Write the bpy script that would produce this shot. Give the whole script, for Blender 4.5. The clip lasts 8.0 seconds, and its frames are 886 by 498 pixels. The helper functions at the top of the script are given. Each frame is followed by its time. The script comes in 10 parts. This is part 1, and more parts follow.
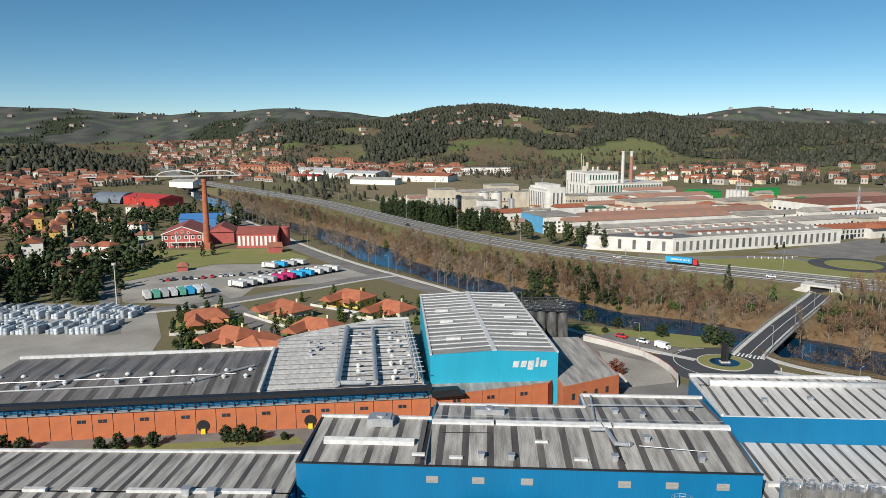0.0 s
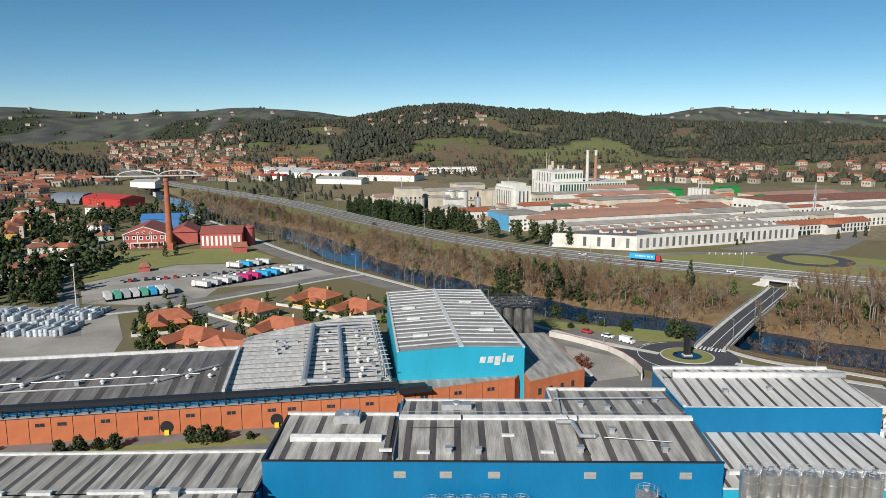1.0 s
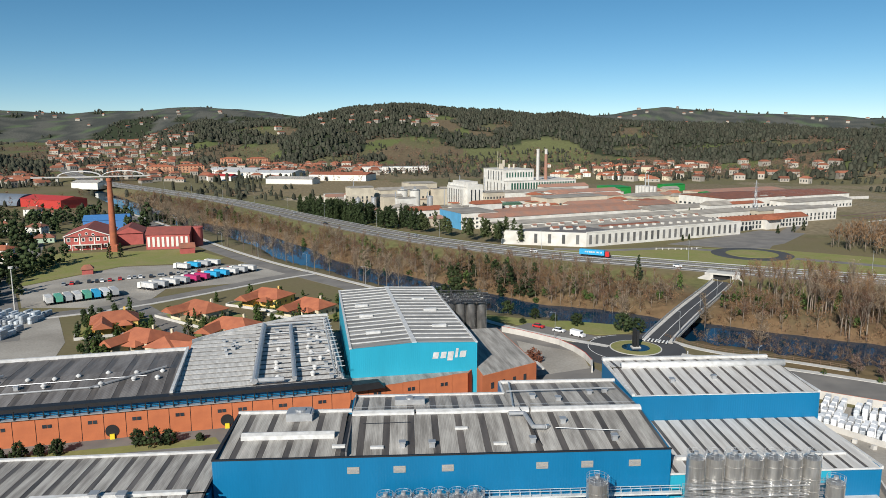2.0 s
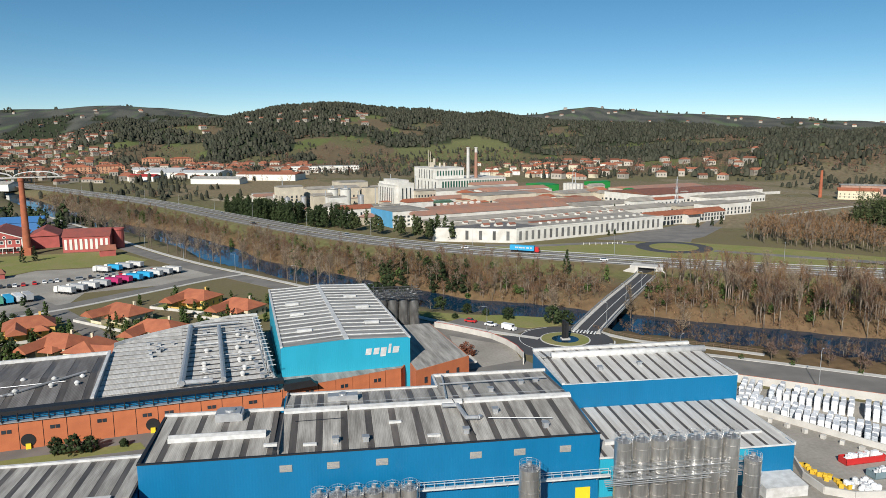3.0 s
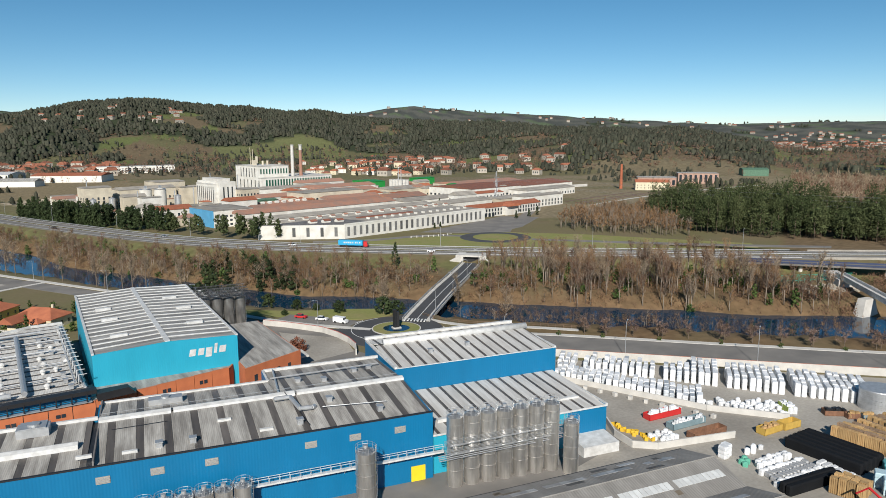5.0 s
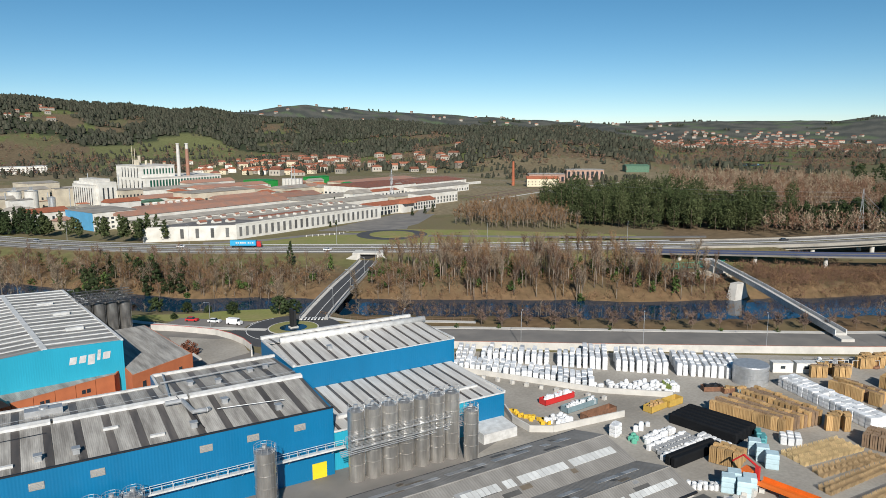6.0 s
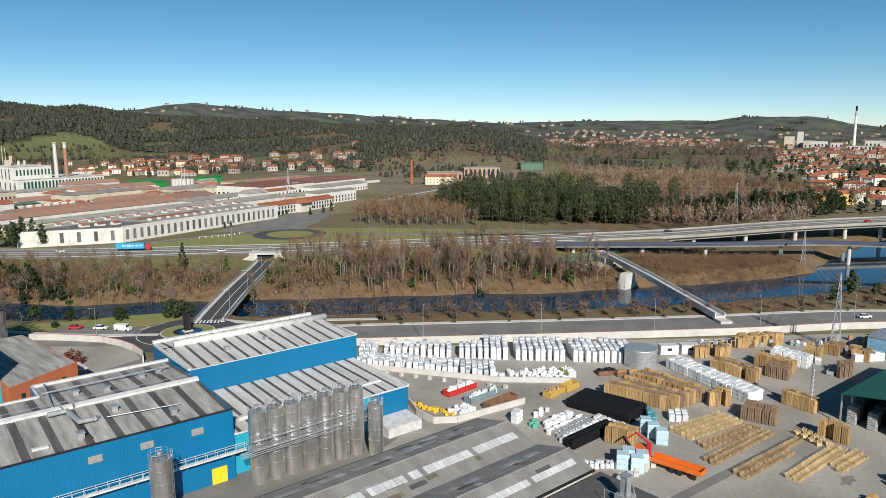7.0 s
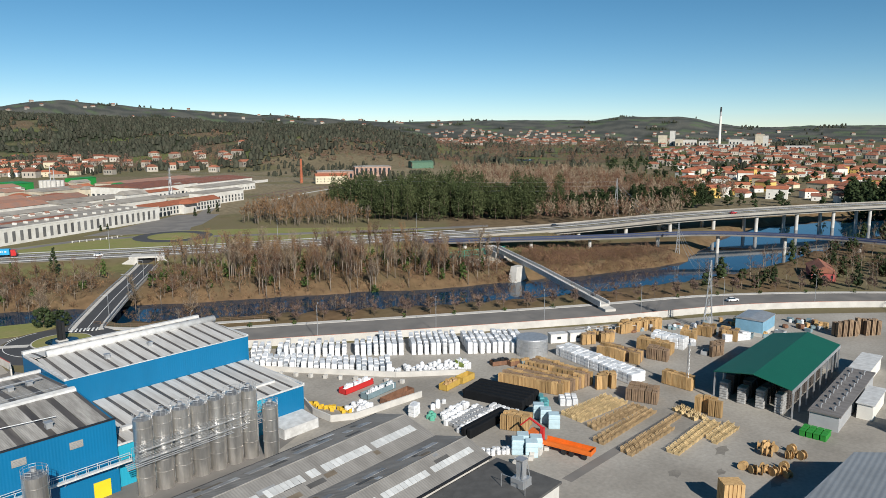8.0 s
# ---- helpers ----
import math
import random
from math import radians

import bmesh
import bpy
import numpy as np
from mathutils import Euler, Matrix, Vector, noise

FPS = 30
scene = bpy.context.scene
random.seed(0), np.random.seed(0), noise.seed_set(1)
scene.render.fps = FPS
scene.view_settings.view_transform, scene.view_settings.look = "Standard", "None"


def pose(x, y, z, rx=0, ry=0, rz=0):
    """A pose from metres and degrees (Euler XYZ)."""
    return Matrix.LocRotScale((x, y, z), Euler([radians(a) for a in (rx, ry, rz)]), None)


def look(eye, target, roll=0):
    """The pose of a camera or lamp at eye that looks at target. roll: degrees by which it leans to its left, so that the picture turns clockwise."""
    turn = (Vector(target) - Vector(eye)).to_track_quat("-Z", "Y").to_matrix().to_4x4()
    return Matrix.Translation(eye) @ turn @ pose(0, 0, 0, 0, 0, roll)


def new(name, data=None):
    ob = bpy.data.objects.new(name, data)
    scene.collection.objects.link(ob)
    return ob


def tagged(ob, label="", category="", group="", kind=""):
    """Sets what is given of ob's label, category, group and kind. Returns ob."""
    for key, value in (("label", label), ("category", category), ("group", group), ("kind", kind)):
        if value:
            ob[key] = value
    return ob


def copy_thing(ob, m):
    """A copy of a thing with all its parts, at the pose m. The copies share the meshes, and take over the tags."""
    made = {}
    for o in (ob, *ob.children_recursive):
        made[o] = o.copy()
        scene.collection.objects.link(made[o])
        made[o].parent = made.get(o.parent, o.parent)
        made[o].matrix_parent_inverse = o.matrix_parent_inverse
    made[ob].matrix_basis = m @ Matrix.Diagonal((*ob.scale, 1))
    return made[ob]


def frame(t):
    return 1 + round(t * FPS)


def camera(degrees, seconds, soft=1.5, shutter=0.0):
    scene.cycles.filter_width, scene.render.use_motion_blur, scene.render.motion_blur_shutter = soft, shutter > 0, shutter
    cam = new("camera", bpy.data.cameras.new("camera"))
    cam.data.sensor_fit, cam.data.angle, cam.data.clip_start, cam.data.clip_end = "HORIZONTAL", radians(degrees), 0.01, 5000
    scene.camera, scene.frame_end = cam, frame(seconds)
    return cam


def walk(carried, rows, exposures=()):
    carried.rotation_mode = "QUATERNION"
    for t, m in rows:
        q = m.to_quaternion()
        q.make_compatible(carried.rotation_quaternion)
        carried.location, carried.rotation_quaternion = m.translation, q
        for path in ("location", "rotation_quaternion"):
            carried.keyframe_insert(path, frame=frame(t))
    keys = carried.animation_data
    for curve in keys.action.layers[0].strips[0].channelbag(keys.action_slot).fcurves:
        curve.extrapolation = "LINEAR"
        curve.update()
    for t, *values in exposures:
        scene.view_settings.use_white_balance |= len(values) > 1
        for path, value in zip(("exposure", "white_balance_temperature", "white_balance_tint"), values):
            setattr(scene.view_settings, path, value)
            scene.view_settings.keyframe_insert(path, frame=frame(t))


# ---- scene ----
cam = camera(64.0, 8.0, 0.75)

# seconds, eye, yaw (left of +y), pitch, roll
PATH = [
    (0.0, 0.00, 0.00, 70.00, 2.26, -9.20, -0.11),
    (0.5, 0.12, -0.14, 69.63, 1.19, -9.21, -0.12),
    (1.0, 0.26, -0.31, 69.21, -0.42, -9.22, -0.11),
    (1.5, 0.40, -0.49, 68.74, -2.15, -9.22, -0.14),
    (2.0, 0.54, -0.68, 68.23, -4.27, -9.23, -0.15),
    (2.5, 0.65, -0.89, 67.69, -6.74, -9.25, -0.16),
    (3.0, 0.73, -1.10, 67.13, -9.81, -9.28, -0.18),
    (3.5, 0.78, -1.33, 66.55, -12.61, -9.28, -0.19),
    (4.0, 0.80, -1.56, 65.96, -16.10, -9.33, -0.20),
    (4.5, 0.77, -1.78, 65.37, -19.67, -9.34, -0.17),
    (5.0, 0.70, -2.00, 64.79, -23.73, -9.39, -0.18),
    (5.5, 0.60, -2.20, 64.21, -27.75, -9.43, -0.18),
    (6.0, 0.48, -2.38, 63.64, -32.16, -9.48, -0.17),
    (6.5, 0.33, -2.54, 63.10, -35.98, -9.50, -0.15),
    (7.0, 0.18, -2.66, 62.58, -40.33, -9.55, -0.16),
    (7.5, 0.03, -2.73, 62.08, -44.38, -9.58, -0.12),
    (8.0, -0.10, -2.75, 61.62, -49.09, -9.62, -0.10),
]


def aim(x, y, z, yaw, pitch, roll):
    a, b = radians(yaw), radians(pitch)
    eye = Vector((x, y, z))
    return look(eye, eye + Vector((-math.sin(a) * math.cos(b), math.cos(a) * math.cos(b), math.sin(b))), roll)


walk(cam, [(row[0], aim(*row[1:])) for row in PATH], exposures=[(0.0, 0.2), (8.0, 0.2)])

# ---- light: clear winter sky, low sun behind the camera ----
SUN_AZ, SUN_EL = radians(207), radians(31)      # clockwise from +y
world = bpy.data.worlds.new("clear_sky")
scene.world = world
world.use_nodes = True
wn = world.node_tree.nodes
sky = wn.new("ShaderNodeTexSky")
sky.sky_type, sky.sun_disc = "NISHITA", False
sky.sun_elevation, sky.sun_rotation = SUN_EL, SUN_AZ
sky.air_density, sky.dust_density, sky.ozone_density = 0.55, 0.0, 1.4
wn["Background"].inputs["Strength"].default_value = 0.077
deep = wn.new("ShaderNodeHueSaturation")
deep.inputs["Hue"].default_value, deep.inputs["Saturation"].default_value = 0.485, 1.25
world.node_tree.links.new(sky.outputs[0], deep.inputs["Color"])
world.node_tree.links.new(deep.outputs[0], wn["Background"].inputs["Color"])
sun = new("sun", bpy.data.lights.new("sun", "SUN"))
sun.data.energy, sun.data.angle, sun.data.color = 5.0, radians(0.55), (1.0, 0.95, 0.87)
to_sun = Vector((math.sin(SUN_AZ) * math.cos(SUN_EL), math.cos(SUN_AZ) * math.cos(SUN_EL), math.sin(SUN_EL)))
sun.matrix_world = look((0, 0, 300), Vector((0, 0, 300)) - to_sun)

# ---- materials ----
def mat(name, base, rough=0.8, vary=0.25, scale=0.5, metal=0.0, bump=0.0, second=None, per_thing=0.0, fine=8.0, streak=None, spec=0.5):
    """A surface with stains at a coarse scale and grain at a fine one. second: the colour of the stains.
    streak: stretches the coarse pattern along an axis. per_thing: how far whole things differ in lightness."""
    m = bpy.data.materials.new(name)
    m.use_nodes = True
    nt = m.node_tree
    n, link = nt.nodes, nt.links.new
    b = n["Principled BSDF"]
    b.inputs["Roughness"].default_value, b.inputs["Metallic"].default_value = rough, metal
    b.inputs["Specular IOR Level"].default_value = spec
    co = n.new("ShaderNodeTexCoord")
    mp = n.new("ShaderNodeMapping")
    mp.inputs["Scale"].default_value = streak or (1, 1, 1)
    link(co.outputs["Object"], mp.inputs[0])
    if per_thing:
        # each piece takes its own stretch of the pattern
        own, far, xyz = n.new("ShaderNodeObjectInfo"), n.new("ShaderNodeMath"), n.new("ShaderNodeCombineXYZ")
        far.operation = "MULTIPLY"
        far.inputs[1].default_value = 91.0
        link(own.outputs["Random"], far.inputs[0])
        for k in range(3):
            link(far.outputs[0], xyz.inputs[k])
        link(xyz.outputs[0], mp.inputs["Location"])
    big, small = n.new("ShaderNodeTexNoise"), n.new("ShaderNodeTexNoise")
    big.inputs["Scale"].default_value, big.inputs["Detail"].default_value = scale, 6
    small.inputs["Scale"].default_value, small.inputs["Detail"].default_value = scale * fine, 4
    link(mp.outputs[0], big.inputs["Vector"])
    link(mp.outputs[0], small.inputs["Vector"])
    ramp = n.new("ShaderNodeMapRange")
    ramp.inputs["From Min"].default_value, ramp.inputs["From Max"].default_value = 0.32, 0.68
    link(big.outputs["Fac"], ramp.inputs["Value"])
    mix = n.new("ShaderNodeMix")
    mix.data_type = "RGBA"
    dark = second or tuple(c * (1 - vary) for c in base)
    mix.inputs["A"].default_value, mix.inputs["B"].default_value = (*base, 1), (*dark, 1)
    link(ramp.outputs[0], mix.inputs["Factor"])
    hsv = n.new("ShaderNodeHueSaturation")
    link(mix.outputs["Result"], hsv.inputs["Color"])
    val = n.new("ShaderNodeMapRange")
    val.inputs["To Min"].default_value, val.inputs["To Max"].default_value = 1 - vary * 0.6, 1 + vary * 0.6
    link(small.outputs["Fac"], val.inputs["Value"])
    out = val.outputs[0]
    if per_thing:
        info, r2, mul = n.new("ShaderNodeObjectInfo"), n.new("ShaderNodeMapRange"), n.new("ShaderNodeMath")
        r2.inputs["To Min"].default_value, r2.inputs["To Max"].default_value = 1 - per_thing, 1 + per_thing
        link(info.outputs["Random"], r2.inputs["Value"])
        mul.operation = "MULTIPLY"
        link(out, mul.inputs[0])
        link(r2.outputs[0], mul.inputs[1])
        out = mul.outputs[0]
    link(out, hsv.inputs["Value"])
    link(hsv.outputs[0], b.inputs["Base Color"])
    if bump:
        bp = n.new("ShaderNodeBump")
        bp.inputs["Strength"].default_value, bp.inputs["Distance"].default_value = bump, 0.1
        link(small.outputs["Fac"], bp.inputs["Height"])
        link(bp.outputs[0], b.inputs["Normal"])
    return m


def leafy(name, base, second, vary=0.35, spread=0.45):
    """Foliage and twigs: each separate leaf clump takes its own tone."""
    m = mat(name, base, 0.9, vary, 0.05, second=second, per_thing=0.2, spec=0.1)
    n, link = m.node_tree.nodes, m.node_tree.links.new
    geo, r, mul = n.new("ShaderNodeNewGeometry"), n.new("ShaderNodeMapRange"), n.new("ShaderNodeMix")
    r.inputs["To Min"].default_value, r.inputs["To Max"].default_value = 1 - spread, 1 + spread
    link(geo.outputs["Random Per Island"], r.inputs["Value"])
    mul.data_type, mul.blend_type = "RGBA", "MULTIPLY"
    mul.inputs["Factor"].default_value = 1
    src = n["Principled BSDF"].inputs["Base Color"].links[0].from_socket
    link(src, mul.inputs["A"])
    link(r.outputs[0], mul.inputs["B"])
    link(mul.outputs["Result"], n["Principled BSDF"].inputs["Base Color"])
    return m


def ribbed(m, period=0.33, axis="x", strength=0.5):
    """Adds the ribs of sheet metal to a material, across the given axis."""
    n, link = m.node_tree.nodes, m.node_tree.links.new
    co, wave, bp = n.new("ShaderNodeTexCoord"), n.new("ShaderNodeTexWave"), n.new("ShaderNodeBump")
    wave.bands_direction = axis.upper()
    wave.inputs["Scale"].default_value = 0.314 / period
    link(co.outputs["Object"], wave.inputs["Vector"])
    bp.inputs["Strength"].default_value, bp.inputs["Distance"].default_value = strength, 0.05
    link(wave.outputs["Fac"], bp.inputs["Height"])
    link(bp.outputs[0], n["Principled BSDF"].inputs["Normal"])
    return m


BLUE = ribbed(mat("blue_cladding", (0.001, 0.15, 0.32), 0.45, 0.12, 0.2, streak=(1, 1, 0.2)), 0.5, "x", 0.25)
SKYBLUE = ribbed(mat("light_blue_cladding", (0.02, 0.35, 0.50), 0.5, 0.12, 0.2, streak=(1, 1, 0.15)), 0.5, "x", 0.25)
ROOF = ribbed(mat("weathered_roof_sheet", (0.45, 0.43, 0.395), 0.7, 0.45, 0.9, second=(0.22, 0.205, 0.185), per_thing=0.10, fine=6, streak=(1, 0.10, 1)), 0.3, "x", 0.4)
ROOF_LIGHT = ribbed(mat("pale_roof_sheet", (0.62, 0.61, 0.585), 0.6, 0.25, 0.9, second=(0.46, 0.44, 0.41), per_thing=0.08, fine=6, streak=(1, 0.08, 1)), 0.3, "x", 0.4)
ROOF_DARK = ribbed(mat("dark_roof_sheet", (0.20, 0.19, 0.185), 0.75, 0.35, 0.8, second=(0.12, 0.11, 0.105), per_thing=0.14, fine=6, streak=(1, 0.10, 1)), 0.3, "x", 0.4)
STRIP = mat("dirty_skylight_sheet", (0.125, 0.11, 0.098), 0.5, 0.4, 0.9, second=(0.07, 0.062, 0.056), per_thing=0.25, streak=(1, 0.12, 1))
STRIP_PALE = mat("pale_skylight_sheet", (0.62, 0.63, 0.62), 0.4, 0.2, 0.6, per_thing=0.1)
CAP = mat("white_metal_capping", (0.65, 0.65, 0.64), 0.45, 0.25, 0.8, second=(0.47, 0.465, 0.45))
STEEL = mat("stainless_steel", (0.74, 0.715, 0.675), 0.3, 0.45, 1.1, second=(0.44, 0.42, 0.395), metal=0.82, per_thing=0.06, streak=(1, 1, 0.12))
GALV = mat("galvanised_steel", (0.55, 0.56, 0.57), 0.45, 0.2, 1.0, metal=0.6)
DARKSTEEL = mat("dark_painted_steel", (0.02, 0.02, 0.022), 0.5, 0.2, 1.0)
BRICK = mat("orange_brick", (0.50, 0.155, 0.062), 0.85, 0.15, 0.3, second=(0.40, 0.12, 0.05), fine=20, bump=0.2)
BRICK_RED = mat("red_painted_brick", (0.44, 0.105, 0.09), 0.85, 0.2, 0.3, bump=0.2)
CHIMNEY = mat("old_chimney_brick", (0.42, 0.13, 0.06), 0.9, 0.25, 0.4, second=(0.28, 0.09, 0.05), bump=0.3)
GLASS = mat("dark_window_glass", (0.03, 0.04, 0.05), 0.08, 0.1, 0.5, spec=0.8)
WHITE = mat("white_render", (0.74, 0.72, 0.66), 0.85, 0.12, 0.3, per_thing=0.06, bump=0.1)
CREAM = mat("cream_render", (0.66, 0.58, 0.42), 0.85, 0.15, 0.3, per_thing=0.1)
YELLOW = mat("yellow_render", (0.72, 0.48, 0.14), 0.85, 0.15, 0.3, per_thing=0.1)
TERRA = mat("terracotta_tiles", (0.40, 0.135, 0.066), 0.85, 0.3, 0.35, second=(0.30, 0.095, 0.05), per_thing=0.2, bump=0.4)
TERRA_OLD = mat("old_brown_tiles", (0.30, 0.11, 0.065), 0.9, 0.35, 0.3, second=(0.19, 0.085, 0.06), per_thing=0.2, bump=0.4)
ASPHALT = mat("worn_asphalt", (0.215, 0.20, 0.182), 0.9, 0.2, 0.12, second=(0.145, 0.138, 0.13), bump=0.1)
ASPHALT_NEW = mat("dark_asphalt", (0.065, 0.066, 0.07), 0.85, 0.2, 0.1, bump=0.1)
CONCRETE = mat("yard_concrete", (0.37, 0.345, 0.305), 0.9, 0.45, 0.06, second=(0.245, 0.225, 0.195), bump=0.1, fine=22)
OILY = mat("oily_concrete", (0.17, 0.155, 0.135), 0.8, 0.4, 0.5, second=(0.24, 0.22, 0.19))
PALE = mat("pale_concrete", (0.58, 0.56, 0.52), 0.9, 0.2, 0.3, bump=0.1)
PAINT = mat("road_paint", (0.75, 0.75, 0.73), 0.7, 0.15, 1.0)
WATER = mat("river_water", (0.005, 0.034, 0.072), 0.045, 0.2, 0.05, spec=0.4)
WOOD = mat("pallet_wood", (0.50, 0.33, 0.15), 0.85, 0.35, 0.8, second=(0.36, 0.22, 0.095), per_thing=0.3, streak=(3, 3, 0.4))
TAN_TWIG = leafy("tan_twigs", (0.245, 0.148, 0.08), (0.165, 0.10, 0.056))
PALE_BARK = mat("pale_bark", (0.27, 0.22, 0.17), 0.95, 0.3, 0.5)
BARK = mat("bark", (0.16, 0.12, 0.09), 0.95, 0.3, 0.5)
BARE = leafy("bare_twigs", (0.19, 0.112, 0.074), (0.132, 0.08, 0.055))
PALE_TWIG = leafy("pale_twigs", (0.28, 0.22, 0.155), (0.195, 0.15, 0.108))
PURPLE_TWIG = leafy("purplish_twigs", (0.20, 0.142, 0.115), (0.15, 0.098, 0.078))
LEAF = leafy("dark_leaves", (0.042, 0.058, 0.024), (0.024, 0.036, 0.017), spread=0.35)
OLIVE = leafy("eucalyptus_leaves", (0.068, 0.08, 0.035), (0.042, 0.058, 0.024))
PINE = leafy("forest_leaves", (0.045, 0.051, 0.036), (0.060, 0.058, 0.042), spread=0.3)
BUSH = leafy("bush_leaves", (0.07, 0.10, 0.03), (0.04, 0.065, 0.02))


# ---- building kit ----
class Shape:
    """Collects faces for one mesh."""

    def __init__(self):
        self.v, self.f = [], []

    def add(self, verts, faces):
        k = len(self.v)
        self.v += [tuple(p) for p in verts]
        self.f += [tuple(i + k for i in face) for face in faces]
        return self

    def box(self, x0, x1, y0, y1, z0, z1):
        return self.add([(x0, y0, z0), (x1, y0, z0), (x1, y1, z0), (x0, y1, z0), (x0, y0, z1), (x1, y0, z1), (x1, y1, z1), (x0, y1, z1)],
                        [(3, 2, 1, 0), (4, 5, 6, 7), (0, 1, 5, 4), (1, 2, 6, 5), (2, 3, 7, 6), (3, 0, 4, 7)])

    def turned(self, cx, cy, z0, z1, sx, sy, deg):
        a = radians(deg)
        c, s = math.cos(a), math.sin(a)
        pts = [(cx + u * c - w * s, cy + u * s + w * c) for u, w in ((-sx / 2, -sy / 2), (sx / 2, -sy / 2), (sx / 2, sy / 2), (-sx / 2, sy / 2))]
        return self.prism(pts, z0, z1)

    def prism(self, pts, z0, z1):
        n = len(pts)
        return self.add([(x, y, z0) for x, y in pts] + [(x, y, z1) for x, y in pts],
                        [tuple(range(n))[::-1], tuple(range(n, 2 * n))] + [(i, (i + 1) % n, n + (i + 1) % n, n + i) for i in range(n)])

    def run_x(self, profile, x0, x1):
        """A profile of (y, z) run along x."""
        n = len(profile)
        return self.add([(x0, y, z) for y, z in profile] + [(x1, y, z) for y, z in profile],
                        [tuple(range(n)), tuple(range(n, 2 * n))[::-1]] + [(n + i, n + (i + 1) % n, (i + 1) % n, i) for i in range(n)])

    def cyl(self, x, y, z0, z1, r0, r1=None, n=16, cap=True):
        r1 = r0 if r1 is None else r1
        ring = [(math.cos(2 * math.pi * i / n), math.sin(2 * math.pi * i / n)) for i in range(n)]
        faces = [(i, (i + 1) % n, n + (i + 1) % n, n + i) for i in range(n)]
        if cap:
            faces += [tuple(range(n))[::-1], tuple(range(n, 2 * n))]
        return self.add([(x + r0 * c, y + r0 * s, z0) for c, s in ring] + [(x + r1 * c, y + r1 * s, z1) for c, s in ring], faces)

    def rod(self, a, b, r, n=5, r1=None):
        a, b = Vector(a), Vector(b)
        d = (b - a).normalized()
        u = d.orthogonal().normalized()
        w = d.cross(u)
        r1 = r if r1 is None else r1
        ring = [(math.cos(2 * math.pi * i / n), math.sin(2 * math.pi * i / n)) for i in range(n)]
        return self.add([a + r * (u * c + w * s) for c, s in ring] + [b + r1 * (u * c + w * s) for c, s in ring],
                        [(i, (i + 1) % n, n + (i + 1) % n, n + i) for i in range(n)] + [tuple(range(n))[::-1], tuple(range(n, 2 * n))])

    def slope(self, x0, x1, y0, z0, y1, z1, thick=0.12):
        """A sheet between two level edges."""
        return self.run_x([(y0, z0), (y1, z1), (y1, z1 - thick), (y0, z0 - thick)][::-1], x0, x1)

    def mesh(self, name, material, smooth=False):
        me = bpy.data.meshes.new(name)
        me.from_pydata(self.v, [], self.f)
        me.materials.append(material)
        if smooth:
            me.shade_smooth()
        me.update()
        return me


def part(name, shape, material, parent, label="", smooth=False, at=None):
    """One mesh object under a thing or a part; at: its place there."""
    data = shape if isinstance(shape, bpy.types.Mesh) else shape.mesh(name, material, smooth)
    ob = new(name, data)
    ob.parent = parent
    if at:
        ob.location = at
    return tagged(ob, label)


def thing(name, m, label, category, group="", kind=""):
    ob = new(name)
    ob.empty_display_size = 1
    ob.matrix_basis = m if isinstance(m, Matrix) else pose(*m)
    return tagged(ob, label, category, group, kind)


def solo(name, shape, material, label, category, m=None, group="", kind="", smooth=False):
    """A thing or a piece of the setting that is one mesh."""
    ob = new(name, shape.mesh(name, material, smooth))
    if m is not None:
        ob.matrix_basis = m
    return tagged(ob, label, category, group, kind)


def big_mesh(name, verts, faces, material):
    """A large triangle mesh from arrays."""
    me = bpy.data.meshes.new(name)
    verts, faces = np.asarray(verts, np.float32), np.asarray(faces, np.int32)
    me.vertices.add(len(verts))
    me.vertices.foreach_set("co", verts.ravel())
    k = faces.shape[1]
    me.loops.add(faces.size)
    me.loops.foreach_set("vertex_index", faces.ravel())
    me.polygons.add(len(faces))
    me.polygons.foreach_set("loop_start", np.arange(0, faces.size, k, dtype=np.int32))
    for one in material if isinstance(material, (list, tuple)) else [material]:
        me.materials.append(one)
    me.update(calc_edges=True)
    me.validate()
    return me


def polar(az, r):
    return r * math.sin(radians(az)), r * math.cos(radians(az))


def near_line(x, y, line):
    """For arrays of places: the distance to a polyline of (x, y, value) and the value there."""
    best, val = np.full(np.shape(x), 1e9), np.zeros(np.shape(x))
    for (ax, ay, av), (bx, by, bv) in zip(line, line[1:]):
        dx, dy = bx - ax, by - ay
        u = np.clip(((x - ax) * dx + (y - ay) * dy) / (dx * dx + dy * dy), 0, 1)
        d = np.hypot(x - ax - u * dx, y - ay - u * dy)
        val = np.where(d < best, av + u * (bv - av), val)
        best = np.minimum(best, d)
    return best, val


def smooth_line(pts, step=8.0):
    """A polyline rounded by a Catmull-Rom curve."""
    p = np.array(pts, float)
    p = np.vstack([2 * p[0] - p[1], p, 2 * p[-1] - p[-2]])
    out = []
    for i in range(1, len(p) - 2):
        n = max(2, int(np.linalg.norm(p[i + 1][:2] - p[i][:2]) / step))
        for u in np.arange(n) / n:
            out.append(0.5 * (2 * p[i] + (p[i + 1] - p[i - 1]) * u + (2 * p[i - 1] - 5 * p[i] + 4 * p[i + 1] - p[i + 2]) * u**2
                              + (3 * p[i] - p[i - 1] - 3 * p[i + 1] + p[i + 2]) * u**3))
    out.append(p[-2])
    return np.array(out)


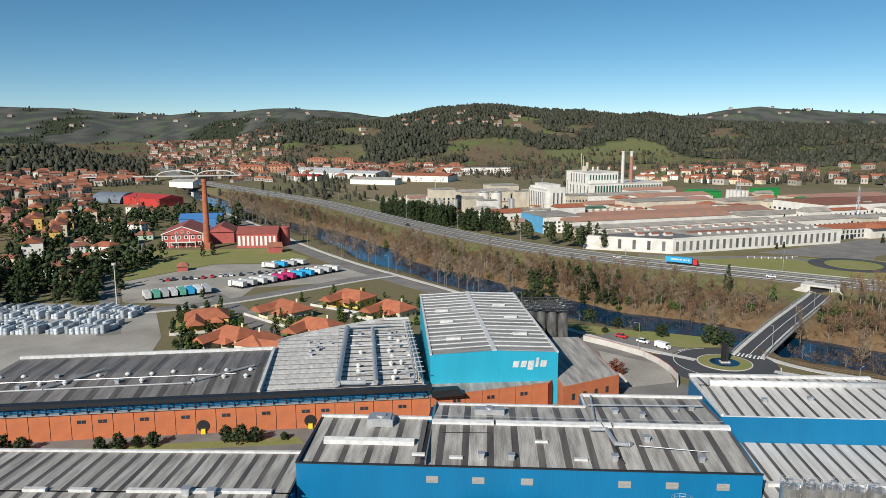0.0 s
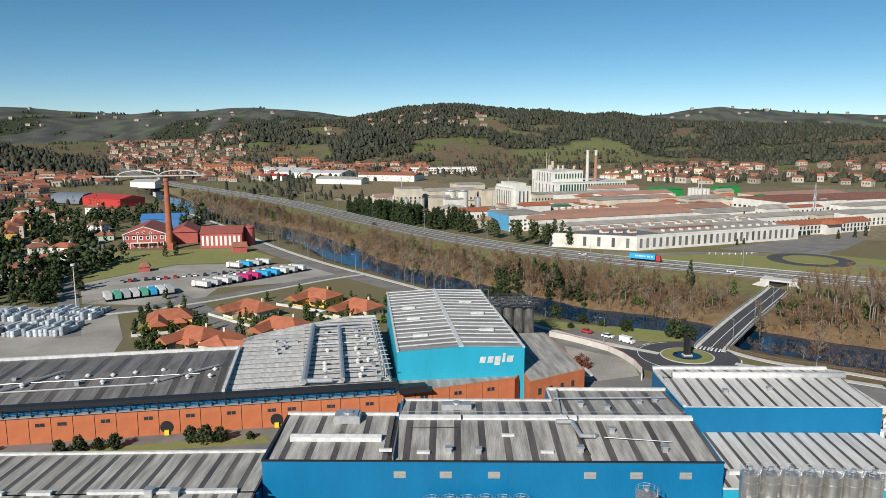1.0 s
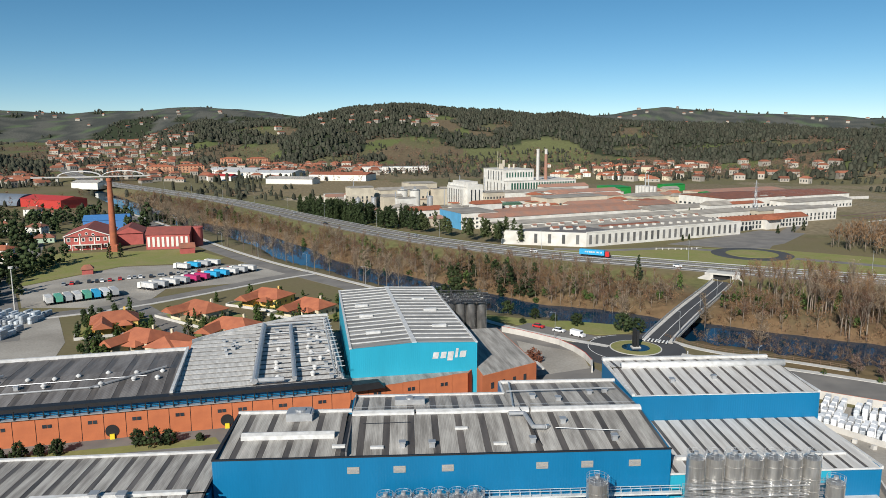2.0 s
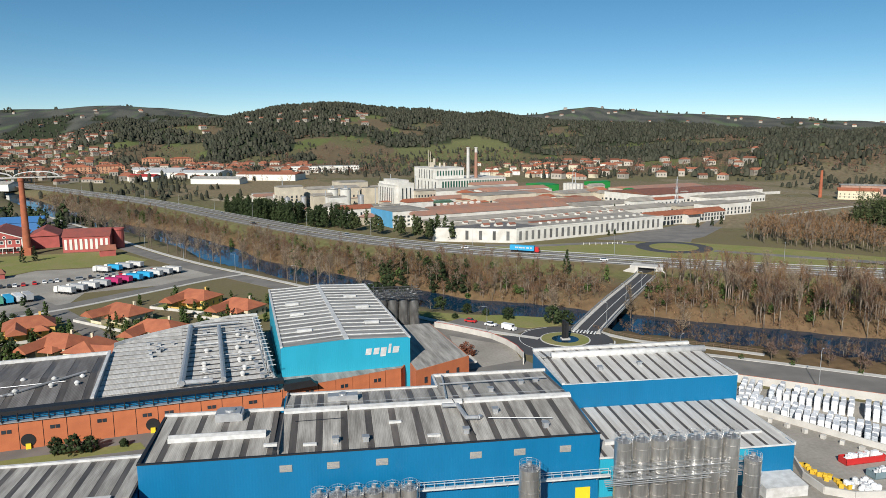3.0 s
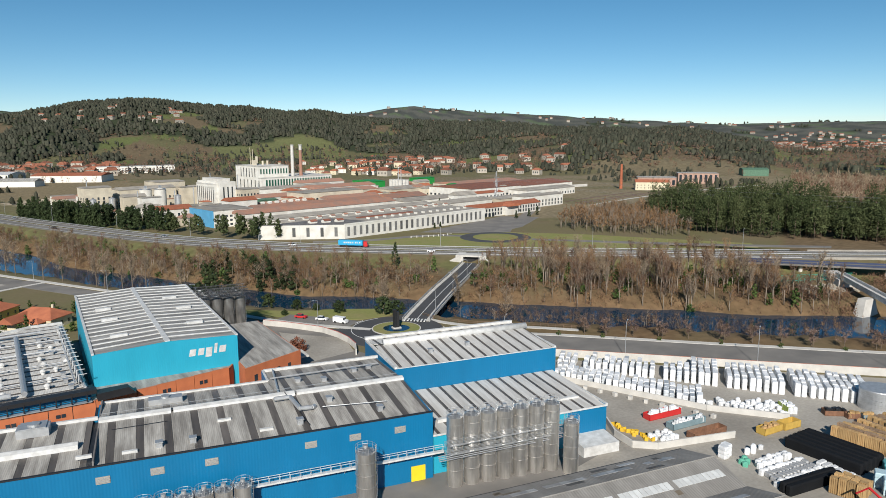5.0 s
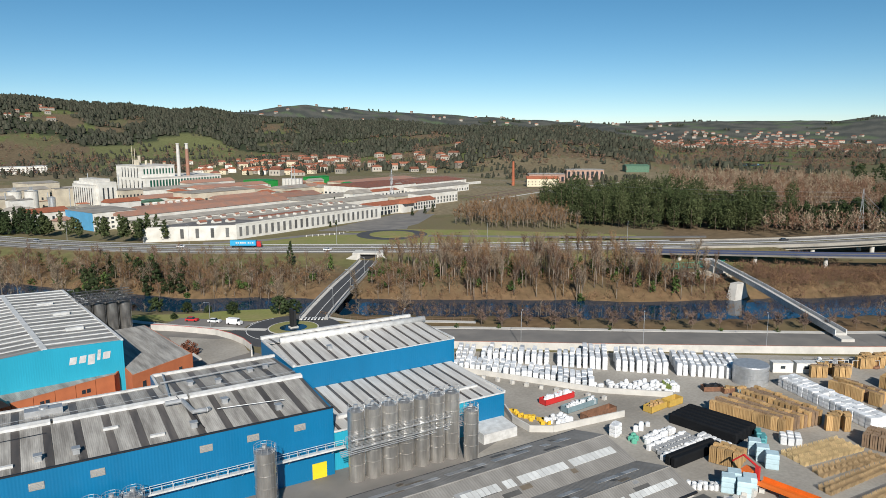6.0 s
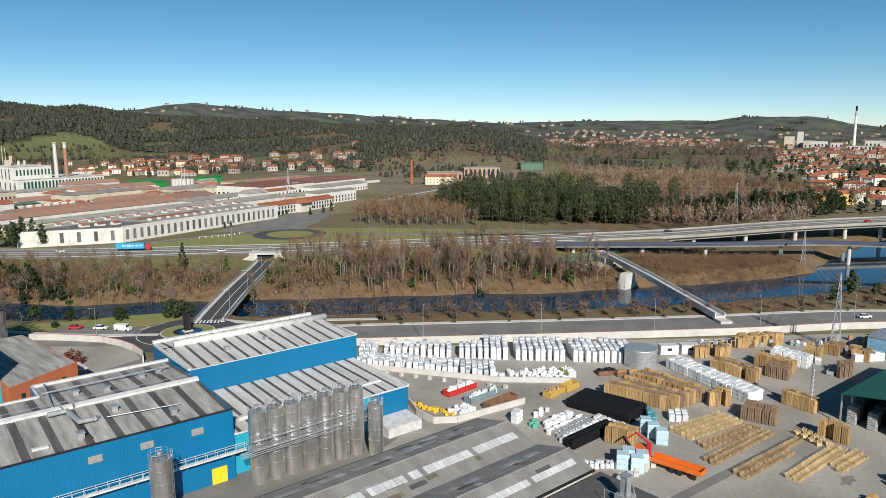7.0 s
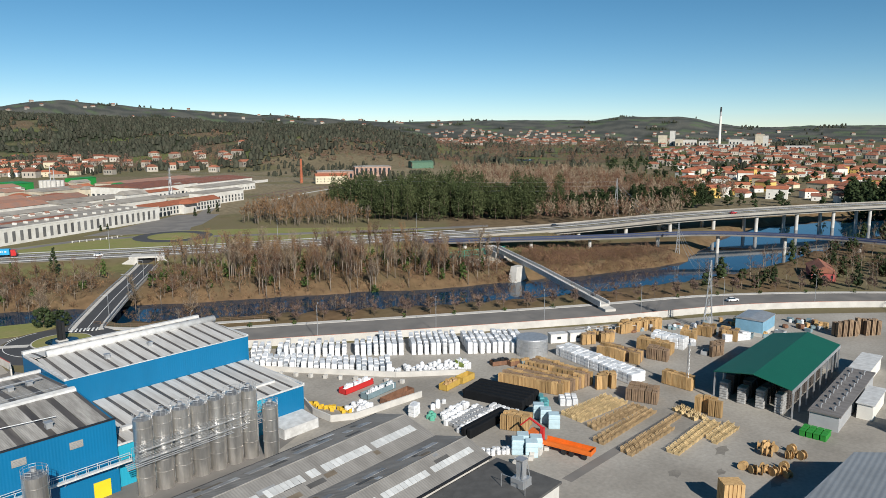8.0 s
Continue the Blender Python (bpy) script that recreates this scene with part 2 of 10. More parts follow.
# ---- the lie of the land ----
# x, y, half the width of the water
RIVER = smooth_line([(-480, 1180, 12), (-330, 860, 12), (-180, 610, 12), (-121, 540, 12), (-72, 462, 12), (-43, 402, 11), (-8, 358, 11), (47, 290, 12), (78, 268, 12),
                     (112, 242, 13), (136, 224, 14), (173, 200, 15), (206, 175, 15), (253, 149, 15), (294, 130, 15), (343, 117, 16), (400, 118, 24),
                     (470, 114, 32), (550, 96, 30), (660, 50, 28), (800, -60, 28)])
# x, y, height of the carriageway
HIGHWAY = smooth_line([(-660, 1480, 5), (-510, 1190, 5), (-400, 1010, 4), (-276, 850, 4), (-154, 700, 3), (-54, 540, 3), (15, 440, 3), (76, 380, 3), (128, 346, 3), (181, 313, 3),
                       (228, 285, 3.5), (272, 258, 4), (345, 208, 6), (420, 172, 8), (500, 128, 9), (575, 86, 9), (700, 10, 9)])
# azimuth and crest height of the wooded ridge and of the far skyline
NEAR_RIDGE = [(-19, 40), (-17.8, 58), (-16.1, 89), (-13.9, 113), (-12.2, 93), (-10.5, 104), (-7.8, 113), (-6, 127), (-3.3, 149), (0.3, 168), (4.7, 151), (7.4, 141), (11.7, 129),
              (13.7, 132), (16.6, 112), (19.8, 103), (26.4, 86), (33.2, 70), (39.1, 58), (41.3, 68), (44.4, 52), (48, 30), (51, 0)]
SKYLINE = [(-60, 190), (-33.8, 213), (-29.3, 209), (-27.2, 190), (-23, 180), (-19, 199), (-14.3, 224), (-9.6, 198), (-6.9, 172), (3, 173), (15, 175), (17.8, 178), (19.4, 206), (21.3, 215), (24.2, 196),
           (28.4, 175), (36.6, 138), (41.8, 111), (47, 100), (52.1, 113), (60.9, 108), (62.8, 127), (67.2, 128), (68.6, 115), (69.8, 86), (72.3, 66), (80.7, 76), (100, 70)]


def wobble(x, y, size, seed=0):
    """Cheap smooth noise from sines, about -1 to 1."""
    out, rs = 0, np.random.RandomState(seed)
    for k in range(6):
        a, f, ph = rs.uniform(0, 6.28), rs.uniform(0.6, 1.9) / size * 6.28, rs.uniform(0, 6.28)
        out = out + np.sin((x * math.cos(a) + y * math.sin(a)) * f + ph) / (1 + 0.3 * k)
    return out / 2.6


def land(x, y):
    """Height of the ground for arrays of places."""
    x, y = np.asarray(x, float), np.asarray(y, float)
    r, az = np.hypot(x, y), np.degrees(np.arctan2(x, y))
    bell = lambda u: np.clip(1 - u * u, 0, None) ** 2
    crest = np.interp(az, [-20, 20, 41, 51], [2600, 2600, 2000, 1850])
    up = np.interp(az, *zip(*NEAR_RIDGE))
    base = 12 * np.clip((r - 1200) / 1200, 0, 1)
    near = up * bell((r - crest) / np.where(r < crest, 1050, 900))
    back = np.interp(az, *zip(*SKYLINE)) * bell((r - 4400) / np.where(r < 4400, 1250, 2500))
    mound = 42 * np.exp(-((az + 32) / 5.5) ** 2 - ((r - 1570) / 200) ** 2)
    mound = mound + 40 * np.exp(-((az + 5.2) / 2.6) ** 2 - ((r - 1830) / 150) ** 2) + 26 * np.exp(-((az - 37) / 3.5) ** 2 - ((r - 1420) / 170) ** 2)
    rough = np.clip((r - 900) / 900, 0, 1)
    h = np.maximum(base, np.maximum(near, back) + mound)
    h = h + rough * (5 * wobble(x, y, 420, 1) + 2.5 * wobble(x, y, 150, 2)) * np.clip(h / 40, 0.1, 1.0)
    h = np.where(r < 900, 0, np.maximum(h, 0) * np.clip((r - 900) / 300, 0, 1))
    h = np.where(np.hypot(x - 1150, y - 810) < 80, 1.0, h)
    d, z = near_line(x, y, HIGHWAY)
    bank = z - 0.3 - np.clip(d - 15, 0, None) * 0.45
    bank = np.where((x > 330) & (x < 640), -99, bank)
    # cutting where the bridge road dips under the highway
    bank = np.where(near_line(x, y, [(133, 281.5, 0), (154, 311, 0)])[0] < 7.5, -99, bank)
    h = np.maximum(h, bank)
    d, w = near_line(x, y, RIVER)
    d = d - w - 2.0 + 2.0 * wobble(x, y, 40, 3)
    cut = np.clip((7 - d) / 7, 0, 2.0)
    return h - 4.0 * np.where(cut < 1, cut * cut * (3 - 2 * cut), 1 + (cut - 1) * 0.8)


def ground_sheet():
    u = np.linspace(-3.47, 3.47, 400)
    xs = 300 * np.sinh(u)
    ys = 300 * np.sinh(np.linspace(-2.0, 3.47, 350))
    gx, gy = np.meshgrid(xs, ys)
    gz = land(gx, gy) - 0.03
    n, m = len(xs), len(ys)
    idx = np.arange(n * m).reshape(m, n)
    faces = np.stack([idx[:-1, :-1], idx[:-1, 1:], idx[1:, 1:], idx[1:, :-1]], -1).reshape(-1, 4)
    ground = mat("meadow_and_scrub", (0.15, 0.14, 0.068), 0.95, 0.3, 0.02, second=(0.18, 0.145, 0.09), fine=30, spec=0.1)
    nt = ground.node_tree
    attr, mix = nt.nodes.new("ShaderNodeVertexColor"), nt.nodes.new("ShaderNodeMix")
    attr.layer_name = "cover"
    mix.data_type, mix.blend_type = "RGBA", "MIX"
    src = nt.nodes["Principled BSDF"].inputs["Base Color"].links[0].from_socket
    nt.links.new(src, mix.inputs["A"])
    mul = nt.nodes.new("ShaderNodeMix")
    mul.data_type, mul.blend_type = "RGBA", "MULTIPLY"
    mul.inputs["Factor"].default_value = 1.0
    grain = nt.nodes.new("ShaderNodeTexNoise")
    grain.inputs["Scale"].default_value, grain.inputs["Detail"].default_value = 0.25, 8
    co, mr = nt.nodes.new("ShaderNodeTexCoord"), nt.nodes.new("ShaderNodeMapRange")
    nt.links.new(co.outputs["Object"], grain.inputs["Vector"])
    mr.inputs["To Min"].default_value, mr.inputs["To Max"].default_value = 0.2, 1.8
    nt.links.new(grain.outputs["Fac"], mr.inputs["Value"])
    nt.links.new(attr.outputs["Color"], mul.inputs["A"])
    nt.links.new(mr.outputs[0], mul.inputs["B"])
    nt.links.new(mul.outputs["Result"], mix.inputs["B"])
    nt.links.new(attr.outputs["Alpha"], mix.inputs["Factor"])
    nt.links.new(mix.outputs["Result"], nt.nodes["Principled BSDF"].inputs["Base Color"])
    me = big_mesh("ground", np.stack([gx, gy, gz], -1).reshape(-1, 3), faces, ground)
    me.shade_smooth()
    x, y = gx.ravel(), gy.ravel()
    r, az = np.hypot(x, y), np.degrees(np.arctan2(x, y))
    d, w = near_line(x, y, RIVER)
    col = np.zeros((len(x), 4), np.float32)
    hd = near_line(x, y, HIGHWAY)[0]
    order = np.argsort(RIVER[:, 0])
    city = y < np.interp(x, RIVER[order, 0], RIVER[order, 1])
    reach = np.where(city, np.where(x > 100, 45, 5), np.where(x > 150, 60, 44))
    scrub = np.clip((reach + 10 * wobble(x, y, 50, 18) - (d - w)) / 14, 0, 1) * (r < 1500) * np.where(city, 1, np.clip((hd - 17) / 8, 0, 1))
    col[:, :3] = (0.165, 0.108, 0.060)
    col[:, 3] = np.clip(scrub * (0.75 + 0.5 * wobble(x, y, 60, 8)), 0, 1)
    col[(d - w < 8) & ~city & (r < 700)] = (0.17, 0.105, 0.058, 0.8)
    slope = (hd > 13) & (hd < 36) & (d - w > 14) & (x < 330) & (r < 900) & ~city
    col[slope] = (0.15, 0.15, 0.06, 0.8)
    dry = (r > 520) & (r < 2400) & (wobble(x, y, 500, 5) > 0.1)
    plain_land = (r > 520) & (r < 1250) & ~city & (col[:, 3] < 0.3)
    col[plain_land] = (0.155, 0.14, 0.075, 0.8)
    col[dry & plain_land] = (0.19, 0.155, 0.098, 0.85)
    col[np.hypot((x + 75) / 95, (y - 950) / 170) < 1 + 0.25 * wobble(x, y, 60, 20)] = (0.22, 0.175, 0.105, 0.95)
    col[np.hypot((x + 35) / 75, (y - 762) / 38) < 1 + 0.25 * wobble(x, y, 40, 19)] = (0.42, 0.35, 0.26, 0.95)
    col[(az > 50) & (az < 65) & (r > 430) & (r < 1020)] = (0.16, 0.115, 0.072, 0.9)
    col[(az > 27) & (az < 50) & (r > 540) & (r < 1080)] = (0.225, 0.185, 0.12, 0.9)
    col[(az > 27) & (az < 50) & (r > 540) & (r < 1080) & (wobble(x, y, 90, 63) > 0.2)] = (0.17, 0.15, 0.085, 0.9)
    high = (r > 1500) & woods(x, y)
    slope_land = (r > 1250) & ~high
    col[slope_land] = (0.14, 0.108, 0.068, 0.95)
    col[slope_land & (wobble(x, y, 260, 6) > 0.05)] = (0.122, 0.116, 0.06, 0.9)
    col[slope_land & (wobble(x, y, 210, 61) > 0.42)] = (0.115, 0.138, 0.05, 0.9)
    col[slope_land & (az > 6) & (az < 16) & (r < 1950)] = (0.135, 0.148, 0.062, 0.85)
    # ground beyond 2900 m is greyed, putting the haze into its colour
    far_hazed = (r > 2900) & ~high
    col[far_hazed] = (0.105, 0.106, 0.092, 1)
    col[far_hazed & (wobble(x, y, 240, 7) > 0.0)] = (0.068, 0.073, 0.066, 1)
    col[far_hazed & (wobble(x, y, 170, 62) > 0.5)] = (0.10, 0.13, 0.075, 1)
    col[high] = (0.04, 0.05, 0.028, 1)
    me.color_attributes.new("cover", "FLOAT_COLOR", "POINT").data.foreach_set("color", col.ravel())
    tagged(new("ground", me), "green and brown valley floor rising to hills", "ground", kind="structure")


def woods(x, y):
    """Where the far slopes carry forest."""
    r, az = np.hypot(x, y), np.degrees(np.arctan2(x, y))
    crest = np.interp(az, [-20, 20, 41, 51], [2600, 2600, 2000, 1850])
    down = np.interp(az, [-20, 0, 14, 22, 30, 48], [720, 620, 640, 820, 900, 680])
    main = (r > crest - down + 230 * wobble(x, y, 480, 11)) & (r < crest + 130) & (az > -17.5) & (az < 48.5) & ((wobble(x, y, 330, 12) > -0.42) | (r > crest - 330))
    knoll = (np.hypot((az + 5.2) / 3.4, (r - 1830) / 170) < 1) | (np.hypot((az - 37) / 4.0, (r - 1430) / 190) < 1 + 0.3 * wobble(x, y, 120, 15))
    left = (r > 1330) & (r < 1660) & (az < -25) & (az > -60)
    bits = (r > 1100) & (wobble(x, y, 330, 13) > 0.75)
    far = (r > 3400) & (r < 3950) & (az < -4) & (wobble(x, y, 600, 14) > 0.25)
    return main | knoll | left | bits | far


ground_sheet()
solo("river", Shape().add([(-900, -300, -4), (1100, -300, -4), (1100, 1400, -4), (-900, 1400, -4)], [(0, 1, 2, 3)]), WATER, "dark blue slow river between wooded banks", "river", kind="structure")


def ribbon(name, line, width, material, label, lift=0.05, z=None, offset=0.0, thick=0.25, category="road"):
    """A road along a polyline, as a slab with thickness."""
    p = np.array(line, float)
    t = np.gradient(p[:, :2], axis=0)
    t /= np.linalg.norm(t, axis=1)[:, None]
    nrm = np.stack([-t[:, 1], t[:, 0]], 1)
    h = p[:, 2] if z is None else np.full(len(p), z)
    s = Shape()
    n = len(p)
    a, b = p[:, :2] + nrm * (offset + width / 2), p[:, :2] + nrm * (offset - width / 2)
    for q in (a, b):
        for dz in (lift, lift - thick):
            s.v += [(q[i, 0], q[i, 1], h[i] + dz) for i in range(n)]
    for i in range(n - 1):
        at, al, bt, bl = i, n + i, 2 * n + i, 3 * n + i
        s.f += [(bt, bt + 1, at + 1, at), (at, at + 1, al + 1, al), (bl, bl + 1, bt + 1, bt), (al, al + 1, bl + 1, bl)]
    s.f += [(0, n, 3 * n, 2 * n), (n - 1, 3 * n - 1, 4 * n - 1, 2 * n - 1)]
    return solo(name, s, material, label, category, kind="structure")


GRASS_DRY = mat("dry_verge_grass", (0.16, 0.14, 0.07), 0.95, 0.3, 0.3, spec=0.1)
ribbon("highway", HIGHWAY, 22.6, ASPHALT, "grey dual carriageway on a low embankment", 0.0, thick=0.9, offset=2.2)
ribbon("highway_median", HIGHWAY, 1.6, GRASS_DRY, "dry grass strip between the carriageways", 0.12, thick=0.3, offset=2.2)
ribbon("median_rail", HIGHWAY, 0.15, GALV, "galvanised rail between the carriageways", 0.7, thick=0.3, offset=2.2, category="guard rail")
for side in (-7.0, 0.6, 3.8, 11.4):
    ribbon("highway_line", HIGHWAY, 0.2, PAINT, "white painted edge line on the highway", 0.02, offset=side, thick=0.1)


# ---- roads, yards and the roundabout ----
AVENUE = smooth_line([(84, 196, 0), (98, 187, 0), (116, 176, 0), (163, 142, 0), (213, 107, 0), (255, 80, 0), (293, 42, 0), (330, -8, 0), (360, -60, 0)])
RIVERSIDE = smooth_line([(66, 211, 0), (42, 232, 0), (15, 268, 0), (-11, 306, 0), (-37, 338, 0), (-73, 383, 0), (-113, 442, 0), (-172, 540, 0), (-250, 660, 0)])
BRIDGE = smooth_line([(88, 220, 0.08), (93, 227.5, 0.25), (113, 254.6, 0.9), (133, 281.5, 0.7), (146, 299.5, 0.3), (154, 311, 0.05)], 4)
LOT_STREET = smooth_line([(-62, 225, 0), (-80, 255, 0), (-100, 285, 0), (-122, 312, 0)])
ribbon("avenue", AVENUE, 15.0, ASPHALT, "grey two-lane avenue beside the river", 0.06, offset=3.2)
ribbon("avenue_kerb", AVENUE, 2.4, PALE, "pale paved footpath along the avenue", 0.16, offset=12.0, category="pavement")
ribbon("riverside_road", RIVERSIDE, 9, ASPHALT, "grey riverside road", 0.06)
ribbon("riverside_path", RIVERSIDE, 2.6, PALE, "pale footpath beside the riverside road", 0.14, offset=-7.0, category="pavement")
ribbon("villa_street", LOT_STREET, 7, ASPHALT, "grey residential street", 0.06)


def disc(name, x, y, z0, z1, r, material, label, category, r_in=0.0, n=56):
    s = Shape()
    for rr in (r, r_in):
        for z in (z0, z1):
            s.v += [(x + rr * math.cos(2 * math.pi * i / n), y + rr * math.sin(2 * math.pi * i / n), z) for i in range(n)]
    for i in range(n):
        j = (i + 1) % n
        s.f += [(i, j, n + j, n + i), (n + i, n + j, 3 * n + j, 3 * n + i), (2 * n + j, 2 * n + i, 3 * n + i, 3 * n + j)]
    return solo(name, s, material, label, category, kind="structure")


GRASS = mat("mown_grass", (0.205, 0.225, 0.072), 0.95, 0.3, 0.1, second=(0.255, 0.23, 0.105), bump=0.2, spec=0.1)
disc("roundabout_road", 78.6, 214, -0.2, 0.12, 15.5, ASPHALT_NEW, "dark asphalt ring of the roundabout", "road", 8.0)
disc("roundabout_kerb", 78.6, 214, -0.2, 0.26, 8.2, PALE, "pale kerb round the roundabout island", "kerb", 7.8)
disc("roundabout_grass", 78.6, 214, -0.2, 0.30, 7.8, GRASS, "green grass ring on the roundabout island", "grass", 4.4)
disc("roundabout_pool", 78.6, 214, -0.2, 0.28, 4.4, WATER, "dark shallow pool on the roundabout island", "pool", 0.01)
monument = thing("monument", (78.6, 214, 0.28), "dark stone monolith sculpture on the roundabout", "sculpture")
part("slab", Shape().turned(-0.55, 0, 0, 6.4, 0.8, 1.3, 8), DARKSTEEL, monument)
part("slab", Shape().turned(0.55, 0.1, 0, 5.6, 0.8, 1.3, -6), DARKSTEEL, monument)
part("plinth", Shape().box(-1.4, 1.4, -1.1, 1.1, -0.2, 0.35), PALE, monument, "pale stone plinth")

ribbon("road_bridge", BRIDGE, 9.2, ASPHALT_NEW, "dark asphalt bridge over the river", 0.08, thick=0.9, category="bridge")
for off in (-4.2, 4.2):
    ribbon("bridge_walkway", BRIDGE, 1.5, PALE, "pale raised footway of the bridge", 0.24, offset=off, thick=0.9, category="pavement")
    ribbon("bridge_parapet", BRIDGE, 0.18, GALV, "grey metal railing of the bridge", 1.15, offset=off * 1.14, thick=0.5, category="railing")
ribbon("bridge_centre_line", BRIDGE, 0.25, PAINT, "white centre line on the bridge", 0.095, thick=0.05)
for k in (0.38, 0.62):
    q = BRIDGE[int(len(BRIDGE) * k)]
    solo("bridge_pier", Shape().turned(q[0], q[1], -7, q[2] - 0.8, 1.2, 8, -36), PALE, "pale concrete bridge pier", "pier", kind="structure")
# zebra crossing where the bridge meets the roundabout
for k in range(7):
    solo("crossing_stripe", Shape().turned(84.6 + k * 0.98, 221.6 - k * 0.62, 0.5, 0.72, 0.5, 3.0, -32), PAINT, "white zebra crossing stripe", "stripe", kind="structure")


def slab(name, pts, z0, z1, material, label, category="pavement"):
    return solo(name, Shape().prism(pts, z0, z1), material, label, category, kind="structure")


slab("storage_yard", [(60, 100), (92, 112), (97, 170), (112, 163), (157, 132), (204, 98), (236, 76), (274, 37), (310, -30), (300, -60), (60, -40)], -0.3, 0.02, CONCRETE, "grey concrete storage yard, stained and dusty")
slab("factory_apron", [(-140, 40), (60, 40), (60, 96), (93, 96), (93, 112), (97, 168), (62, 190), (45, 233), (20, 262), (-20, 240), (-60, 215), (-135, 190)], -0.3, 0.015, ASPHALT, "grey asphalt apron round the factory halls")
slab("lorry_park", [(-168, 327), (-140, 375), (-100, 380), (-62, 372), (-48, 345), (-66, 330), (-100, 318), (-100, 284), (-147, 287)], -0.3, 0.02, CONCRETE, "pale lorry park beside the villas", "car park")
slab("bale_yard", [(-260, 180), (-120, 190), (-102, 212), (-108, 236), (-128, 276), (-200, 288), (-260, 280)], -0.3, 0.02, CONCRETE, "grey yard for wrapped bales")
slab("museum_lawn", [(-200, 420), (-186, 368), (-168, 330), (-140, 378), (-100, 384), (-92, 398), (-120, 432)], -0.3, 0.025, GRASS, "green lawn in front of the red brick house", "lawn")


slab("annex_yard", [(40, 190), (42, 225), (42, 238), (50, 229), (57, 220), (60, 212), (58.5, 196)], -0.3, 0.03, CONCRETE, "pale concrete yard behind a curved wall")
slab("river_verge", [(34, 262), (52, 252), (70, 247), (84, 241), (88, 235), (82, 231), (72, 230), (64, 233), (50, 242), (30, 258)], -0.5, 0.08, GRASS, "green grass verge between road and river", "verge")
slab("roundabout_exit", [(86, 222), (93, 219), (97, 225), (90, 233), (84, 228)], -0.3, 0.10, ASPHALT_NEW, "dark asphalt where the bridge road joins the roundabout", "road")
slab("roundabout_entry", [(60, 203), (66, 196), (72, 190), (104, 178), (100, 196), (92, 206), (64, 222), (58, 222)], -0.3, 0.075, ASPHALT_NEW, "dark asphalt approach to the roundabout", "road")
slab("works_car_park", [(172, 424), (214, 400), (246, 420), (285, 462), (262, 480), (225, 456)], -0.3, 0.05, ASPHALT, "grey car park before the old works", "car park")
slab("junction_meadow", [(60, 402), (113, 372), (170, 336), (255, 290), (310, 270), (330, 300), (262, 372), (222, 402), (150, 412)], -0.3, 0.03, GRASS, "green meadow round the road junction", "meadow")
ribbon("works_road", smooth_line([(196, 394, 0), (170, 408, 0), (130, 405, 0), (98, 412, 0)]), 7, ASPHALT, "grey works access road", 0.07)
ribbon("junction_road", smooth_line([(222, 402, 0), (238, 425, 0), (262, 452, 0), (300, 500, 0)]), 8, ASPHALT, "grey road from the junction to the works", 0.07)
ribbon("junction_slip", smooth_line([(222, 367, 0), (262, 335, 0.2), (305, 290, 2.0), (335, 252, 4.5)]), 7, ASPHALT, "grey slip road", 0.08)
disc("junction_ring", 206, 384, -0.2, 0.09, 22, ASPHALT_NEW, "dark asphalt ring of the far roundabout", "road", 14)
disc("junction_island", 206, 384, -0.2, 0.3, 14, GRASS, "green grass island of the far roundabout", "grass", 0.01)

# ---- halls of the near factory ----
def panel_roof(owner, x0, x1, y0, z0, y1, z1, period, strip, sheet, strip_mat, first=0.0, thick=0.12):
    """Sheets and skylight strips from one level edge to the other, each a piece of its own."""
    wide = period - strip
    sheet_me = Shape().slope(0, wide - 0.03, y0, z0, y1, z1, thick).mesh("roof_sheet", sheet)
    strip_me = Shape().slope(0, strip - 0.03, y0, z0 - 0.05, y1, z1 - 0.05, thick).mesh("skylight_strip", strip_mat)
    x = x0 + first
    if first > 0.1:
        part("roof_sheet", Shape().slope(0, first - 0.03, y0, z0, y1, z1, thick), sheet, owner, at=(x0, 0, 0))
    while x < x1 - 0.2:
        w = min(strip, x1 - x)
        part("skylight_strip", strip_me if w == strip else Shape().slope(0, w, y0, z0 - 0.05, y1, z1 - 0.05, thick), strip_mat, owner, at=(x, 0, 0))
        x += strip
        if x >= x1 - 0.2:
            break
        w = min(wide, x1 - x)
        part("roof_sheet", sheet_me if w == wide else Shape().slope(0, w - 0.03, y0, z0, y1, z1, thick), sheet, owner, at=(x, 0, 0))
        x += wide


def roof_vent(owner, x, y, z, kind, size=1.0):
    """A small ventilator on a roof."""
    if kind == "box":
        part("roof_vent", Shape().box(x - 0.55 * size, x + 0.55 * size, y - 0.55 * size, y + 0.55 * size, z - 0.2, z + 0.9 * size).box(x - 0.7 * size, x + 0.7 * size, y - 0.7 * size, y + 0.7 * size, z + 0.9 * size, z + 1.1 * size), GALV, owner)
    elif kind == "dome":
        s = Shape().cyl(x, y, z - 0.2, z + 0.45, 0.5 * size, n=10).cyl(x, y, z + 0.45, z + 0.7, 0.75 * size, 0.75 * size, n=12).cyl(x, y, z + 0.7, z + 1.05, 0.75 * size, 0.25 * size, n=12)
        part("roof_vent", s, CAP, owner, "white mushroom roof ventilator")
    else:
        part("roof_light", Shape().box(x - 1.3 * size, x + 1.3 * size, y - 0.3, y + 0.3, z - 0.15, z + 0.35), CAP, owner, "white roof light box")


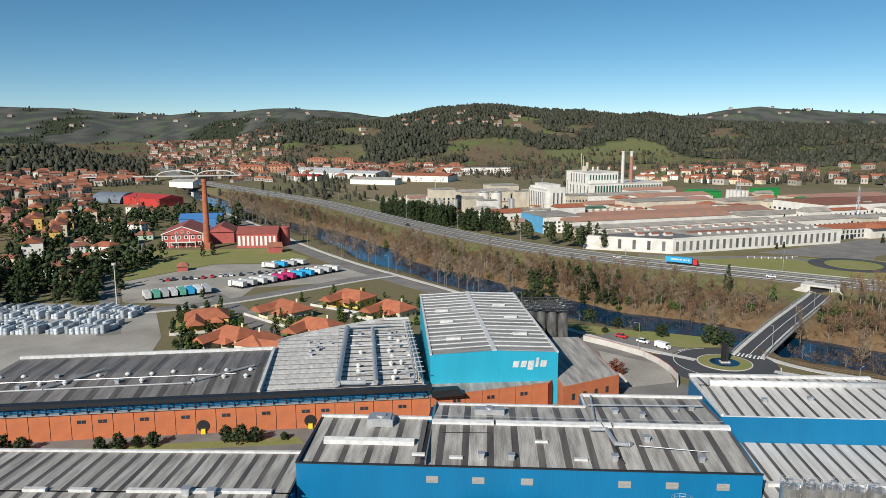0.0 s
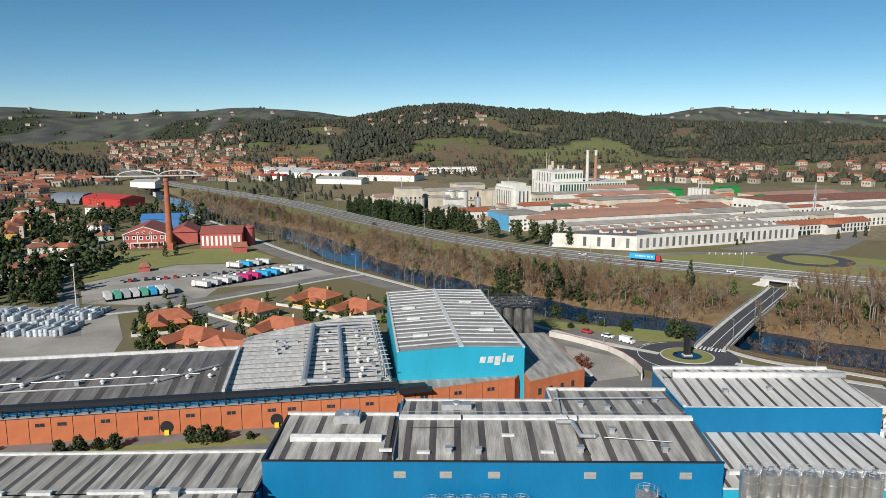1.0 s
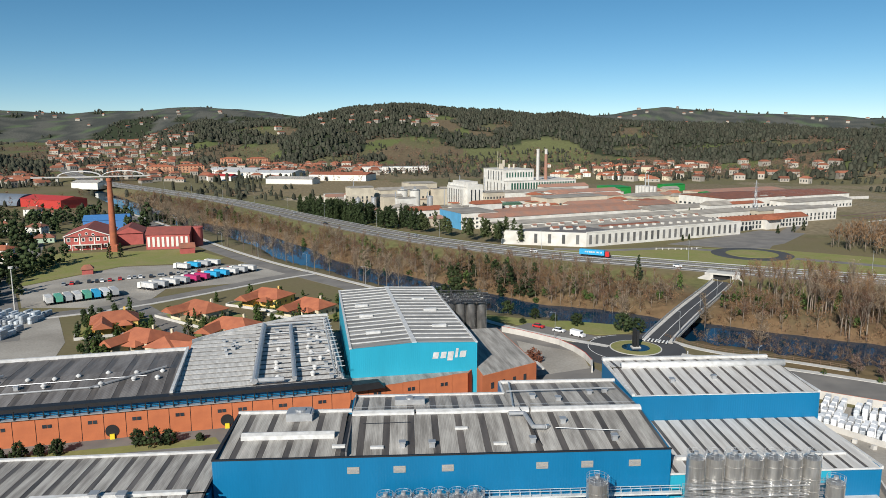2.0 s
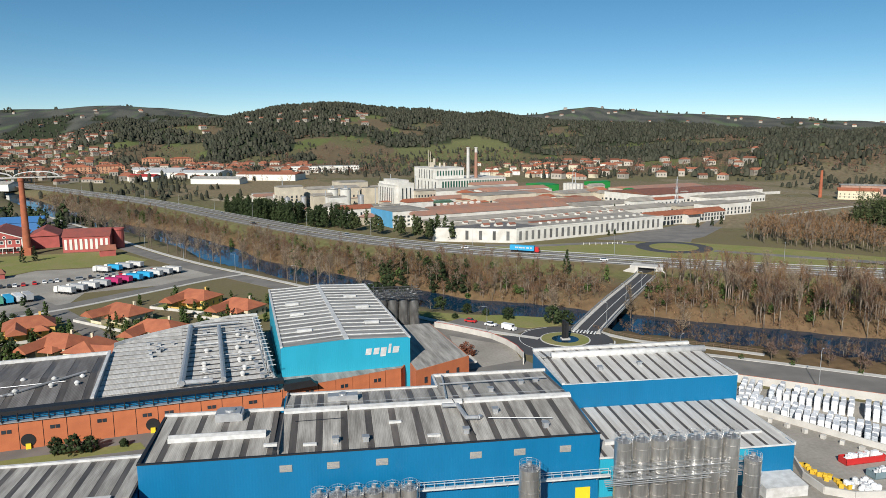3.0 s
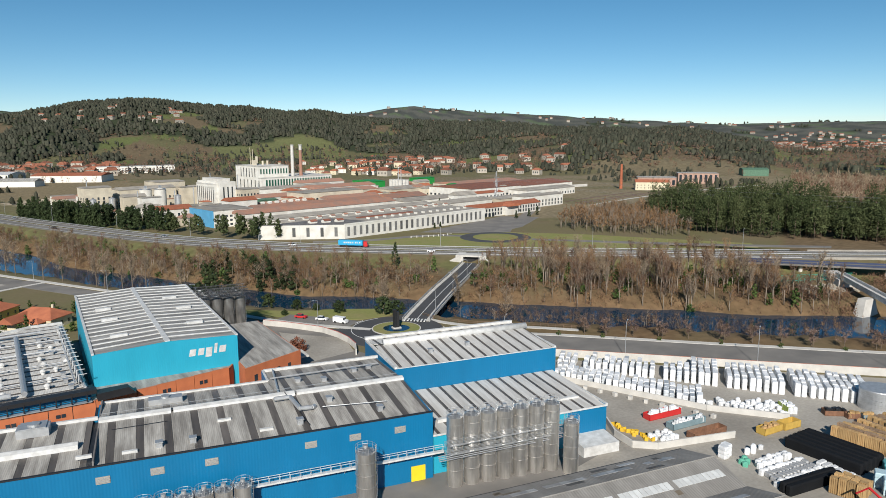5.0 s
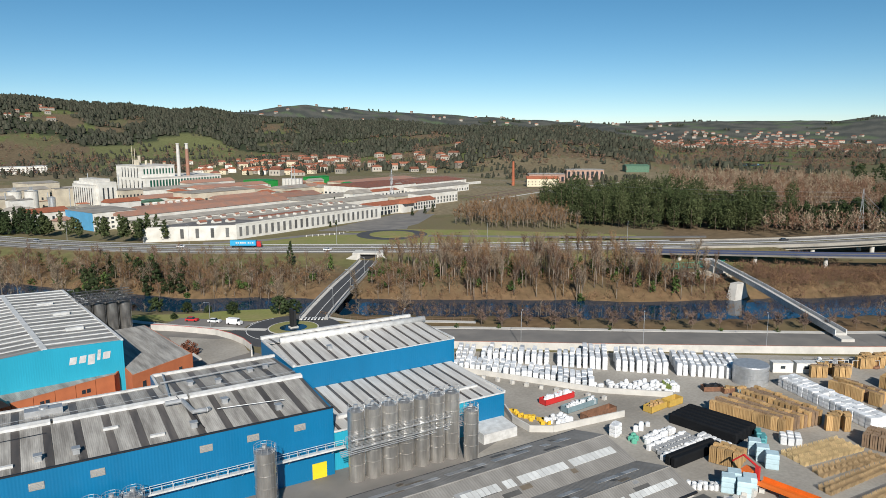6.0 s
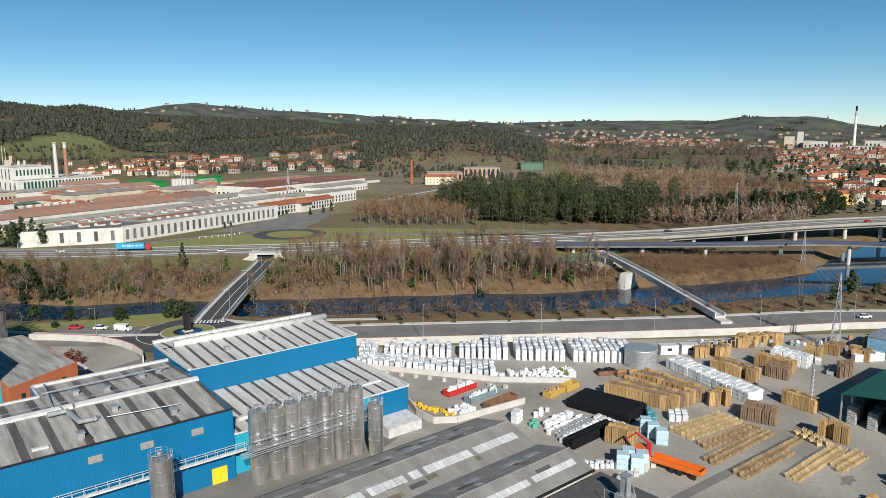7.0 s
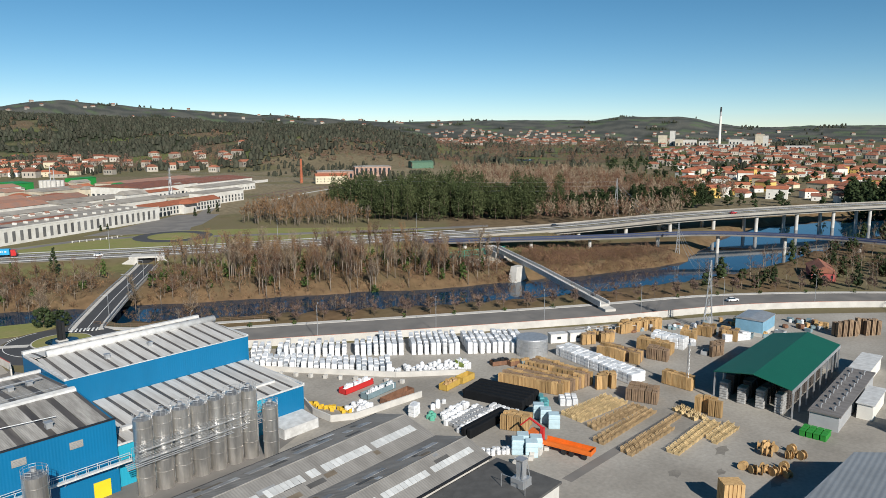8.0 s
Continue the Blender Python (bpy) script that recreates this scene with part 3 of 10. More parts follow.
MAIN = pose(49.5, 114, 0, 0, 0, -1.2)
hall = thing("main_hall", MAIN, "long blue-clad factory hall with a weathered grey sheet roof", "factory hall")
E0, RZ = 13.0, 14.3
s = Shape().box(-80, 0, 0, 0.3, 0, E0 + 0.15)
part("front_wall", s, BLUE, hall, "bright blue ribbed wall")
part("end_wall", Shape().add([(-0.3, 0.3, 0), (-0.3, 35, 0), (-0.3, 35, E0 + 0.2), (-0.3, 16.5, RZ - 0.1), (-0.3, 0.3, E0), (0, 0.3, 0), (0, 35, 0), (0, 35, E0 + 0.2), (0, 16.5, RZ - 0.1), (0, 0.3, E0)],
                             [(0, 1, 2, 3, 4), (9, 8, 7, 6, 5), (0, 5, 6, 1), (1, 6, 7, 2), (2, 7, 8, 3), (3, 8, 9, 4), (4, 9, 5, 0)]), BLUE, hall)
part("end_wall", Shape().box(-80, -79.7, 0.3, 20.5, 0, 13.2), BLUE, hall)
part("back_wall", Shape().box(-79.7, -57.5, 20.2, 20.5, 0, 13.4).box(-57.8, -57.5, 20.5, 28, 0, 13.2).box(-57.5, -26, 27.7, 28, 0, 13.4).box(-26.3, -26, 28, 35, 0, 13.4).box(-26, -0.3, 34.7, 35, 0, 13.2), BLUE, hall)
panel_roof(hall, -57.2, -0.3, 0.3, E0, 16.2, RZ, 4.55, 1.25, ROOF, STRIP, 1.6)
panel_roof(hall, -57.2, -26, 17.0, RZ, 28, 13.4, 4.55, 1.25, ROOF, STRIP, 1.6)
panel_roof(hall, -26, -0.3, 17.0, RZ, 35, 13.2, 4.55, 1.25, ROOF, STRIP, 2.2)
panel_roof(hall, -79.5, -58.4, 0.3, 12.7, 20.2, 13.3, 4.55, 1.1, ROOF, STRIP, 2.0)
for a, b in ((-57.2, -45.2), (-44.8, -22.6), (-22.2, -0.2)):
    part("ridge_cap", Shape().run_x([(15.6, RZ - 0.2), (17.6, RZ - 0.2), (17.5, RZ + 0.35), (16.6, RZ + 0.6), (15.7, RZ + 0.35)], a, b), CAP, hall, "white ridge capping")
part("parapet_cap", Shape().box(-57.5, -25.8, 27.6, 28.2, 13.3, 13.75).box(-26.2, -25.8, 28.2, 35, 13.2, 13.7).box(-25.8, 0.1, 34.6, 35.2, 13.1, 13.75), CAP, hall, "white parapet capping")
part("parapet_cap", Shape().box(-80, -57.6, 20.0, 20.6, 13.2, 13.8), CAP, hall, "white parapet capping")
part("edge_flashing", Shape().box(-80.1, 0.1, -0.12, 0.34, E0 + 0.1, E0 + 0.3), DARKSTEEL, hall, "dark eave flashing")
part("edge_flashing", Shape().box(-80.1, -79.6, 0.3, 20, 13.1, 13.4), DARKSTEEL, hall, "dark verge flashing")
part("gutter", Shape().box(-58.4, -57.2, 0.2, 28, 12.6, 12.75), DARKSTEEL, hall, "dark valley gutter")
part("gutter_wall", Shape().box(-57.35, -57.1, 0.2, 28, 12.7, 14.1), ROOF_DARK, hall)
part("roof_monitor", Shape().run_x([(8.4, 12.9), (10.4, 12.95), (10.3, 13.7), (9.4, 14.0), (8.5, 13.7)], -77, -60), CAP, hall, "long white roof light on the low roof")
part("air_handler", Shape().box(-70, -65, 16.0, 19.2, 13.2, 14.7).box(-69.6, -65.4, 15.9, 19.3, 14.7, 14.9).cyl(-67.4, 17.6, 14.9, 15.2, 1.0, n=14), GALV, hall, "grey roof air handling unit")
for k, x in enumerate((-56, -48, -39.6, -23, -15, -6.5)):
    win = part("louvre_window", Shape().box(-1.05, 1.05, -0.1, 0.02, -0.6, 0.6), CONCRETE, hall, "pale grey louvred opening", at=(x, 0, 10.75))
    for z in (-0.36, -0.12, 0.12, 0.36):
        part("slat", Shape().box(-0.95, 0.95, -0.16, -0.1, z - 0.05, z + 0.05), GALV, win)
for x, y, kind in ((-52, 3.2, "light"), (-47.5, 3.6, "box"), (-42.2, 3.4, "box"), (-30, 3.5, "light"), (-24, 4.0, "box"), (-9, 4.2, "box"), (-17, 11, "box"), (-20.5, 24, "box"),
                   (-8, 26, "box"), (-15.5, 22, "box"), (-58.8, 4, "light"), (-36.5, 9.5, "light"), (-4.5, 27, "box")):
    roof_vent(hall, x, y, E0 + 0.08 * min(y, 33 - y), kind, 0.9)
duct = Shape()
for a, b in (((-27, 13.5, 14.9), (-24, 13.5, 14.9)), ((-24, 13.5, 14.9), (-23.2, 8, 14.5)), ((-23.2, 8, 14.5), (-21, 8, 14.4)), ((-21, 8, 14.4), (-20.2, 9.2, 14.0))):
    duct.rod(a, b, 0.42, 10)
part("roof_duct", duct, GALV, hall, "grey bent ventilation duct")
part("roof_pipe", Shape().rod((-25.6, 27, 14.3), (-2, 27.6, 14.4), 0.16, 6), GALV, hall)
part("roof_cable", Shape().rod((-55, 12, 14.15), (-46, 12.2, 14.2), 0.05, 4), DARKSTEEL, hall)
part("roof_cable", Shape().rod((-24.5, 16.5, 14.9), (-22.5, 2.5, 13.3), 0.07, 4), DARKSTEEL, hall)
part("ridge_rail", Shape().rod((-57, 17.8, 15.1), (-23, 17.8, 15.1), 0.04, 4).rod((-22, 17.8, 15.1), (-1, 17.8, 15.1), 0.04, 4), GALV, hall)
part("roof_pipe", Shape().rod((-19, 8, 14.2), (-7, 6.5, 14.0), 0.08).rod((-25.5, 17.5, 14.6), (-24, 34, 13.7), 0.2), GALV, hall)
part("air_handler", Shape().box(-49, -43, 21.5, 23.6, 13.7, 15.0).cyl(-46, 22.5, 15.0, 15.3, 0.8, n=12), GALV, hall, "grey roof air handling unit")
part("yellow_door", Shape().box(-4.4, -1.6, -0.12, 0.02, 0, 3.0), mat("yellow_paint", (0.80, 0.60, 0.02), 0.6, 0.1), hall, "bright yellow hall door")

# upper hall behind
upper = thing("upper_hall", MAIN @ pose(0.4, 23, 0), "blue factory hall with a pale sheet roof and white ridge duct", "factory hall")
part("front_wall", Shape().box(0, 40.3, 0, 0.3, 0, 14.1), BLUE, upper)
part("end_wall", Shape().box(0, 0.3, 0.3, 23, 0, 14.4), BLUE, upper)
part("end_wall", Shape().box(40, 40.3, 0.3, 23, 0, 14.4), BLUE, upper)
part("back_wall", Shape().box(0.3, 40, 22.7, 23, 0, 14.4), BLUE, upper)
panel_roof(upper, 0.3, 40, 0.3, 14.0, 15.2, 15.0, 2.95, 0.75, ROOF_LIGHT, STRIP, 1.0)
panel_roof(upper, 0.3, 40, 16.2, 15.0, 22.7, 14.5, 2.95, 0.75, ROOF_LIGHT, STRIP, 1.0)
part("ridge_duct", Shape().rod((2.4, 15.7, 15.35), (40.8, 15.7, 15.35), 0.85, 14), CAP, upper, "white round duct along the ridge", True)
part("parapet_cap", Shape().box(-0.1, 40.4, 22.3, 23.2, 14.4, 15.1).box(-0.1, 0.5, 0, 22.3, 14.0, 14.5).box(39.9, 40.4, 0, 22.3, 14.0, 14.5), CAP, upper, "white parapet capping")
part("edge_flashing", Shape().box(0, 40.4, -0.08, 0.3, 14.05, 14.2), CAP, upper)
for x, y in ((11, 7), (21, 8.5)):
    roof_vent(upper, x, y, 14.5, "box", 0.8)

low = thing("lower_hall", MAIN @ pose(0.4, 1.2, 0), "low blue factory hall with a pale striped sheet roof", "factory hall")
part("front_wall", Shape().box(0, 30, 0, 0.3, 0, 7.8), SKYBLUE, low, "light blue wall behind the silos")
part("front_wall", Shape().box(30, 39.5, -0.05, 0.3, 0, 7.8), BLUE, low)
part("end_wall", Shape().box(39.2, 39.5, 0.3, 21.6, 0, 8.0), BLUE, low)
panel_roof(low, 0.1, 39.5, -0.2, 7.9, 21.7, 8.7, 2.95, 0.75, ROOF_LIGHT, STRIP, 1.0)
part("edge_flashing", Shape().box(39.3, 39.7, -0.2, 21.7, 7.9, 8.3).box(0, 39.6, -0.3, -0.1, 7.7, 8.05), CAP, low, "white edge flashing")
part("roof_light", Shape().box(14, 36, 5.2, 6.0, 8.0, 8.5).box(3, 9, 4.6, 5.6, 8.0, 8.7), CAP, low, "long white roof light")
part("lean_to", Shape().run_x([(-5.5, 0), (0, 0), (0, 2.6), (-5.5, 2.1)], 30.5, 39.0), CAP, low, "small white lean-to")


# ---- silos ----
def silo(name, x, y, h, r, label, group, base=0.0, top_rail=True, material=None):
    ob = thing(name, (x, y, base), label, "silo", group)
    prof = [(0.0, r * 0.97), (0.9, r * 0.97), (0.9, r)]
    for k in range(1, int(h / 2.2)):
        z = 0.9 + k * 2.2
        if z + 0.2 < h - 0.7:
            prof += [(z, r), (z + 0.02, r + 0.07), (z + 0.17, r + 0.07), (z + 0.19, r)]
    prof.append((h - 0.7, r))
    nn = 28
    body = Shape().add([(q * math.cos(2 * math.pi * i / nn), q * math.sin(2 * math.pi * i / nn), z) for z, q in prof for i in range(nn)],
                       [(j * nn + i, j * nn + (i + 1) % nn, (j + 1) * nn + (i + 1) % nn, (j + 1) * nn + i) for j in range(len(prof) - 1) for i in range(nn)] + [tuple(range(nn))[::-1]])
    part("shell", body, material or STEEL, ob, smooth=False)
    part("cone", Shape().cyl(0, 0, h - 0.7, h, r, 0.35, n=28), material or STEEL, ob)
    part("hatch", Shape().cyl(0, 0, h - 0.05, h + 0.4, 0.4, n=12), GALV, ob)
    if top_rail:
        rail = Shape()
        for k in range(12):
            a, b = 2 * math.pi * k / 12, 2 * math.pi * (k + 1) / 12
            p, q = (r * math.cos(a), r * math.sin(a)), (r * math.cos(b), r * math.sin(b))
            rail.rod((*p, h - 0.7), (*p, h + 0.35), 0.03, 3)
            for z in (h - 0.1, h + 0.35):
                rail.rod((*p, z), (*q, z), 0.03, 3)
        part("top_rail", rail, GALV, ob)
    ladder = Shape()
    for dx in (-0.22, 0.22):
        ladder.rod((r + 0.18, dx, 0.3), (r + 0.18, dx, h + 0.3), 0.03, 3)
    for k in range(int(h / 0.6)):
        ladder.rod((r + 0.18, -0.22, 0.5 + k * 0.6), (r + 0.18, 0.22, 0.5 + k * 0.6), 0.025, 3)
    part("ladder", ladder, GALV, ob)
    return ob


for k in range(7):
    silo("silo", 52.2 + 3.3 * k, 110.0 - 0.27 * k, 14.1 + 0.05 * (k % 3), 1.52, "tall stainless steel granulate silo before the low hall", "row of tall silos")
silo("silo", 74.6, 105.4, 11.0, 1.45, "shorter steel silo with a caged ladder", "")
silo("silo", 34, 106.6, 12.2, 1.75, "single steel silo before the blue wall", "")
for k in range(6):
    silo("silo", -1 + 3.05 * k, 111.2, 8.0 + 0.1 * (k % 2), 1.45, "low steel silo against the blue wall", "row of low silos")

gantry = thing("pipe_gantry", (50, 108, 0), "white steel walkway and pipes across the silos", "gantry")
deck, rails = Shape(), Shape()
for z in (7.2, 8.9):
    deck.box(0, 24, -0.9, -0.4, z, z + 0.12)
    for y in (-0.9, -0.4):
        for dz in (0.55, 1.05):
            rails.rod((-1, y, z + dz), (24.5, y, z + dz), 0.035, 4)
        for k in range(17):
            rails.rod((-1 + 1.55 * k, y, z), (-1 + 1.55 * k, y, z + 1.05), 0.03, 4)
part("walkway", deck, GALV, gantry)
part("railing", rails, GALV, gantry)
for k in range(4):
    part("pipe", Shape().rod((-2, -0.6 + 0.25 * k, 6.4 + 0.22 * k), (24, -0.6 + 0.25 * k, 6.4 + 0.22 * k), 0.09, 6), GALV, gantry)
bridge_way = thing("wall_walkway", MAIN, "white pipe bridge along the blue wall", "walkway")
beam = Shape().box(-36, 1.5, -2.0, -1.2, 5.6, 5.9)
part("walkway", beam, CAP, bridge_way)
rails = Shape()
for y in (-2.0, -1.2):
    rails.rod((-36, y, 6.9), (1.5, y, 6.9), 0.05, 4)
    for k in range(22):
        rails.rod((-36 + 1.78 * k, y, 5.9), (-36 + 1.78 * k, y, 6.9), 0.04, 4)
part("railing", rails, CAP, bridge_way)
for k in range(5):
    part("bracket", Shape().rod((-34 + 8.4 * k, -1.6, 5.6), (-34 + 8.4 * k, 0, 4.2), 0.08, 4), CAP, bridge_way)

# ---- the light blue tower hall ----
tower = thing("tower_hall", (-10.2, 175, 0, 0, 0, 6.3), "light blue factory hall with white panelled roof", "factory hall")
TW, TD, TZ = 33.3, 69.5, 14.0
part("front_wall", Shape().add([(0, 0, 0), (TW, 0, 0), (TW, 0, TZ), (TW / 2, 0, TZ + 0.8), (0, 0, TZ), (0, 0.3, 0), (TW, 0.3, 0), (TW, 0.3, TZ), (TW / 2, 0.3, TZ + 0.8), (0, 0.3, TZ)],
                               [(0, 1, 2, 3, 4), (9, 8, 7, 6, 5), (0, 5, 6, 1), (1, 6, 7, 2), (2, 7, 8, 3), (3, 8, 9, 4), (4, 9, 5, 0)]), SKYBLUE, tower, "light blue ribbed front wall")
part("side_wall", Shape().box(0, 0.3, 0.3, TD, 0, TZ), SKYBLUE, tower)
part("side_wall", Shape().box(TW - 0.3, TW, 0.3, TD, 0, TZ), SKYBLUE, tower)
part("back_wall", Shape().box(0.3, TW - 0.3, TD - 0.3, TD, 0, TZ), SKYBLUE, tower)
half = TW / 2


def across(x0, z0, x1, z1, y0, y1, t=0.12):
    return Shape().add([(x0, y0, z0), (x1, y0, z1), (x1, y1, z1), (x0, y1, z0), (x0, y0, z0 - t), (x1, y0, z1 - t), (x1, y1, z1 - t), (x0, y1, z0 - t)],
                       [(0, 1, 2, 3), (7, 6, 5, 4), (4, 5, 1, 0), (5, 6, 2, 1), (6, 7, 3, 2), (7, 4, 0, 3)])


ROOF_T = ribbed(mat("tower_roof_sheet", (0.34, 0.335, 0.32), 0.65, 0.4, 0.5, second=(0.155, 0.15, 0.142), per_thing=0.2, streak=(0.12, 1, 1)), 0.3, "y", 0.4)
n_bays = 17
pitch_y = (TD - 1.2) / n_bays
for k in range(n_bays):
    y = 0.8 + k * pitch_y
    for a, za, b, zb in ((0.4, TZ, half - 0.5, TZ + 0.75), (half + 0.5, TZ + 0.75, TW - 0.4, TZ)):
        part("roof_sheet", across(a, za, b, zb, y, y + pitch_y - 0.42), ROOF_T, tower)
        part("roof_rib", across(a, za + 0.22, b, zb + 0.22, y + pitch_y - 0.42, y + pitch_y - 0.04, 0.3), CAP, tower, "white raised roof rib")
part("ridge_cap", Shape().box(half - 0.6, half + 0.6, 0.2, TD, TZ + 0.6, TZ + 1.0), CAP, tower, "white ridge capping")
part("verge_cap", Shape().box(-0.15, 0.45, 0, TD, TZ - 0.1, TZ + 0.3).box(TW - 0.45, TW + 0.15, 0, TD, TZ - 0.1, TZ + 0.3).box(0.45, TW - 0.45, TD - 0.5, TD + 0.1, TZ, TZ + 0.3), CAP, tower, "white verge capping")
for x, y in ((6, 44), (6.5, 31), (7, 12.5), (25, 50), (26.5, 35), (26, 16)):
    part("roof_light", Shape().box(x - 2, x + 2, y - 0.6, y + 0.6, TZ, TZ + 1.0), CAP, tower, "white roof light box")
# the white company mark, as plain slanted shapes
mark = Shape()
for x, w, z0, z1 in ((21.3, 1.5, 10.2, 11.9), (23.4, 1.4, 10.2, 11.9), (25.2, 1.5, 9.5, 11.9), (27.3, 0.7, 10.2, 12.7), (28.5, 1.6, 10.2, 11.9)):
    lean = 0.35
    mark.add([(x, -0.06, z0), (x + w, -0.06, z0), (x + w + lean, -0.06, z1), (x + lean, -0.06, z1), (x, 0, z0), (x + w, 0, z0), (x + w + lean, 0, z1), (x + lean, 0, z1)],
             [(0, 1, 2, 3), (4, 7, 6, 5), (0, 4, 5, 1), (1, 5, 6, 2), (2, 6, 7, 3), (3, 7, 4, 0)])
part("company_mark", mark, CAP, tower, "white company mark on the front")
OLDSTEEL = mat("weathered_steel", (0.34, 0.33, 0.31), 0.36, 0.4, 0.8, second=(0.16, 0.155, 0.15), metal=0.65, streak=(1, 1, 0.3))
for j in range(3):
    for k in range(4):
        silo("silo", 19.5 + 3.6 * k - 0.5 * j, 226 + 0.5 * k + 4.2 * j, 13.8, 1.55, "dark weathered silo behind the light blue hall", "silos behind the light blue hall", material=OLDSTEEL)
top = thing("silo_top_walkway", (27, 230, 13.6), "dark steel walkways and pipes over the rear silos", "walkway")
for j in range(4):
    part("catwalk", Shape().box(-9.5 - 0.5 * j, 6.5 - 0.5 * j, -6 + 4.2 * j, -5.3 + 4.2 * j, 0.3, 0.42), DARKSTEEL, top)
    for dz in (0.9, 1.45):
        part("handrail", Shape().rod((-9.5 - 0.5 * j, -6 + 4.2 * j, dz), (6.5 - 0.5 * j, -6 + 4.2 * j, dz), 0.05, 4).rod((-9.5 - 0.5 * j, -5.3 + 4.2 * j, dz), (6.5 - 0.5 * j, -5.3 + 4.2 * j, dz), 0.05, 4), DARKSTEEL, top)
    part("conveying_pipe", Shape().rod((-10, -4.6 + 4.2 * j, 1.2), (6.4, -4.2 + 4.2 * j, 1.0), 0.16, 6).rod((-6, -4 + 4.2 * j, 0.2), (-6, -4 + 4.2 * j, 1.8), 0.12, 5).rod((-1, -4 + 4.2 * j, 0.2), (-1, -4 + 4.2 * j, 1.9), 0.12, 5).rod((4, -4 + 4.2 * j, 0.2), (4, -4 + 4.2 * j, 1.7), 0.12, 5), OLDSTEEL, top)
for j in range(6):
    part("rail_post", Shape().rod((-9.5 + 3.1 * j, -6, 0.3), (-9.5 + 3.1 * j, -6, 1.45), 0.06, 4).rod((-10 + 3.1 * j, 2.4, 0.3), (-10 + 3.1 * j, 2.4, 1.45), 0.06, 4), DARKSTEEL, top)
annex = thing("brick_annex", (23.5, 172, 0, 0, 0, 6.3), "low orange brick annex with a flat grey roof", "annex")
part("wall", Shape().prism([(0, 0), (17, 8), (15.5, 44), (4, 44), (0.4, 43)], 0, 6.9), BRICK, annex)
part("flat_roof", Shape().prism([(0.3, 0.5), (16.6, 8.2), (15.2, 43.6), (4.2, 43.6), (0.7, 42.6)], 6.9, 7.05), ROOF, annex, "flat grey roof")
part("canopy", Shape().box(17, 21, 13, 19, 3.0, 3.5), PALE, annex)
for k in range(4):
    part("window", Shape().turned(3 + 3.4 * k, 1.35 + 1.6 * k, 3.0, 4.6, 0.9, 0.16, 25.2), GLASS, annex)

# ---- the brick-fronted hall ----
front = thing("brick_hall", (-107, 149.5, 0, 0, 0, 9.4), "long orange brick hall with a dark sheet roof and black canopy", "factory hall")
for k in range(23):
    x = -8.2 + 4.65 * k
    part("brick_bay", Shape().box(0, 4.5, 0, 0.5, 0, 6.3), BRICK, front, at=(x, 0, 0)) if k == 0 else part("brick_bay", bay_me, BRICK, front, at=(x, 0, 0))
    if k == 0:
        bay_me = front.children[0].data
        joint_me = Shape().box(4.5, 4.65, 0.08, 0.5, 0, 6.3).mesh("joint", DARKSTEEL)
    part("joint", joint_me, DARKSTEEL, front, at=(x, 0, 0))
part("ledge", Shape().box(-12, 98, -0.45, 0.7, 6.3, 6.55), GALV, front, "grey ledge above the brickwork")
part("blue_band", Shape().box(-12, 98, 0.7, 1.0, 6.3, 8.5), BLUE, front, "blue glazed band")
part("canopy", Shape().box(-12, 99, -0.6, 1.6, 8.15, 9.05), DARKSTEEL, front, "black canopy over the blue band")
part("canopy_rail", Shape().box(-12, 99, -0.5, -0.35, 7.3, 7.42), DARKSTEEL, front)
post_me = Shape().box(-0.12, 0.12, -0.7, -0.45, 6.6, 8.5).box(-0.1, 0.1, -0.6, 0.8, 6.6, 6.75).mesh("canopy_post", DARKSTEEL)
for k in range(37):
    part("canopy_post", post_me, DARKSTEEL, front, at=(-11 + 3.0 * k, 0, 0))
part("canopy_end", Shape().add([(99, -1.6, 6.6), (107, -1.2, 6.9), (107, 1.2, 6.9), (99, 1.6, 6.6), (99, -1.6, 8.3), (105.5, -1.2, 8.5), (105.5, 1.2, 8.5), (99, 1.6, 8.3)],
                               [(3, 2, 1, 0), (4, 5, 6, 7), (0, 1, 5, 4), (1, 2, 6, 5), (2, 3, 7, 6), (3, 0, 4, 7)]), DARKSTEEL, front, "black closed canopy end")
ramp = math.atan2(4.4, 31.0)
for k in range(7):
    x, y = 98.75 + 4.45 * k * math.cos(ramp), 4.45 * k * math.sin(ramp)
    bay = part("brick_bay", Shape().box(0, 4.33, 0, 0.5, 0, 6.35 + 0.09 * k), BRICK, front, at=(x, y, 0))
    bay.rotation_euler.z = ramp
    if k % 2:
        part("window", Shape().box(1.2, 2.0, -0.08, 0.05, 4.3, 5.2).box(2.3, 3.1, -0.08, 0.05, 4.3, 5.2), GLASS, bay)
part("low_roof", Shape().prism([(98, 0.4), (129.6, 4.9), (131.5, 8.5), (98, 12)], 6.1, 6.3), ROOF, front, "grey flat roof before the light blue wall")
part("end_wall", Shape().prism([(129.2, 4.6), (129.7, 4.7), (132, 8.4), (131.5, 8.4)], 0, 6.6), BRICK, front)
win_me = Shape().box(-0.95, -0.08, -0.08, 0.05, 3.9, 4.7).box(0.08, 0.95, -0.08, 0.05, 3.9, 4.7).mesh("window", GLASS)
for k in (17, 18, 20, 22, 24, 26, 28, 29, 31, 33, 35):
    part("window", win_me, GLASS, front, at=(-64 + 4.65 * k + 2.25, 0, 0))
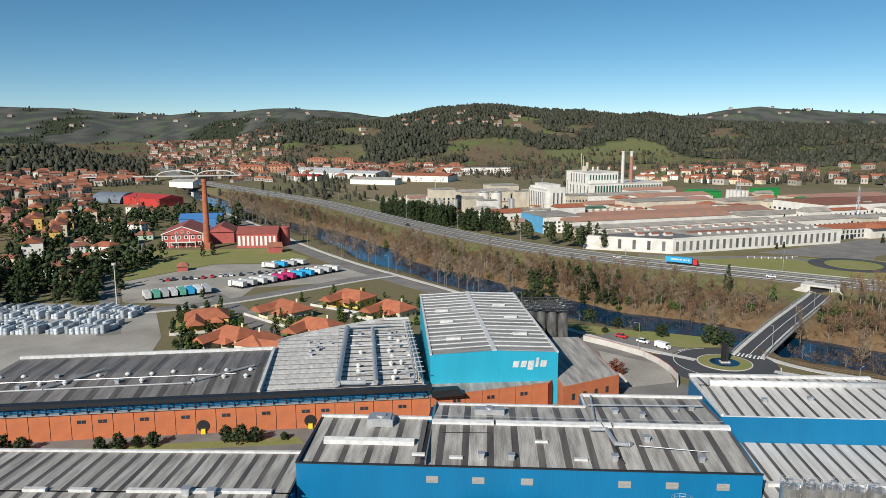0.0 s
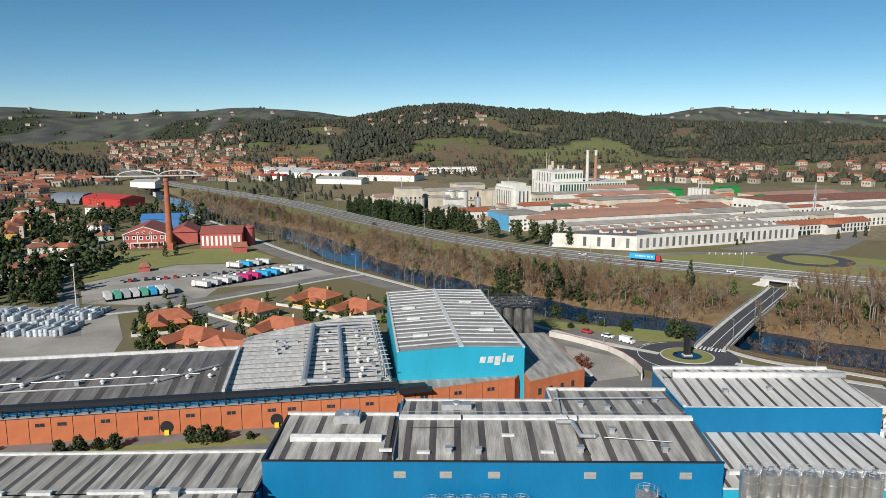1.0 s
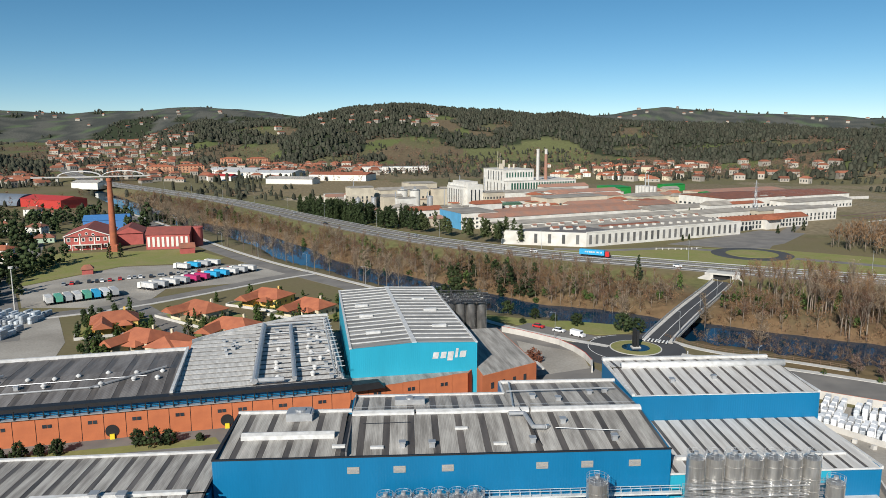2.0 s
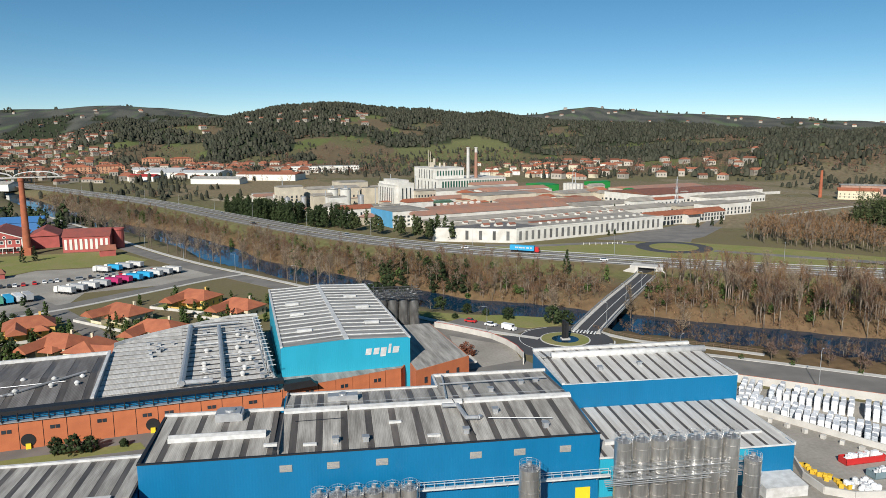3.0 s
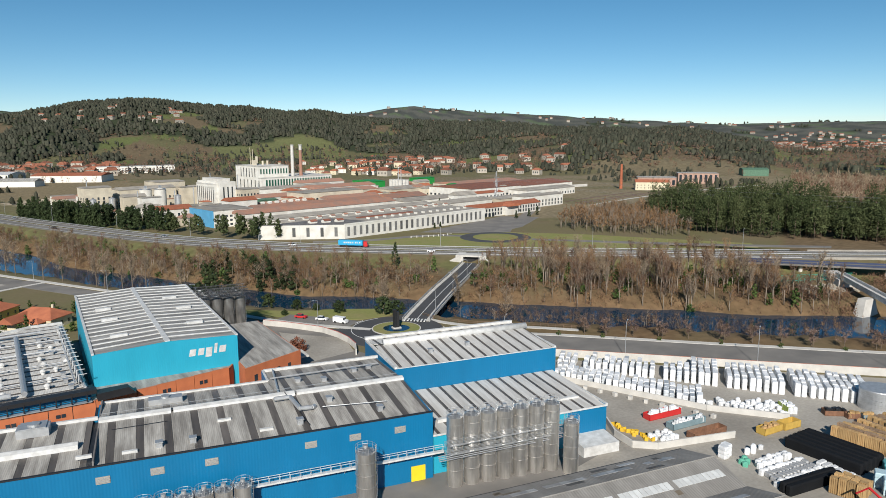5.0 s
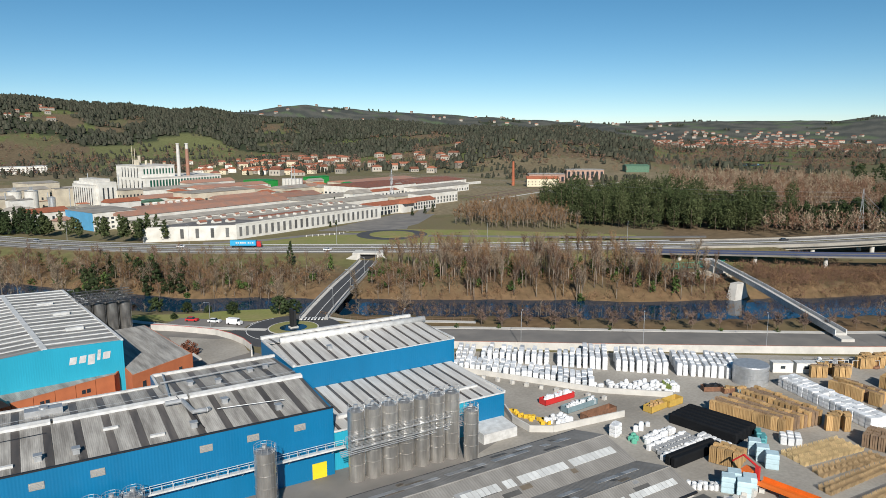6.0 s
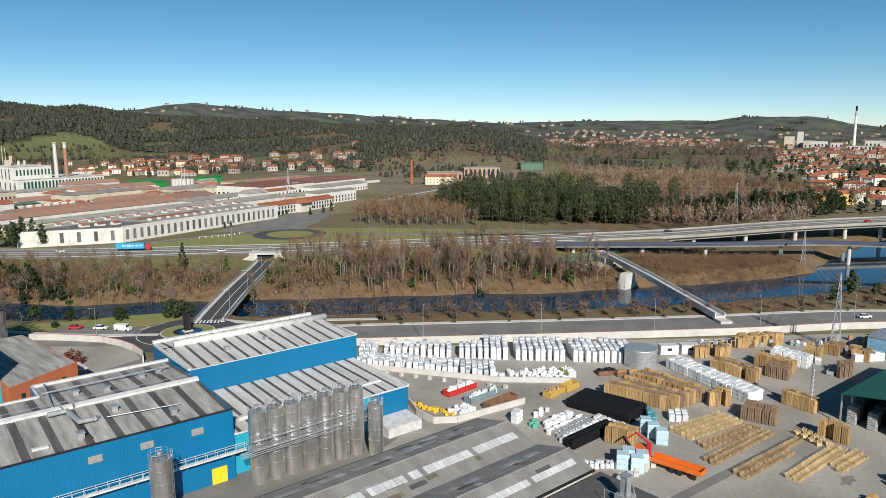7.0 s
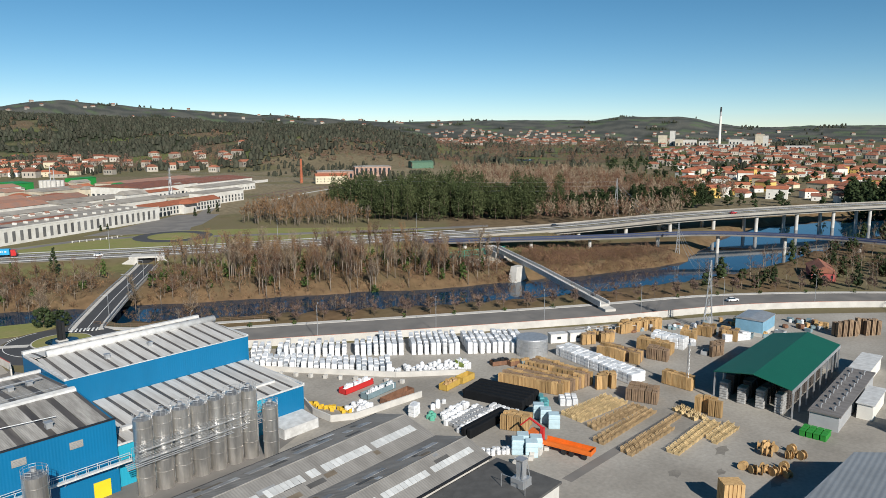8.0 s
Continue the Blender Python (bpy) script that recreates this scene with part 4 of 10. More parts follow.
for x in (44.5, 69.5):
    disc_s = Shape()
    disc_s.rod((x, -0.15, 1.9), (x, 0.02, 1.9), 1.45, 20)
    part("round_opening", disc_s, DARKSTEEL, front, "round black opening")
    part("hydrant_cabinet", Shape().box(x - 0.5, x + 0.5, -0.5, -0.15, 0, 1.2), mat("yellow_box", (0.8, 0.62, 0.03), 0.6, 0.1), front, "yellow cabinet")
panel_roof(front, -12, 57, 1.6, 8.2, 20, 9.3, 5.4, 1.6, ROOF_DARK, STRIP, 2.0)
panel_roof(front, -12, 57, 20, 9.3, 38, 8.4, 5.4, 1.6, ROOF_DARK, STRIP, 2.0)
part("parapet_cap", Shape().box(-12, 57.6, 37.8, 38.6, 7.0, 9.2).box(57, 57.7, 1.6, 37.8, 8.0, 9.5), CAP, front, "white parapet along the back of the dark roof")
part("back_wall", Shape().box(-12, 57, 37.4, 37.8, 0, 8.2).box(56.6, 57, 1.2, 37.4, 0, 8.0), WHITE, front)
rv = random.Random(5)
for x in range(-20, 56, 6):
    for y in (12.5, 18.5):
        if rv.random() < 0.8:
            roof_vent(front, x + rv.uniform(-1.5, 1.5), y + rv.uniform(-1, 1), 8.9, rv.choice(("dome", "dome", "box")), 0.85)
part("roof_pipe", Shape().rod((-30, 15.5, 9.3), (50, 15.5, 9.3), 0.1, 5).rod((-10, 10.0, 9.0), (40, 10.5, 9.0), 0.22, 6).rod((5, 10, 9.2), (16, 22, 9.9), 0.3, 6).rod((38, 10, 9.1), (54, 20, 9.8), 0.28, 6), GALV, front)
mid = thing("vented_hall", (-107, 149.5, 0, 0, 0, 9.4), "pale sheet-roofed hall crowded with vents and ducts", "factory hall")
part("back_wall", Shape().prism([(57.8, 1.6), (98, 1.6), (98, 66), (85, 63), (58, 47)], 0, 7.9), WHITE, mid)
yb = lambda x: 44.0 + 21.0 * min(1.0, max(0.0, (x - 58) / 32.0)) ** 0.8
start = lambda y: 57.8 if y < 44 else 58 + 32 * min(1.0, (y - 44) / 21.0) ** 1.25
vz = lambda y: 8.2 + 0.012 * y
for k in range(17):
    y0 = 1.6 + 3.72 * k
    for ya, yc, drop, band_mats in ((y0, y0 + 2.5, 0.0, (ROOF_LIGHT, ROOF_LIGHT)), (y0 + 2.53, y0 + 3.69, 0.06, (ROOF, STRIP))):
        xa, xc = start(ya), start(min(yc, 64.9))
        for x0, x1, m in ((min(xa, 75.6), 75.6, band_mats[0]), (max(xa, 75.65), 98, band_mats[1])):
            if x1 - x0 > 0.3:
                xs0 = max(x0, min(xc, x1 - 0.1))
                zt, zu = vz(ya) - drop, vz(yc) - drop
                part("roof_sheet" if drop == 0 else "skylight_strip", Shape().add([(x0, ya, zt), (x1, ya, zt), (x1, yc, zu), (xs0, yc, zu), (x0, ya, zt - 0.2), (x1, ya, zt - 0.2), (x1, yc, zu - 0.2), (xs0, yc, zu - 0.2)],
                     [(0, 1, 2, 3), (7, 6, 5, 4), (4, 5, 1, 0), (5, 6, 2, 1), (6, 7, 3, 2), (7, 4, 0, 3)]), m, mid)
for k in range(15):
    x0, x2 = 57.8 + 2.7 * k, 57.8 + 2.7 * (k + 1)
    part("parapet_cap", Shape().add([(x0, yb(x0), 8.0), (x2, yb(x2), 8.0), (x2, yb(x2) + 0.5, 8.0), (x0, yb(x0) + 0.5, 8.0), (x0, yb(x0), 9.6), (x2, yb(x2), 9.6), (x2, yb(x2) + 0.5, 9.6), (x0, yb(x0) + 0.5, 9.6)],
                                    [(3, 2, 1, 0), (4, 5, 6, 7), (0, 1, 5, 4), (1, 2, 6, 5), (2, 3, 7, 6), (3, 0, 4, 7)]), CAP, mid, "curved white parapet")
part("side_pipes", Shape().rod((97.2, 4, 8.6), (97.6, 60, 9.4), 0.35, 8).rod((96.6, 6, 9.4), (97.0, 58, 10.0), 0.22, 6).rod((97.4, 8, 10.2), (97.6, 56, 10.8), 0.18, 6), GALV, mid, "pipes along the tower wall")
for k in range(14):
    part("pipe_frame", Shape().rod((96.2, 6 + 3.8 * k, 8.5), (96.2, 6 + 3.8 * k, 11.0), 0.09, 4).rod((96.2, 6 + 3.8 * k, 11.0), (98.0, 6 + 3.8 * k, 11.0), 0.09, 4), CAP, mid)
part("roof_duct", Shape().rod((76, 4, 9.4), (78, 54, 9.9), 0.75, 10).rod((85.5, 4, 9.4), (86, 52, 9.8), 0.6, 10).rod((78, 54, 9.9), (92, 55, 9.9), 0.4, 8).rod((75, 5, 9.3), (83, 4.5, 9.3), 0.6, 10), GALV, mid, "long grey roof ducts")
for x in (81.5, 90.5):
    for y in range(7, 52, 6):
        roof_vent(mid, x + rv.uniform(-0.6, 0.6), y + rv.uniform(-1, 1), 8.6, rv.choice(("dome", "dome", "light", "box")), 0.95)
for k in range(10):
    roof_vent(mid, rv.uniform(92.5, 95.5), 5 + 5 * k, 8.6, rv.choice(("box", "box", "dome")), 0.8)
for k in range(9):
    roof_vent(mid, rv.uniform(60, 74), rv.uniform(30, 46), 8.7, "box", 0.7)
part("roof_pipe", Shape().rod((80, 12, 9.2), (95, 12.5, 9.2), 0.15).rod((80, 24, 9.3), (95, 24, 9.3), 0.15).rod((79, 36, 9.3), (96, 36, 9.3), 0.2).rod((79, 46, 9.4), (97, 46, 9.4), 0.2).rod((95.5, 6, 9.2), (96.5, 58, 9.6), 0.25), GALV, mid)

# ---- the low hall in front ----
fore = thing("front_hall", (-33, 128.5, 0, 0, 0, 1.0), "low factory hall with a grey striped sheet roof", "factory hall")
panel_roof(fore, -95, 2.0, -16.5, 9.6, -0.6, 9.0, 3.3, 1.0, ROOF, STRIP, 1.0)
panel_roof(fore, -95, 2.0, -45, 8.4, -17.2, 9.6, 3.3, 1.0, ROOF, STRIP, 1.0)
part("parapet_cap", Shape().box(-95, 2.2, -0.6, 0, 8.2, 9.4), CAP, fore, "white parapet")
part("back_wall", Shape().box(-95, 2, -0.5, -0.1, 0, 8.3).box(1.6, 2, -45, -0.5, 0, 8.3).box(-95, 2, -45, -44.6, 0, 8.2), BLUE, fore)
for a, b in ((-44, -40), (-36, -32), (-26, -1)):
    part("ridge_light", Shape().box(a, b, -17.3, -16.4, 9.5, 10.1), CAP, fore, "white ridge light")
for x, y in ((-15.5, -17.5), (-11, -18), (-52, -23)):
    roof_vent(fore, x, y, 9.6, "box", 1.1)


# ---- grey sheds ----
CEMENT = ribbed(mat("fibre_cement_roof", (0.27, 0.258, 0.24), 0.9, 0.35, 0.35, second=(0.185, 0.175, 0.162), per_thing=0.1, streak=(1, 0.25, 1)), 0.5, "x", 0.6)



# wooden rail along the bank path, and markings of the roundabout
TIMBER_RAIL = mat("weathered_rail_wood", (0.17, 0.11, 0.07), 0.9, 0.3, 0.8)
bank_fence = thing("timber_railing", (0, 0, 0), "weathered brown timber railing along the river path", "railing")
RAIL = smooth_line([(93, 226, 0), (96, 218.5, 0), (100.6, 212, 0), (105.5, 207.6, 0), (112, 204, 0), (122, 198, 0), (134, 189, 0)], 2.2)
for p, q in zip(RAIL, RAIL[1:]):
    part("post", Shape().box(p[0] - 0.09, p[0] + 0.09, p[1] - 0.09, p[1] + 0.09, -0.3, 1.2), TIMBER_RAIL, bank_fence)
    for z in (0.55, 1.1):
        part("rail", Shape().rod((p[0], p[1], z), (q[0], q[1], z), 0.07, 4), TIMBER_RAIL, bank_fence)
ribbon("bank_path", RAIL, 2.6, PALE, "pale river path beside the timber railing", 0.07, offset=-1.8, category="pavement")
ring_paint = [(78.6 + 15.0 * math.cos(radians(a)), 214 + 15.0 * math.sin(radians(a)), 0) for a in range(96, 250, 6)]
ribbon("ring_edge_line", np.array(ring_paint), 0.22, PAINT, "white painted edge line of the roundabout", 0.135, thick=0.03)
for a in (118, 34, 330):
    for k in range(5):
        u = radians(a + 3.2 * k)
        solo("give_way_mark", Shape().turned(78.6 + 15.9 * math.cos(u), 214 + 15.9 * math.sin(u), 0.06, 0.13, 0.5, 0.35, a + 3.2 * k + 90), PAINT, "white give-way mark at the roundabout", "mark", kind="structure")
slab("roundabout_west_road", [(43, 241), (52, 233), (63, 221), (70, 228), (60, 238), (50, 247)], -0.3, 0.125, ASPHALT, "grey road reaching the roundabout beside the river verge", "road")
SHEDSTRIP = mat("dull_grey_skylight", (0.34, 0.345, 0.35), 0.5, 0.3, 0.5, per_thing=0.35)
PATCHDARK = mat("dark_repair_sheet", (0.10, 0.098, 0.095), 0.8, 0.3, 0.6)
PATCHBROWN = mat("brown_repair_sheet", (0.19, 0.155, 0.115), 0.85, 0.3, 0.6)
sheds = thing("grey_sheds", (92.4, 0, 0), "twin grey fibre-cement sheds with rows of pale skylights", "shed")
for ridge, far, near in ((87.3, 95.4, 79.6), (72.2, 79.6, 66.9)):
    L = -52
    part("roof_slope", Shape().slope(L, 0.3, ridge, 7.5, far, 5.5, 0.1), CEMENT, sheds)
    part("roof_slope", Shape().slope(L, 0.3, near, 5.5, ridge, 7.5, 0.1), CEMENT, sheds)
    part("gable_wall", Shape().add([(-0.2, far, 0), (-0.2, near, 0), (-0.2, near, 5.4), (-0.2, ridge, 7.35), (-0.2, far, 5.4), (0, far, 0), (0, near, 0), (0, near, 5.4), (0, ridge, 7.35), (0, far, 5.4)],
                                   [(0, 1, 2, 3, 4), (9, 8, 7, 6, 5), (0, 5, 6, 1), (1, 6, 7, 2), (2, 7, 8, 3), (3, 8, 9, 4), (4, 9, 5, 0)]), PALE, sheds)
    part("ridge_tile", Shape().rod((L, ridge, 7.5), (0.3, ridge, 7.5), 0.16, 6), CEMENT, sheds)
    rs = random.Random(int(ridge))
    blue_cell = mat("blue_patch_sheet", (0.16, 0.27, 0.38), 0.5, 0.2) if ridge > 80 else None
    y0 = near + (ridge - near) * 0.40
    z0 = 5.5 + 2.0 * 0.40
    y1, z1 = near + (ridge - near) * 0.62, 5.5 + 2.0 * 0.62
    me = Shape().slope(0, 0.96, y0, z0 + 0.07, y1, z1 + 0.07, 0.06).mesh("skylight_sheet", STRIP_PALE)
    for k in range(44):
        if k % 11 in (10,) or rs.random() < 0.06:
            continue
        part("skylight_sheet", Shape().slope(0, 0.96, y0, z0 + 0.07, y1, z1 + 0.07, 0.06) if k == 24 and blue_cell else me, blue_cell or STRIP_PALE, sheds, at=(-2.5 - k * 1.03, 0, 0))
    y0, z0 = ridge + (far - ridge) * 0.45, 7.5 - 2 * 0.45
    y1, z1 = ridge + (far - ridge) * 0.62, 7.5 - 2 * 0.62
    me = Shape().slope(0, 1.57, y0, z0 + 0.07, y1, z1 + 0.07, 0.06).mesh("skylight_sheet", SHEDSTRIP)
    for k in range(30):
        if rs.random() < 0.8:
            part("skylight_sheet", me, SHEDSTRIP, sheds, at=(-3.5 - k * 1.6, 0, 0))
    # odd repair sheets on both slopes
    for k in range(22):
        u, L0, back = rs.uniform(0.05, 0.86), rs.choice((1.1, 2.2, 3.4)), rs.random() < 0.55
        ya, yc, za, zc = (ridge + (far - ridge) * u, ridge + (far - ridge) * (u + 0.13), 7.5 - 2 * u, 7.5 - 2 * (u + 0.13)) if back else (near + (ridge - near) * u, near + (ridge - near) * (u + 0.13), 5.5 + 2 * u, 5.5 + 2 * (u + 0.13))
        part("repair_sheet", Shape().slope(0, L0, ya, za + 0.045, yc, zc + 0.045, 0.05), rs.choice((PATCHDARK, PATCHDARK, PATCHBROWN, SHEDSTRIP)), sheds, at=(-rs.uniform(4, 50), 0, 0))
part("side_wall", Shape().box(-52, -0.2, 95.0, 95.3, 0, 5.4).box(-52, -0.2, 67.0, 67.3, 0, 5.4), PALE, sheds)
part("gutter", Shape().box(-52, 0.2, 79.4, 79.8, 5.35, 5.5).box(-52, 0.3, 95.3, 95.6, 5.3, 5.5).box(-52, 0.3, 66.5, 66.9, 5.2, 5.5), DARKSTEEL, sheds)
lowshed = thing("flat_shed", (93.4, 53, 0), "dark low shed with a concrete ventilation stack", "shed")
part("roof", Shape().box(-60, 0.3, 0, 13.2, 4.6, 5.0), PATCHDARK, lowshed)
part("wall", Shape().box(-60, 0, 0.3, 12.9, 0, 4.6), PALE, lowshed)
part("stack", Shape().box(-6.2, -3.8, 3.2, 5.6, 5, 6.4).box(-5.6, -4.4, 3.8, 5.0, 6.4, 9.4).box(-5.8, -4.2, 3.6, 5.2, 9.4, 9.6).rod((-6.2, 3.2, 5), (-5.6, 3.8, 9.4), 0.07, 4).rod((-3.8, 3.2, 5), (-4.4, 3.8, 9.4), 0.07, 4), GALV, lowshed, "pale concrete ventilation stack")
part("stack_rail", Shape().rod((-7.4, 2, 5), (-7.4, 2, 7.2), 0.06).rod((-7.4, 6.6, 5), (-7.4, 6.6, 7.2), 0.06).rod((-7.4, 2, 7.2), (-7.4, 6.6, 7.2), 0.05), GALV, lowshed)

# ---- storage yard ----
def wall_line(name, pts, h, thick, material, label):
    s = Shape()
    for (ax, ay), (bx, by) in zip(pts, pts[1:]):
        L, a = math.hypot(bx - ax, by - ay), math.degrees(math.atan2(by - ay, bx - ax))
        s.turned((ax + bx) / 2, (ay + by) / 2, 0, h, L, thick, a)
    return solo(name, s, material, label, "wall", kind="structure")


YARD_WALL = [(q[0] - 7.6, q[1] - 7.0) for q in AVENUE[4:]]
wall_line("yard_wall", YARD_WALL, 2.2, 0.35, PALE, "pale concrete yard wall below the avenue")
wall_line("yard_wall_cap", [(x, y) for x, y in YARD_WALL], 2.26, 0.2, mat("red_brick_cap", (0.5, 0.2, 0.13), 0.8), "thin red cap on the yard wall")
wall_line("curved_yard_wall", [(38.8, 236.6), (45, 231), (50, 225.5), (55, 219.5), (58, 212), (59.5, 205), (59.6, 198), (58, 192)], 1.95, 0.35, PALE, "pale curved wall beside the riverside road")
wall_line("curved_wall_cap", [(38.8, 236.6), (45, 231), (50, 225.5), (55, 219.5), (58, 212), (59.5, 205), (59.6, 198)], 2.05, 0.2, mat("red_rail_paint", (0.45, 0.08, 0.06), 0.7), "thin red rail along the curved wall")
wall_line("retaining_wall", [(99, 152), (121, 118), (134, 106)], 1.4, 0.4, PALE, "pale retaining wall below the bales")
wall_line("skip_wall", [(95, 121.5), (92.4, 115), (92.3, 109), (96.5, 106.2), (115.4, 104)], 1.5, 0.35, PALE, "pale low wall round the scrap bay")

WRAP = mat("white_wrapped_bales", (0.80, 0.805, 0.81), 0.35, 0.3, 0.9, second=(0.62, 0.635, 0.65), per_thing=0.2, bump=0.5)
BLUEWRAP = mat("pale_blue_wrap", (0.50, 0.66, 0.72), 0.35, 0.15, 0.7, per_thing=0.1, bump=0.3)
TARP = mat("black_tarpaulin", (0.008, 0.009, 0.011), 0.8, 0.3, 0.5, bump=0.3, spec=0.2)


def rounded_box(sx, sy, sz, c=0.12):
    """A box with cut edges and a slightly bulged top, for wrapped loads."""
    s = Shape()
    x, y = sx / 2, sy / 2
    ring = lambda a, b, z: [(-a + c, -b, z), (a - c, -b, z), (a, -b + c, z), (a, b - c, z), (a - c, b, z), (-a + c, b, z), (-a, b - c, z), (-a, -b + c, z)]
    v = ring(x, y, 0) + ring(x, y, sz - c) + ring(x - c, y - c, sz)
    f = [tuple(range(8))[::-1], tuple(range(16, 24))]
    for a in (0, 8):
        f += [(a + i, a + (i + 1) % 8, a + 8 + (i + 1) % 8, a + 8 + i) for i in range(8)]
    return s.add(v, f)


def shared(proto_name, shape, material, label, category, group=""):
    """The first of many alike one-mesh things; copies share its mesh."""
    me = shape.mesh(proto_name, material)

    def place(x, y, z=0.02, deg=0.0, grow=1.0):
        ob = new(proto_name, me)
        ob.matrix_basis = pose(x, y, z, 0, 0, deg)
        ob.scale = (1, 1, grow)
        return tagged(ob, label, category, group)

    return place


ry = random.Random(11)
def layered(sx, sy, sz, layers, c=0.13, waist=0.07):
    """A wrapped stack whose layers bulge: one skin with waists between."""
    s, x, y = Shape(), sx / 2, sy / 2
    ring = lambda a, b, z: [(-a + c, -b, z), (a - c, -b, z), (a, -b + c, z), (a, b - c, z), (a - c, b, z), (-a + c, b, z), (-a, b - c, z), (-a, -b + c, z)]
    v, n = [], 0
    for k in range(layers):
        z0, z1 = sz * k / layers, sz * (k + 1) / layers
        for z, tuck in ((z0, waist), (z0 * 0.8 + z1 * 0.2, 0.0), (z0 * 0.25 + z1 * 0.75, 0.02)):
            v += ring(x - tuck, y - tuck, z)
            n += 1
    v += ring(x - 0.1, y - 0.1, sz)
    f = [tuple(range(8))[::-1], tuple(range(8 * n, 8 * n + 8))]
    for a in range(0, 8 * n, 8):
        f += [(a + i, a + (i + 1) % 8, a + 8 + (i + 1) % 8, a + 8 + i) for i in range(8)]
    return s.add(v, f)


bale = shared("wrapped_bale", layered(2.5, 1.35, 3.1, 3, 0.1, 0.03), WRAP, "white film-wrapped stack of plastic bales", "bale", "white bales in the yard")
bale_thin = shared("wrapped_bale", layered(2.45, 1.2, 3.0, 3, 0.12, 0.045), WRAP, "narrow white film-wrapped stack of plastic bales", "bale", "white bales in the yard")
bale_grey = shared("wrapped_bale", layered(2.4, 1.25, 2.8, 3, 0.15, 0.05), mat("greyish_wrap", (0.55, 0.58, 0.61), 0.35, 0.4, 0.9, second=(0.36, 0.39, 0.42), per_thing=0.25, bump=0.5), "greyish film-wrapped stack of plastic bales", "bale", "white bales in the yard")
kinds_of_bale = (bale, bale, bale_thin, bale_thin, bale_grey)
# two tiers of white stacks between the retaining wall and the avenue wall
for i in range(24):
    u = i / 23
    tall = ry.uniform(0.68, 0.98)
    for k in range(3):
        if ry.random() < 0.97:
            ry.choice(kinds_of_bale)(101 + 20.5 * u + k * 1.75 + ry.uniform(-0.15, 0.15), 151 - 30 * u + k * 1.95 + ry.uniform(-0.15, 0.15), 0.02, 48 + ry.uniform(-4, 4), tall * ry.uniform(0.92, 1.05))
for i in range(44):
    u = i / 43
    if i in (3, 15, 24, 33):
        continue
    deep = 5 if i > 19 else 3
    tall = ry.uniform(0.7, 1.1) if i < 16 else ry.uniform(0.98, 1.15)
    for k in range(deep):
        if ry.random() < (0.9 if i < 16 else 0.99):
            ry.choice(kinds_of_bale if i < 20 else kinds_of_bale[:4])(107.5 + 52 * u + k * 1.75 + ry.uniform(-0.12, 0.12), 159.5 - 54 * u + k * 1.95 - 2.5 * (u - u * u) + ry.uniform(-0.12, 0.12), 0.02, 48 + ry.uniform(-4, 4), tall * ry.uniform(0.93, 1.04))
tank = thing("steel_tank", (159, 102.5, 0), "round corrugated galvanised water tank", "tank")
body = Shape()
for k in range(10):
    body.cyl(0, 0, k * 0.48, k * 0.48 + 0.46, 4.3 + 0.04 * (k % 2), n=40, cap=(k in (0, 9)))
part("shell", body, GALV, tank)
part("roof", Shape().cyl(0, 0, 4.78, 5.0, 4.35, 4.2, n=40), GALV, tank)
for x, y, a in ((173, 103, -35), (178, 99.5, -35)):
    cab = thing("site_cabin", (x, y, 0, 0, 0, a), "white site cabin beside the tank", "cabin", "white cabins")
    part("body", Shape().box(-2.6, 2.6, -1.2, 1.2, 0.1, 2.7), WHITE, cab)
    part("roof", Shape().box(-2.7, 2.7, -1.3, 1.3, 2.7, 2.85), CAP, cab)
    part("window", Shape().box(-0.6, 0.6, -1.25, -1.18, 1.2, 2.0), GLASS, cab)


def crate_shape(w, d, h, gaps=5):
    """A block of stacked timber: layers with shadow gaps between them."""
    v, layer = [], h / gaps
    for k in range(gaps):
        for z, tuck in ((k * layer, 0.1), (k * layer + layer * 0.45, 0.1), (k * layer + layer * 0.45, 0.0), ((k + 1) * layer, 0.0)):
            a, b = w / 2 - tuck, d / 2 - tuck
            v += [(-a, -b, z), (a, -b, z), (a, b, z), (-a, b, z)]
    n = len(v) // 4
    f = [(3, 2, 1, 0), tuple(range(4 * n - 4, 4 * n))]
    for r in range(n - 1):
        f += [(4 * r + i, 4 * r + (i + 1) % 4, 4 * r + 4 + (i + 1) % 4, 4 * r + 4 + i) for i in range(4)]
    return Shape().add(v, f)


def board_shape(w, d, h, n=4, gap=0.3, tuck=0.09):
    """Pallets set on edge: upright boards with deep gaps between them, on two bearers."""
    outline, corners = [], [(-w / 2, -d / 2), (w / 2, -d / 2), (w / 2, d / 2), (-w / 2, d / 2)]
    for i in range(4):
        (ax, ay), (bx, by) = corners[i], corners[(i + 1) % 4]
        L = math.hypot(bx - ax, by - ay)
        ux, uy = (bx - ax) / L, (by - ay) / L
        outline.append((ax, ay))
        for k in range(1, n):
            c, e = L * k / n, L / n * gap / 2
            for t, q in ((c - e, 0), (c - e, tuck), (c + e, tuck), (c + e, 0)):
                outline.append((ax + ux * t - uy * q, ay + uy * t + ux * q))
    return Shape().prism(outline, 0.12, h).box(-w / 2 + 0.05, w / 2 - 0.05, -d * 0.35, -d * 0.15, 0, 0.12).box(-w / 2 + 0.05, w / 2 - 0.05, d * 0.15, d * 0.35, 0, 0.12)


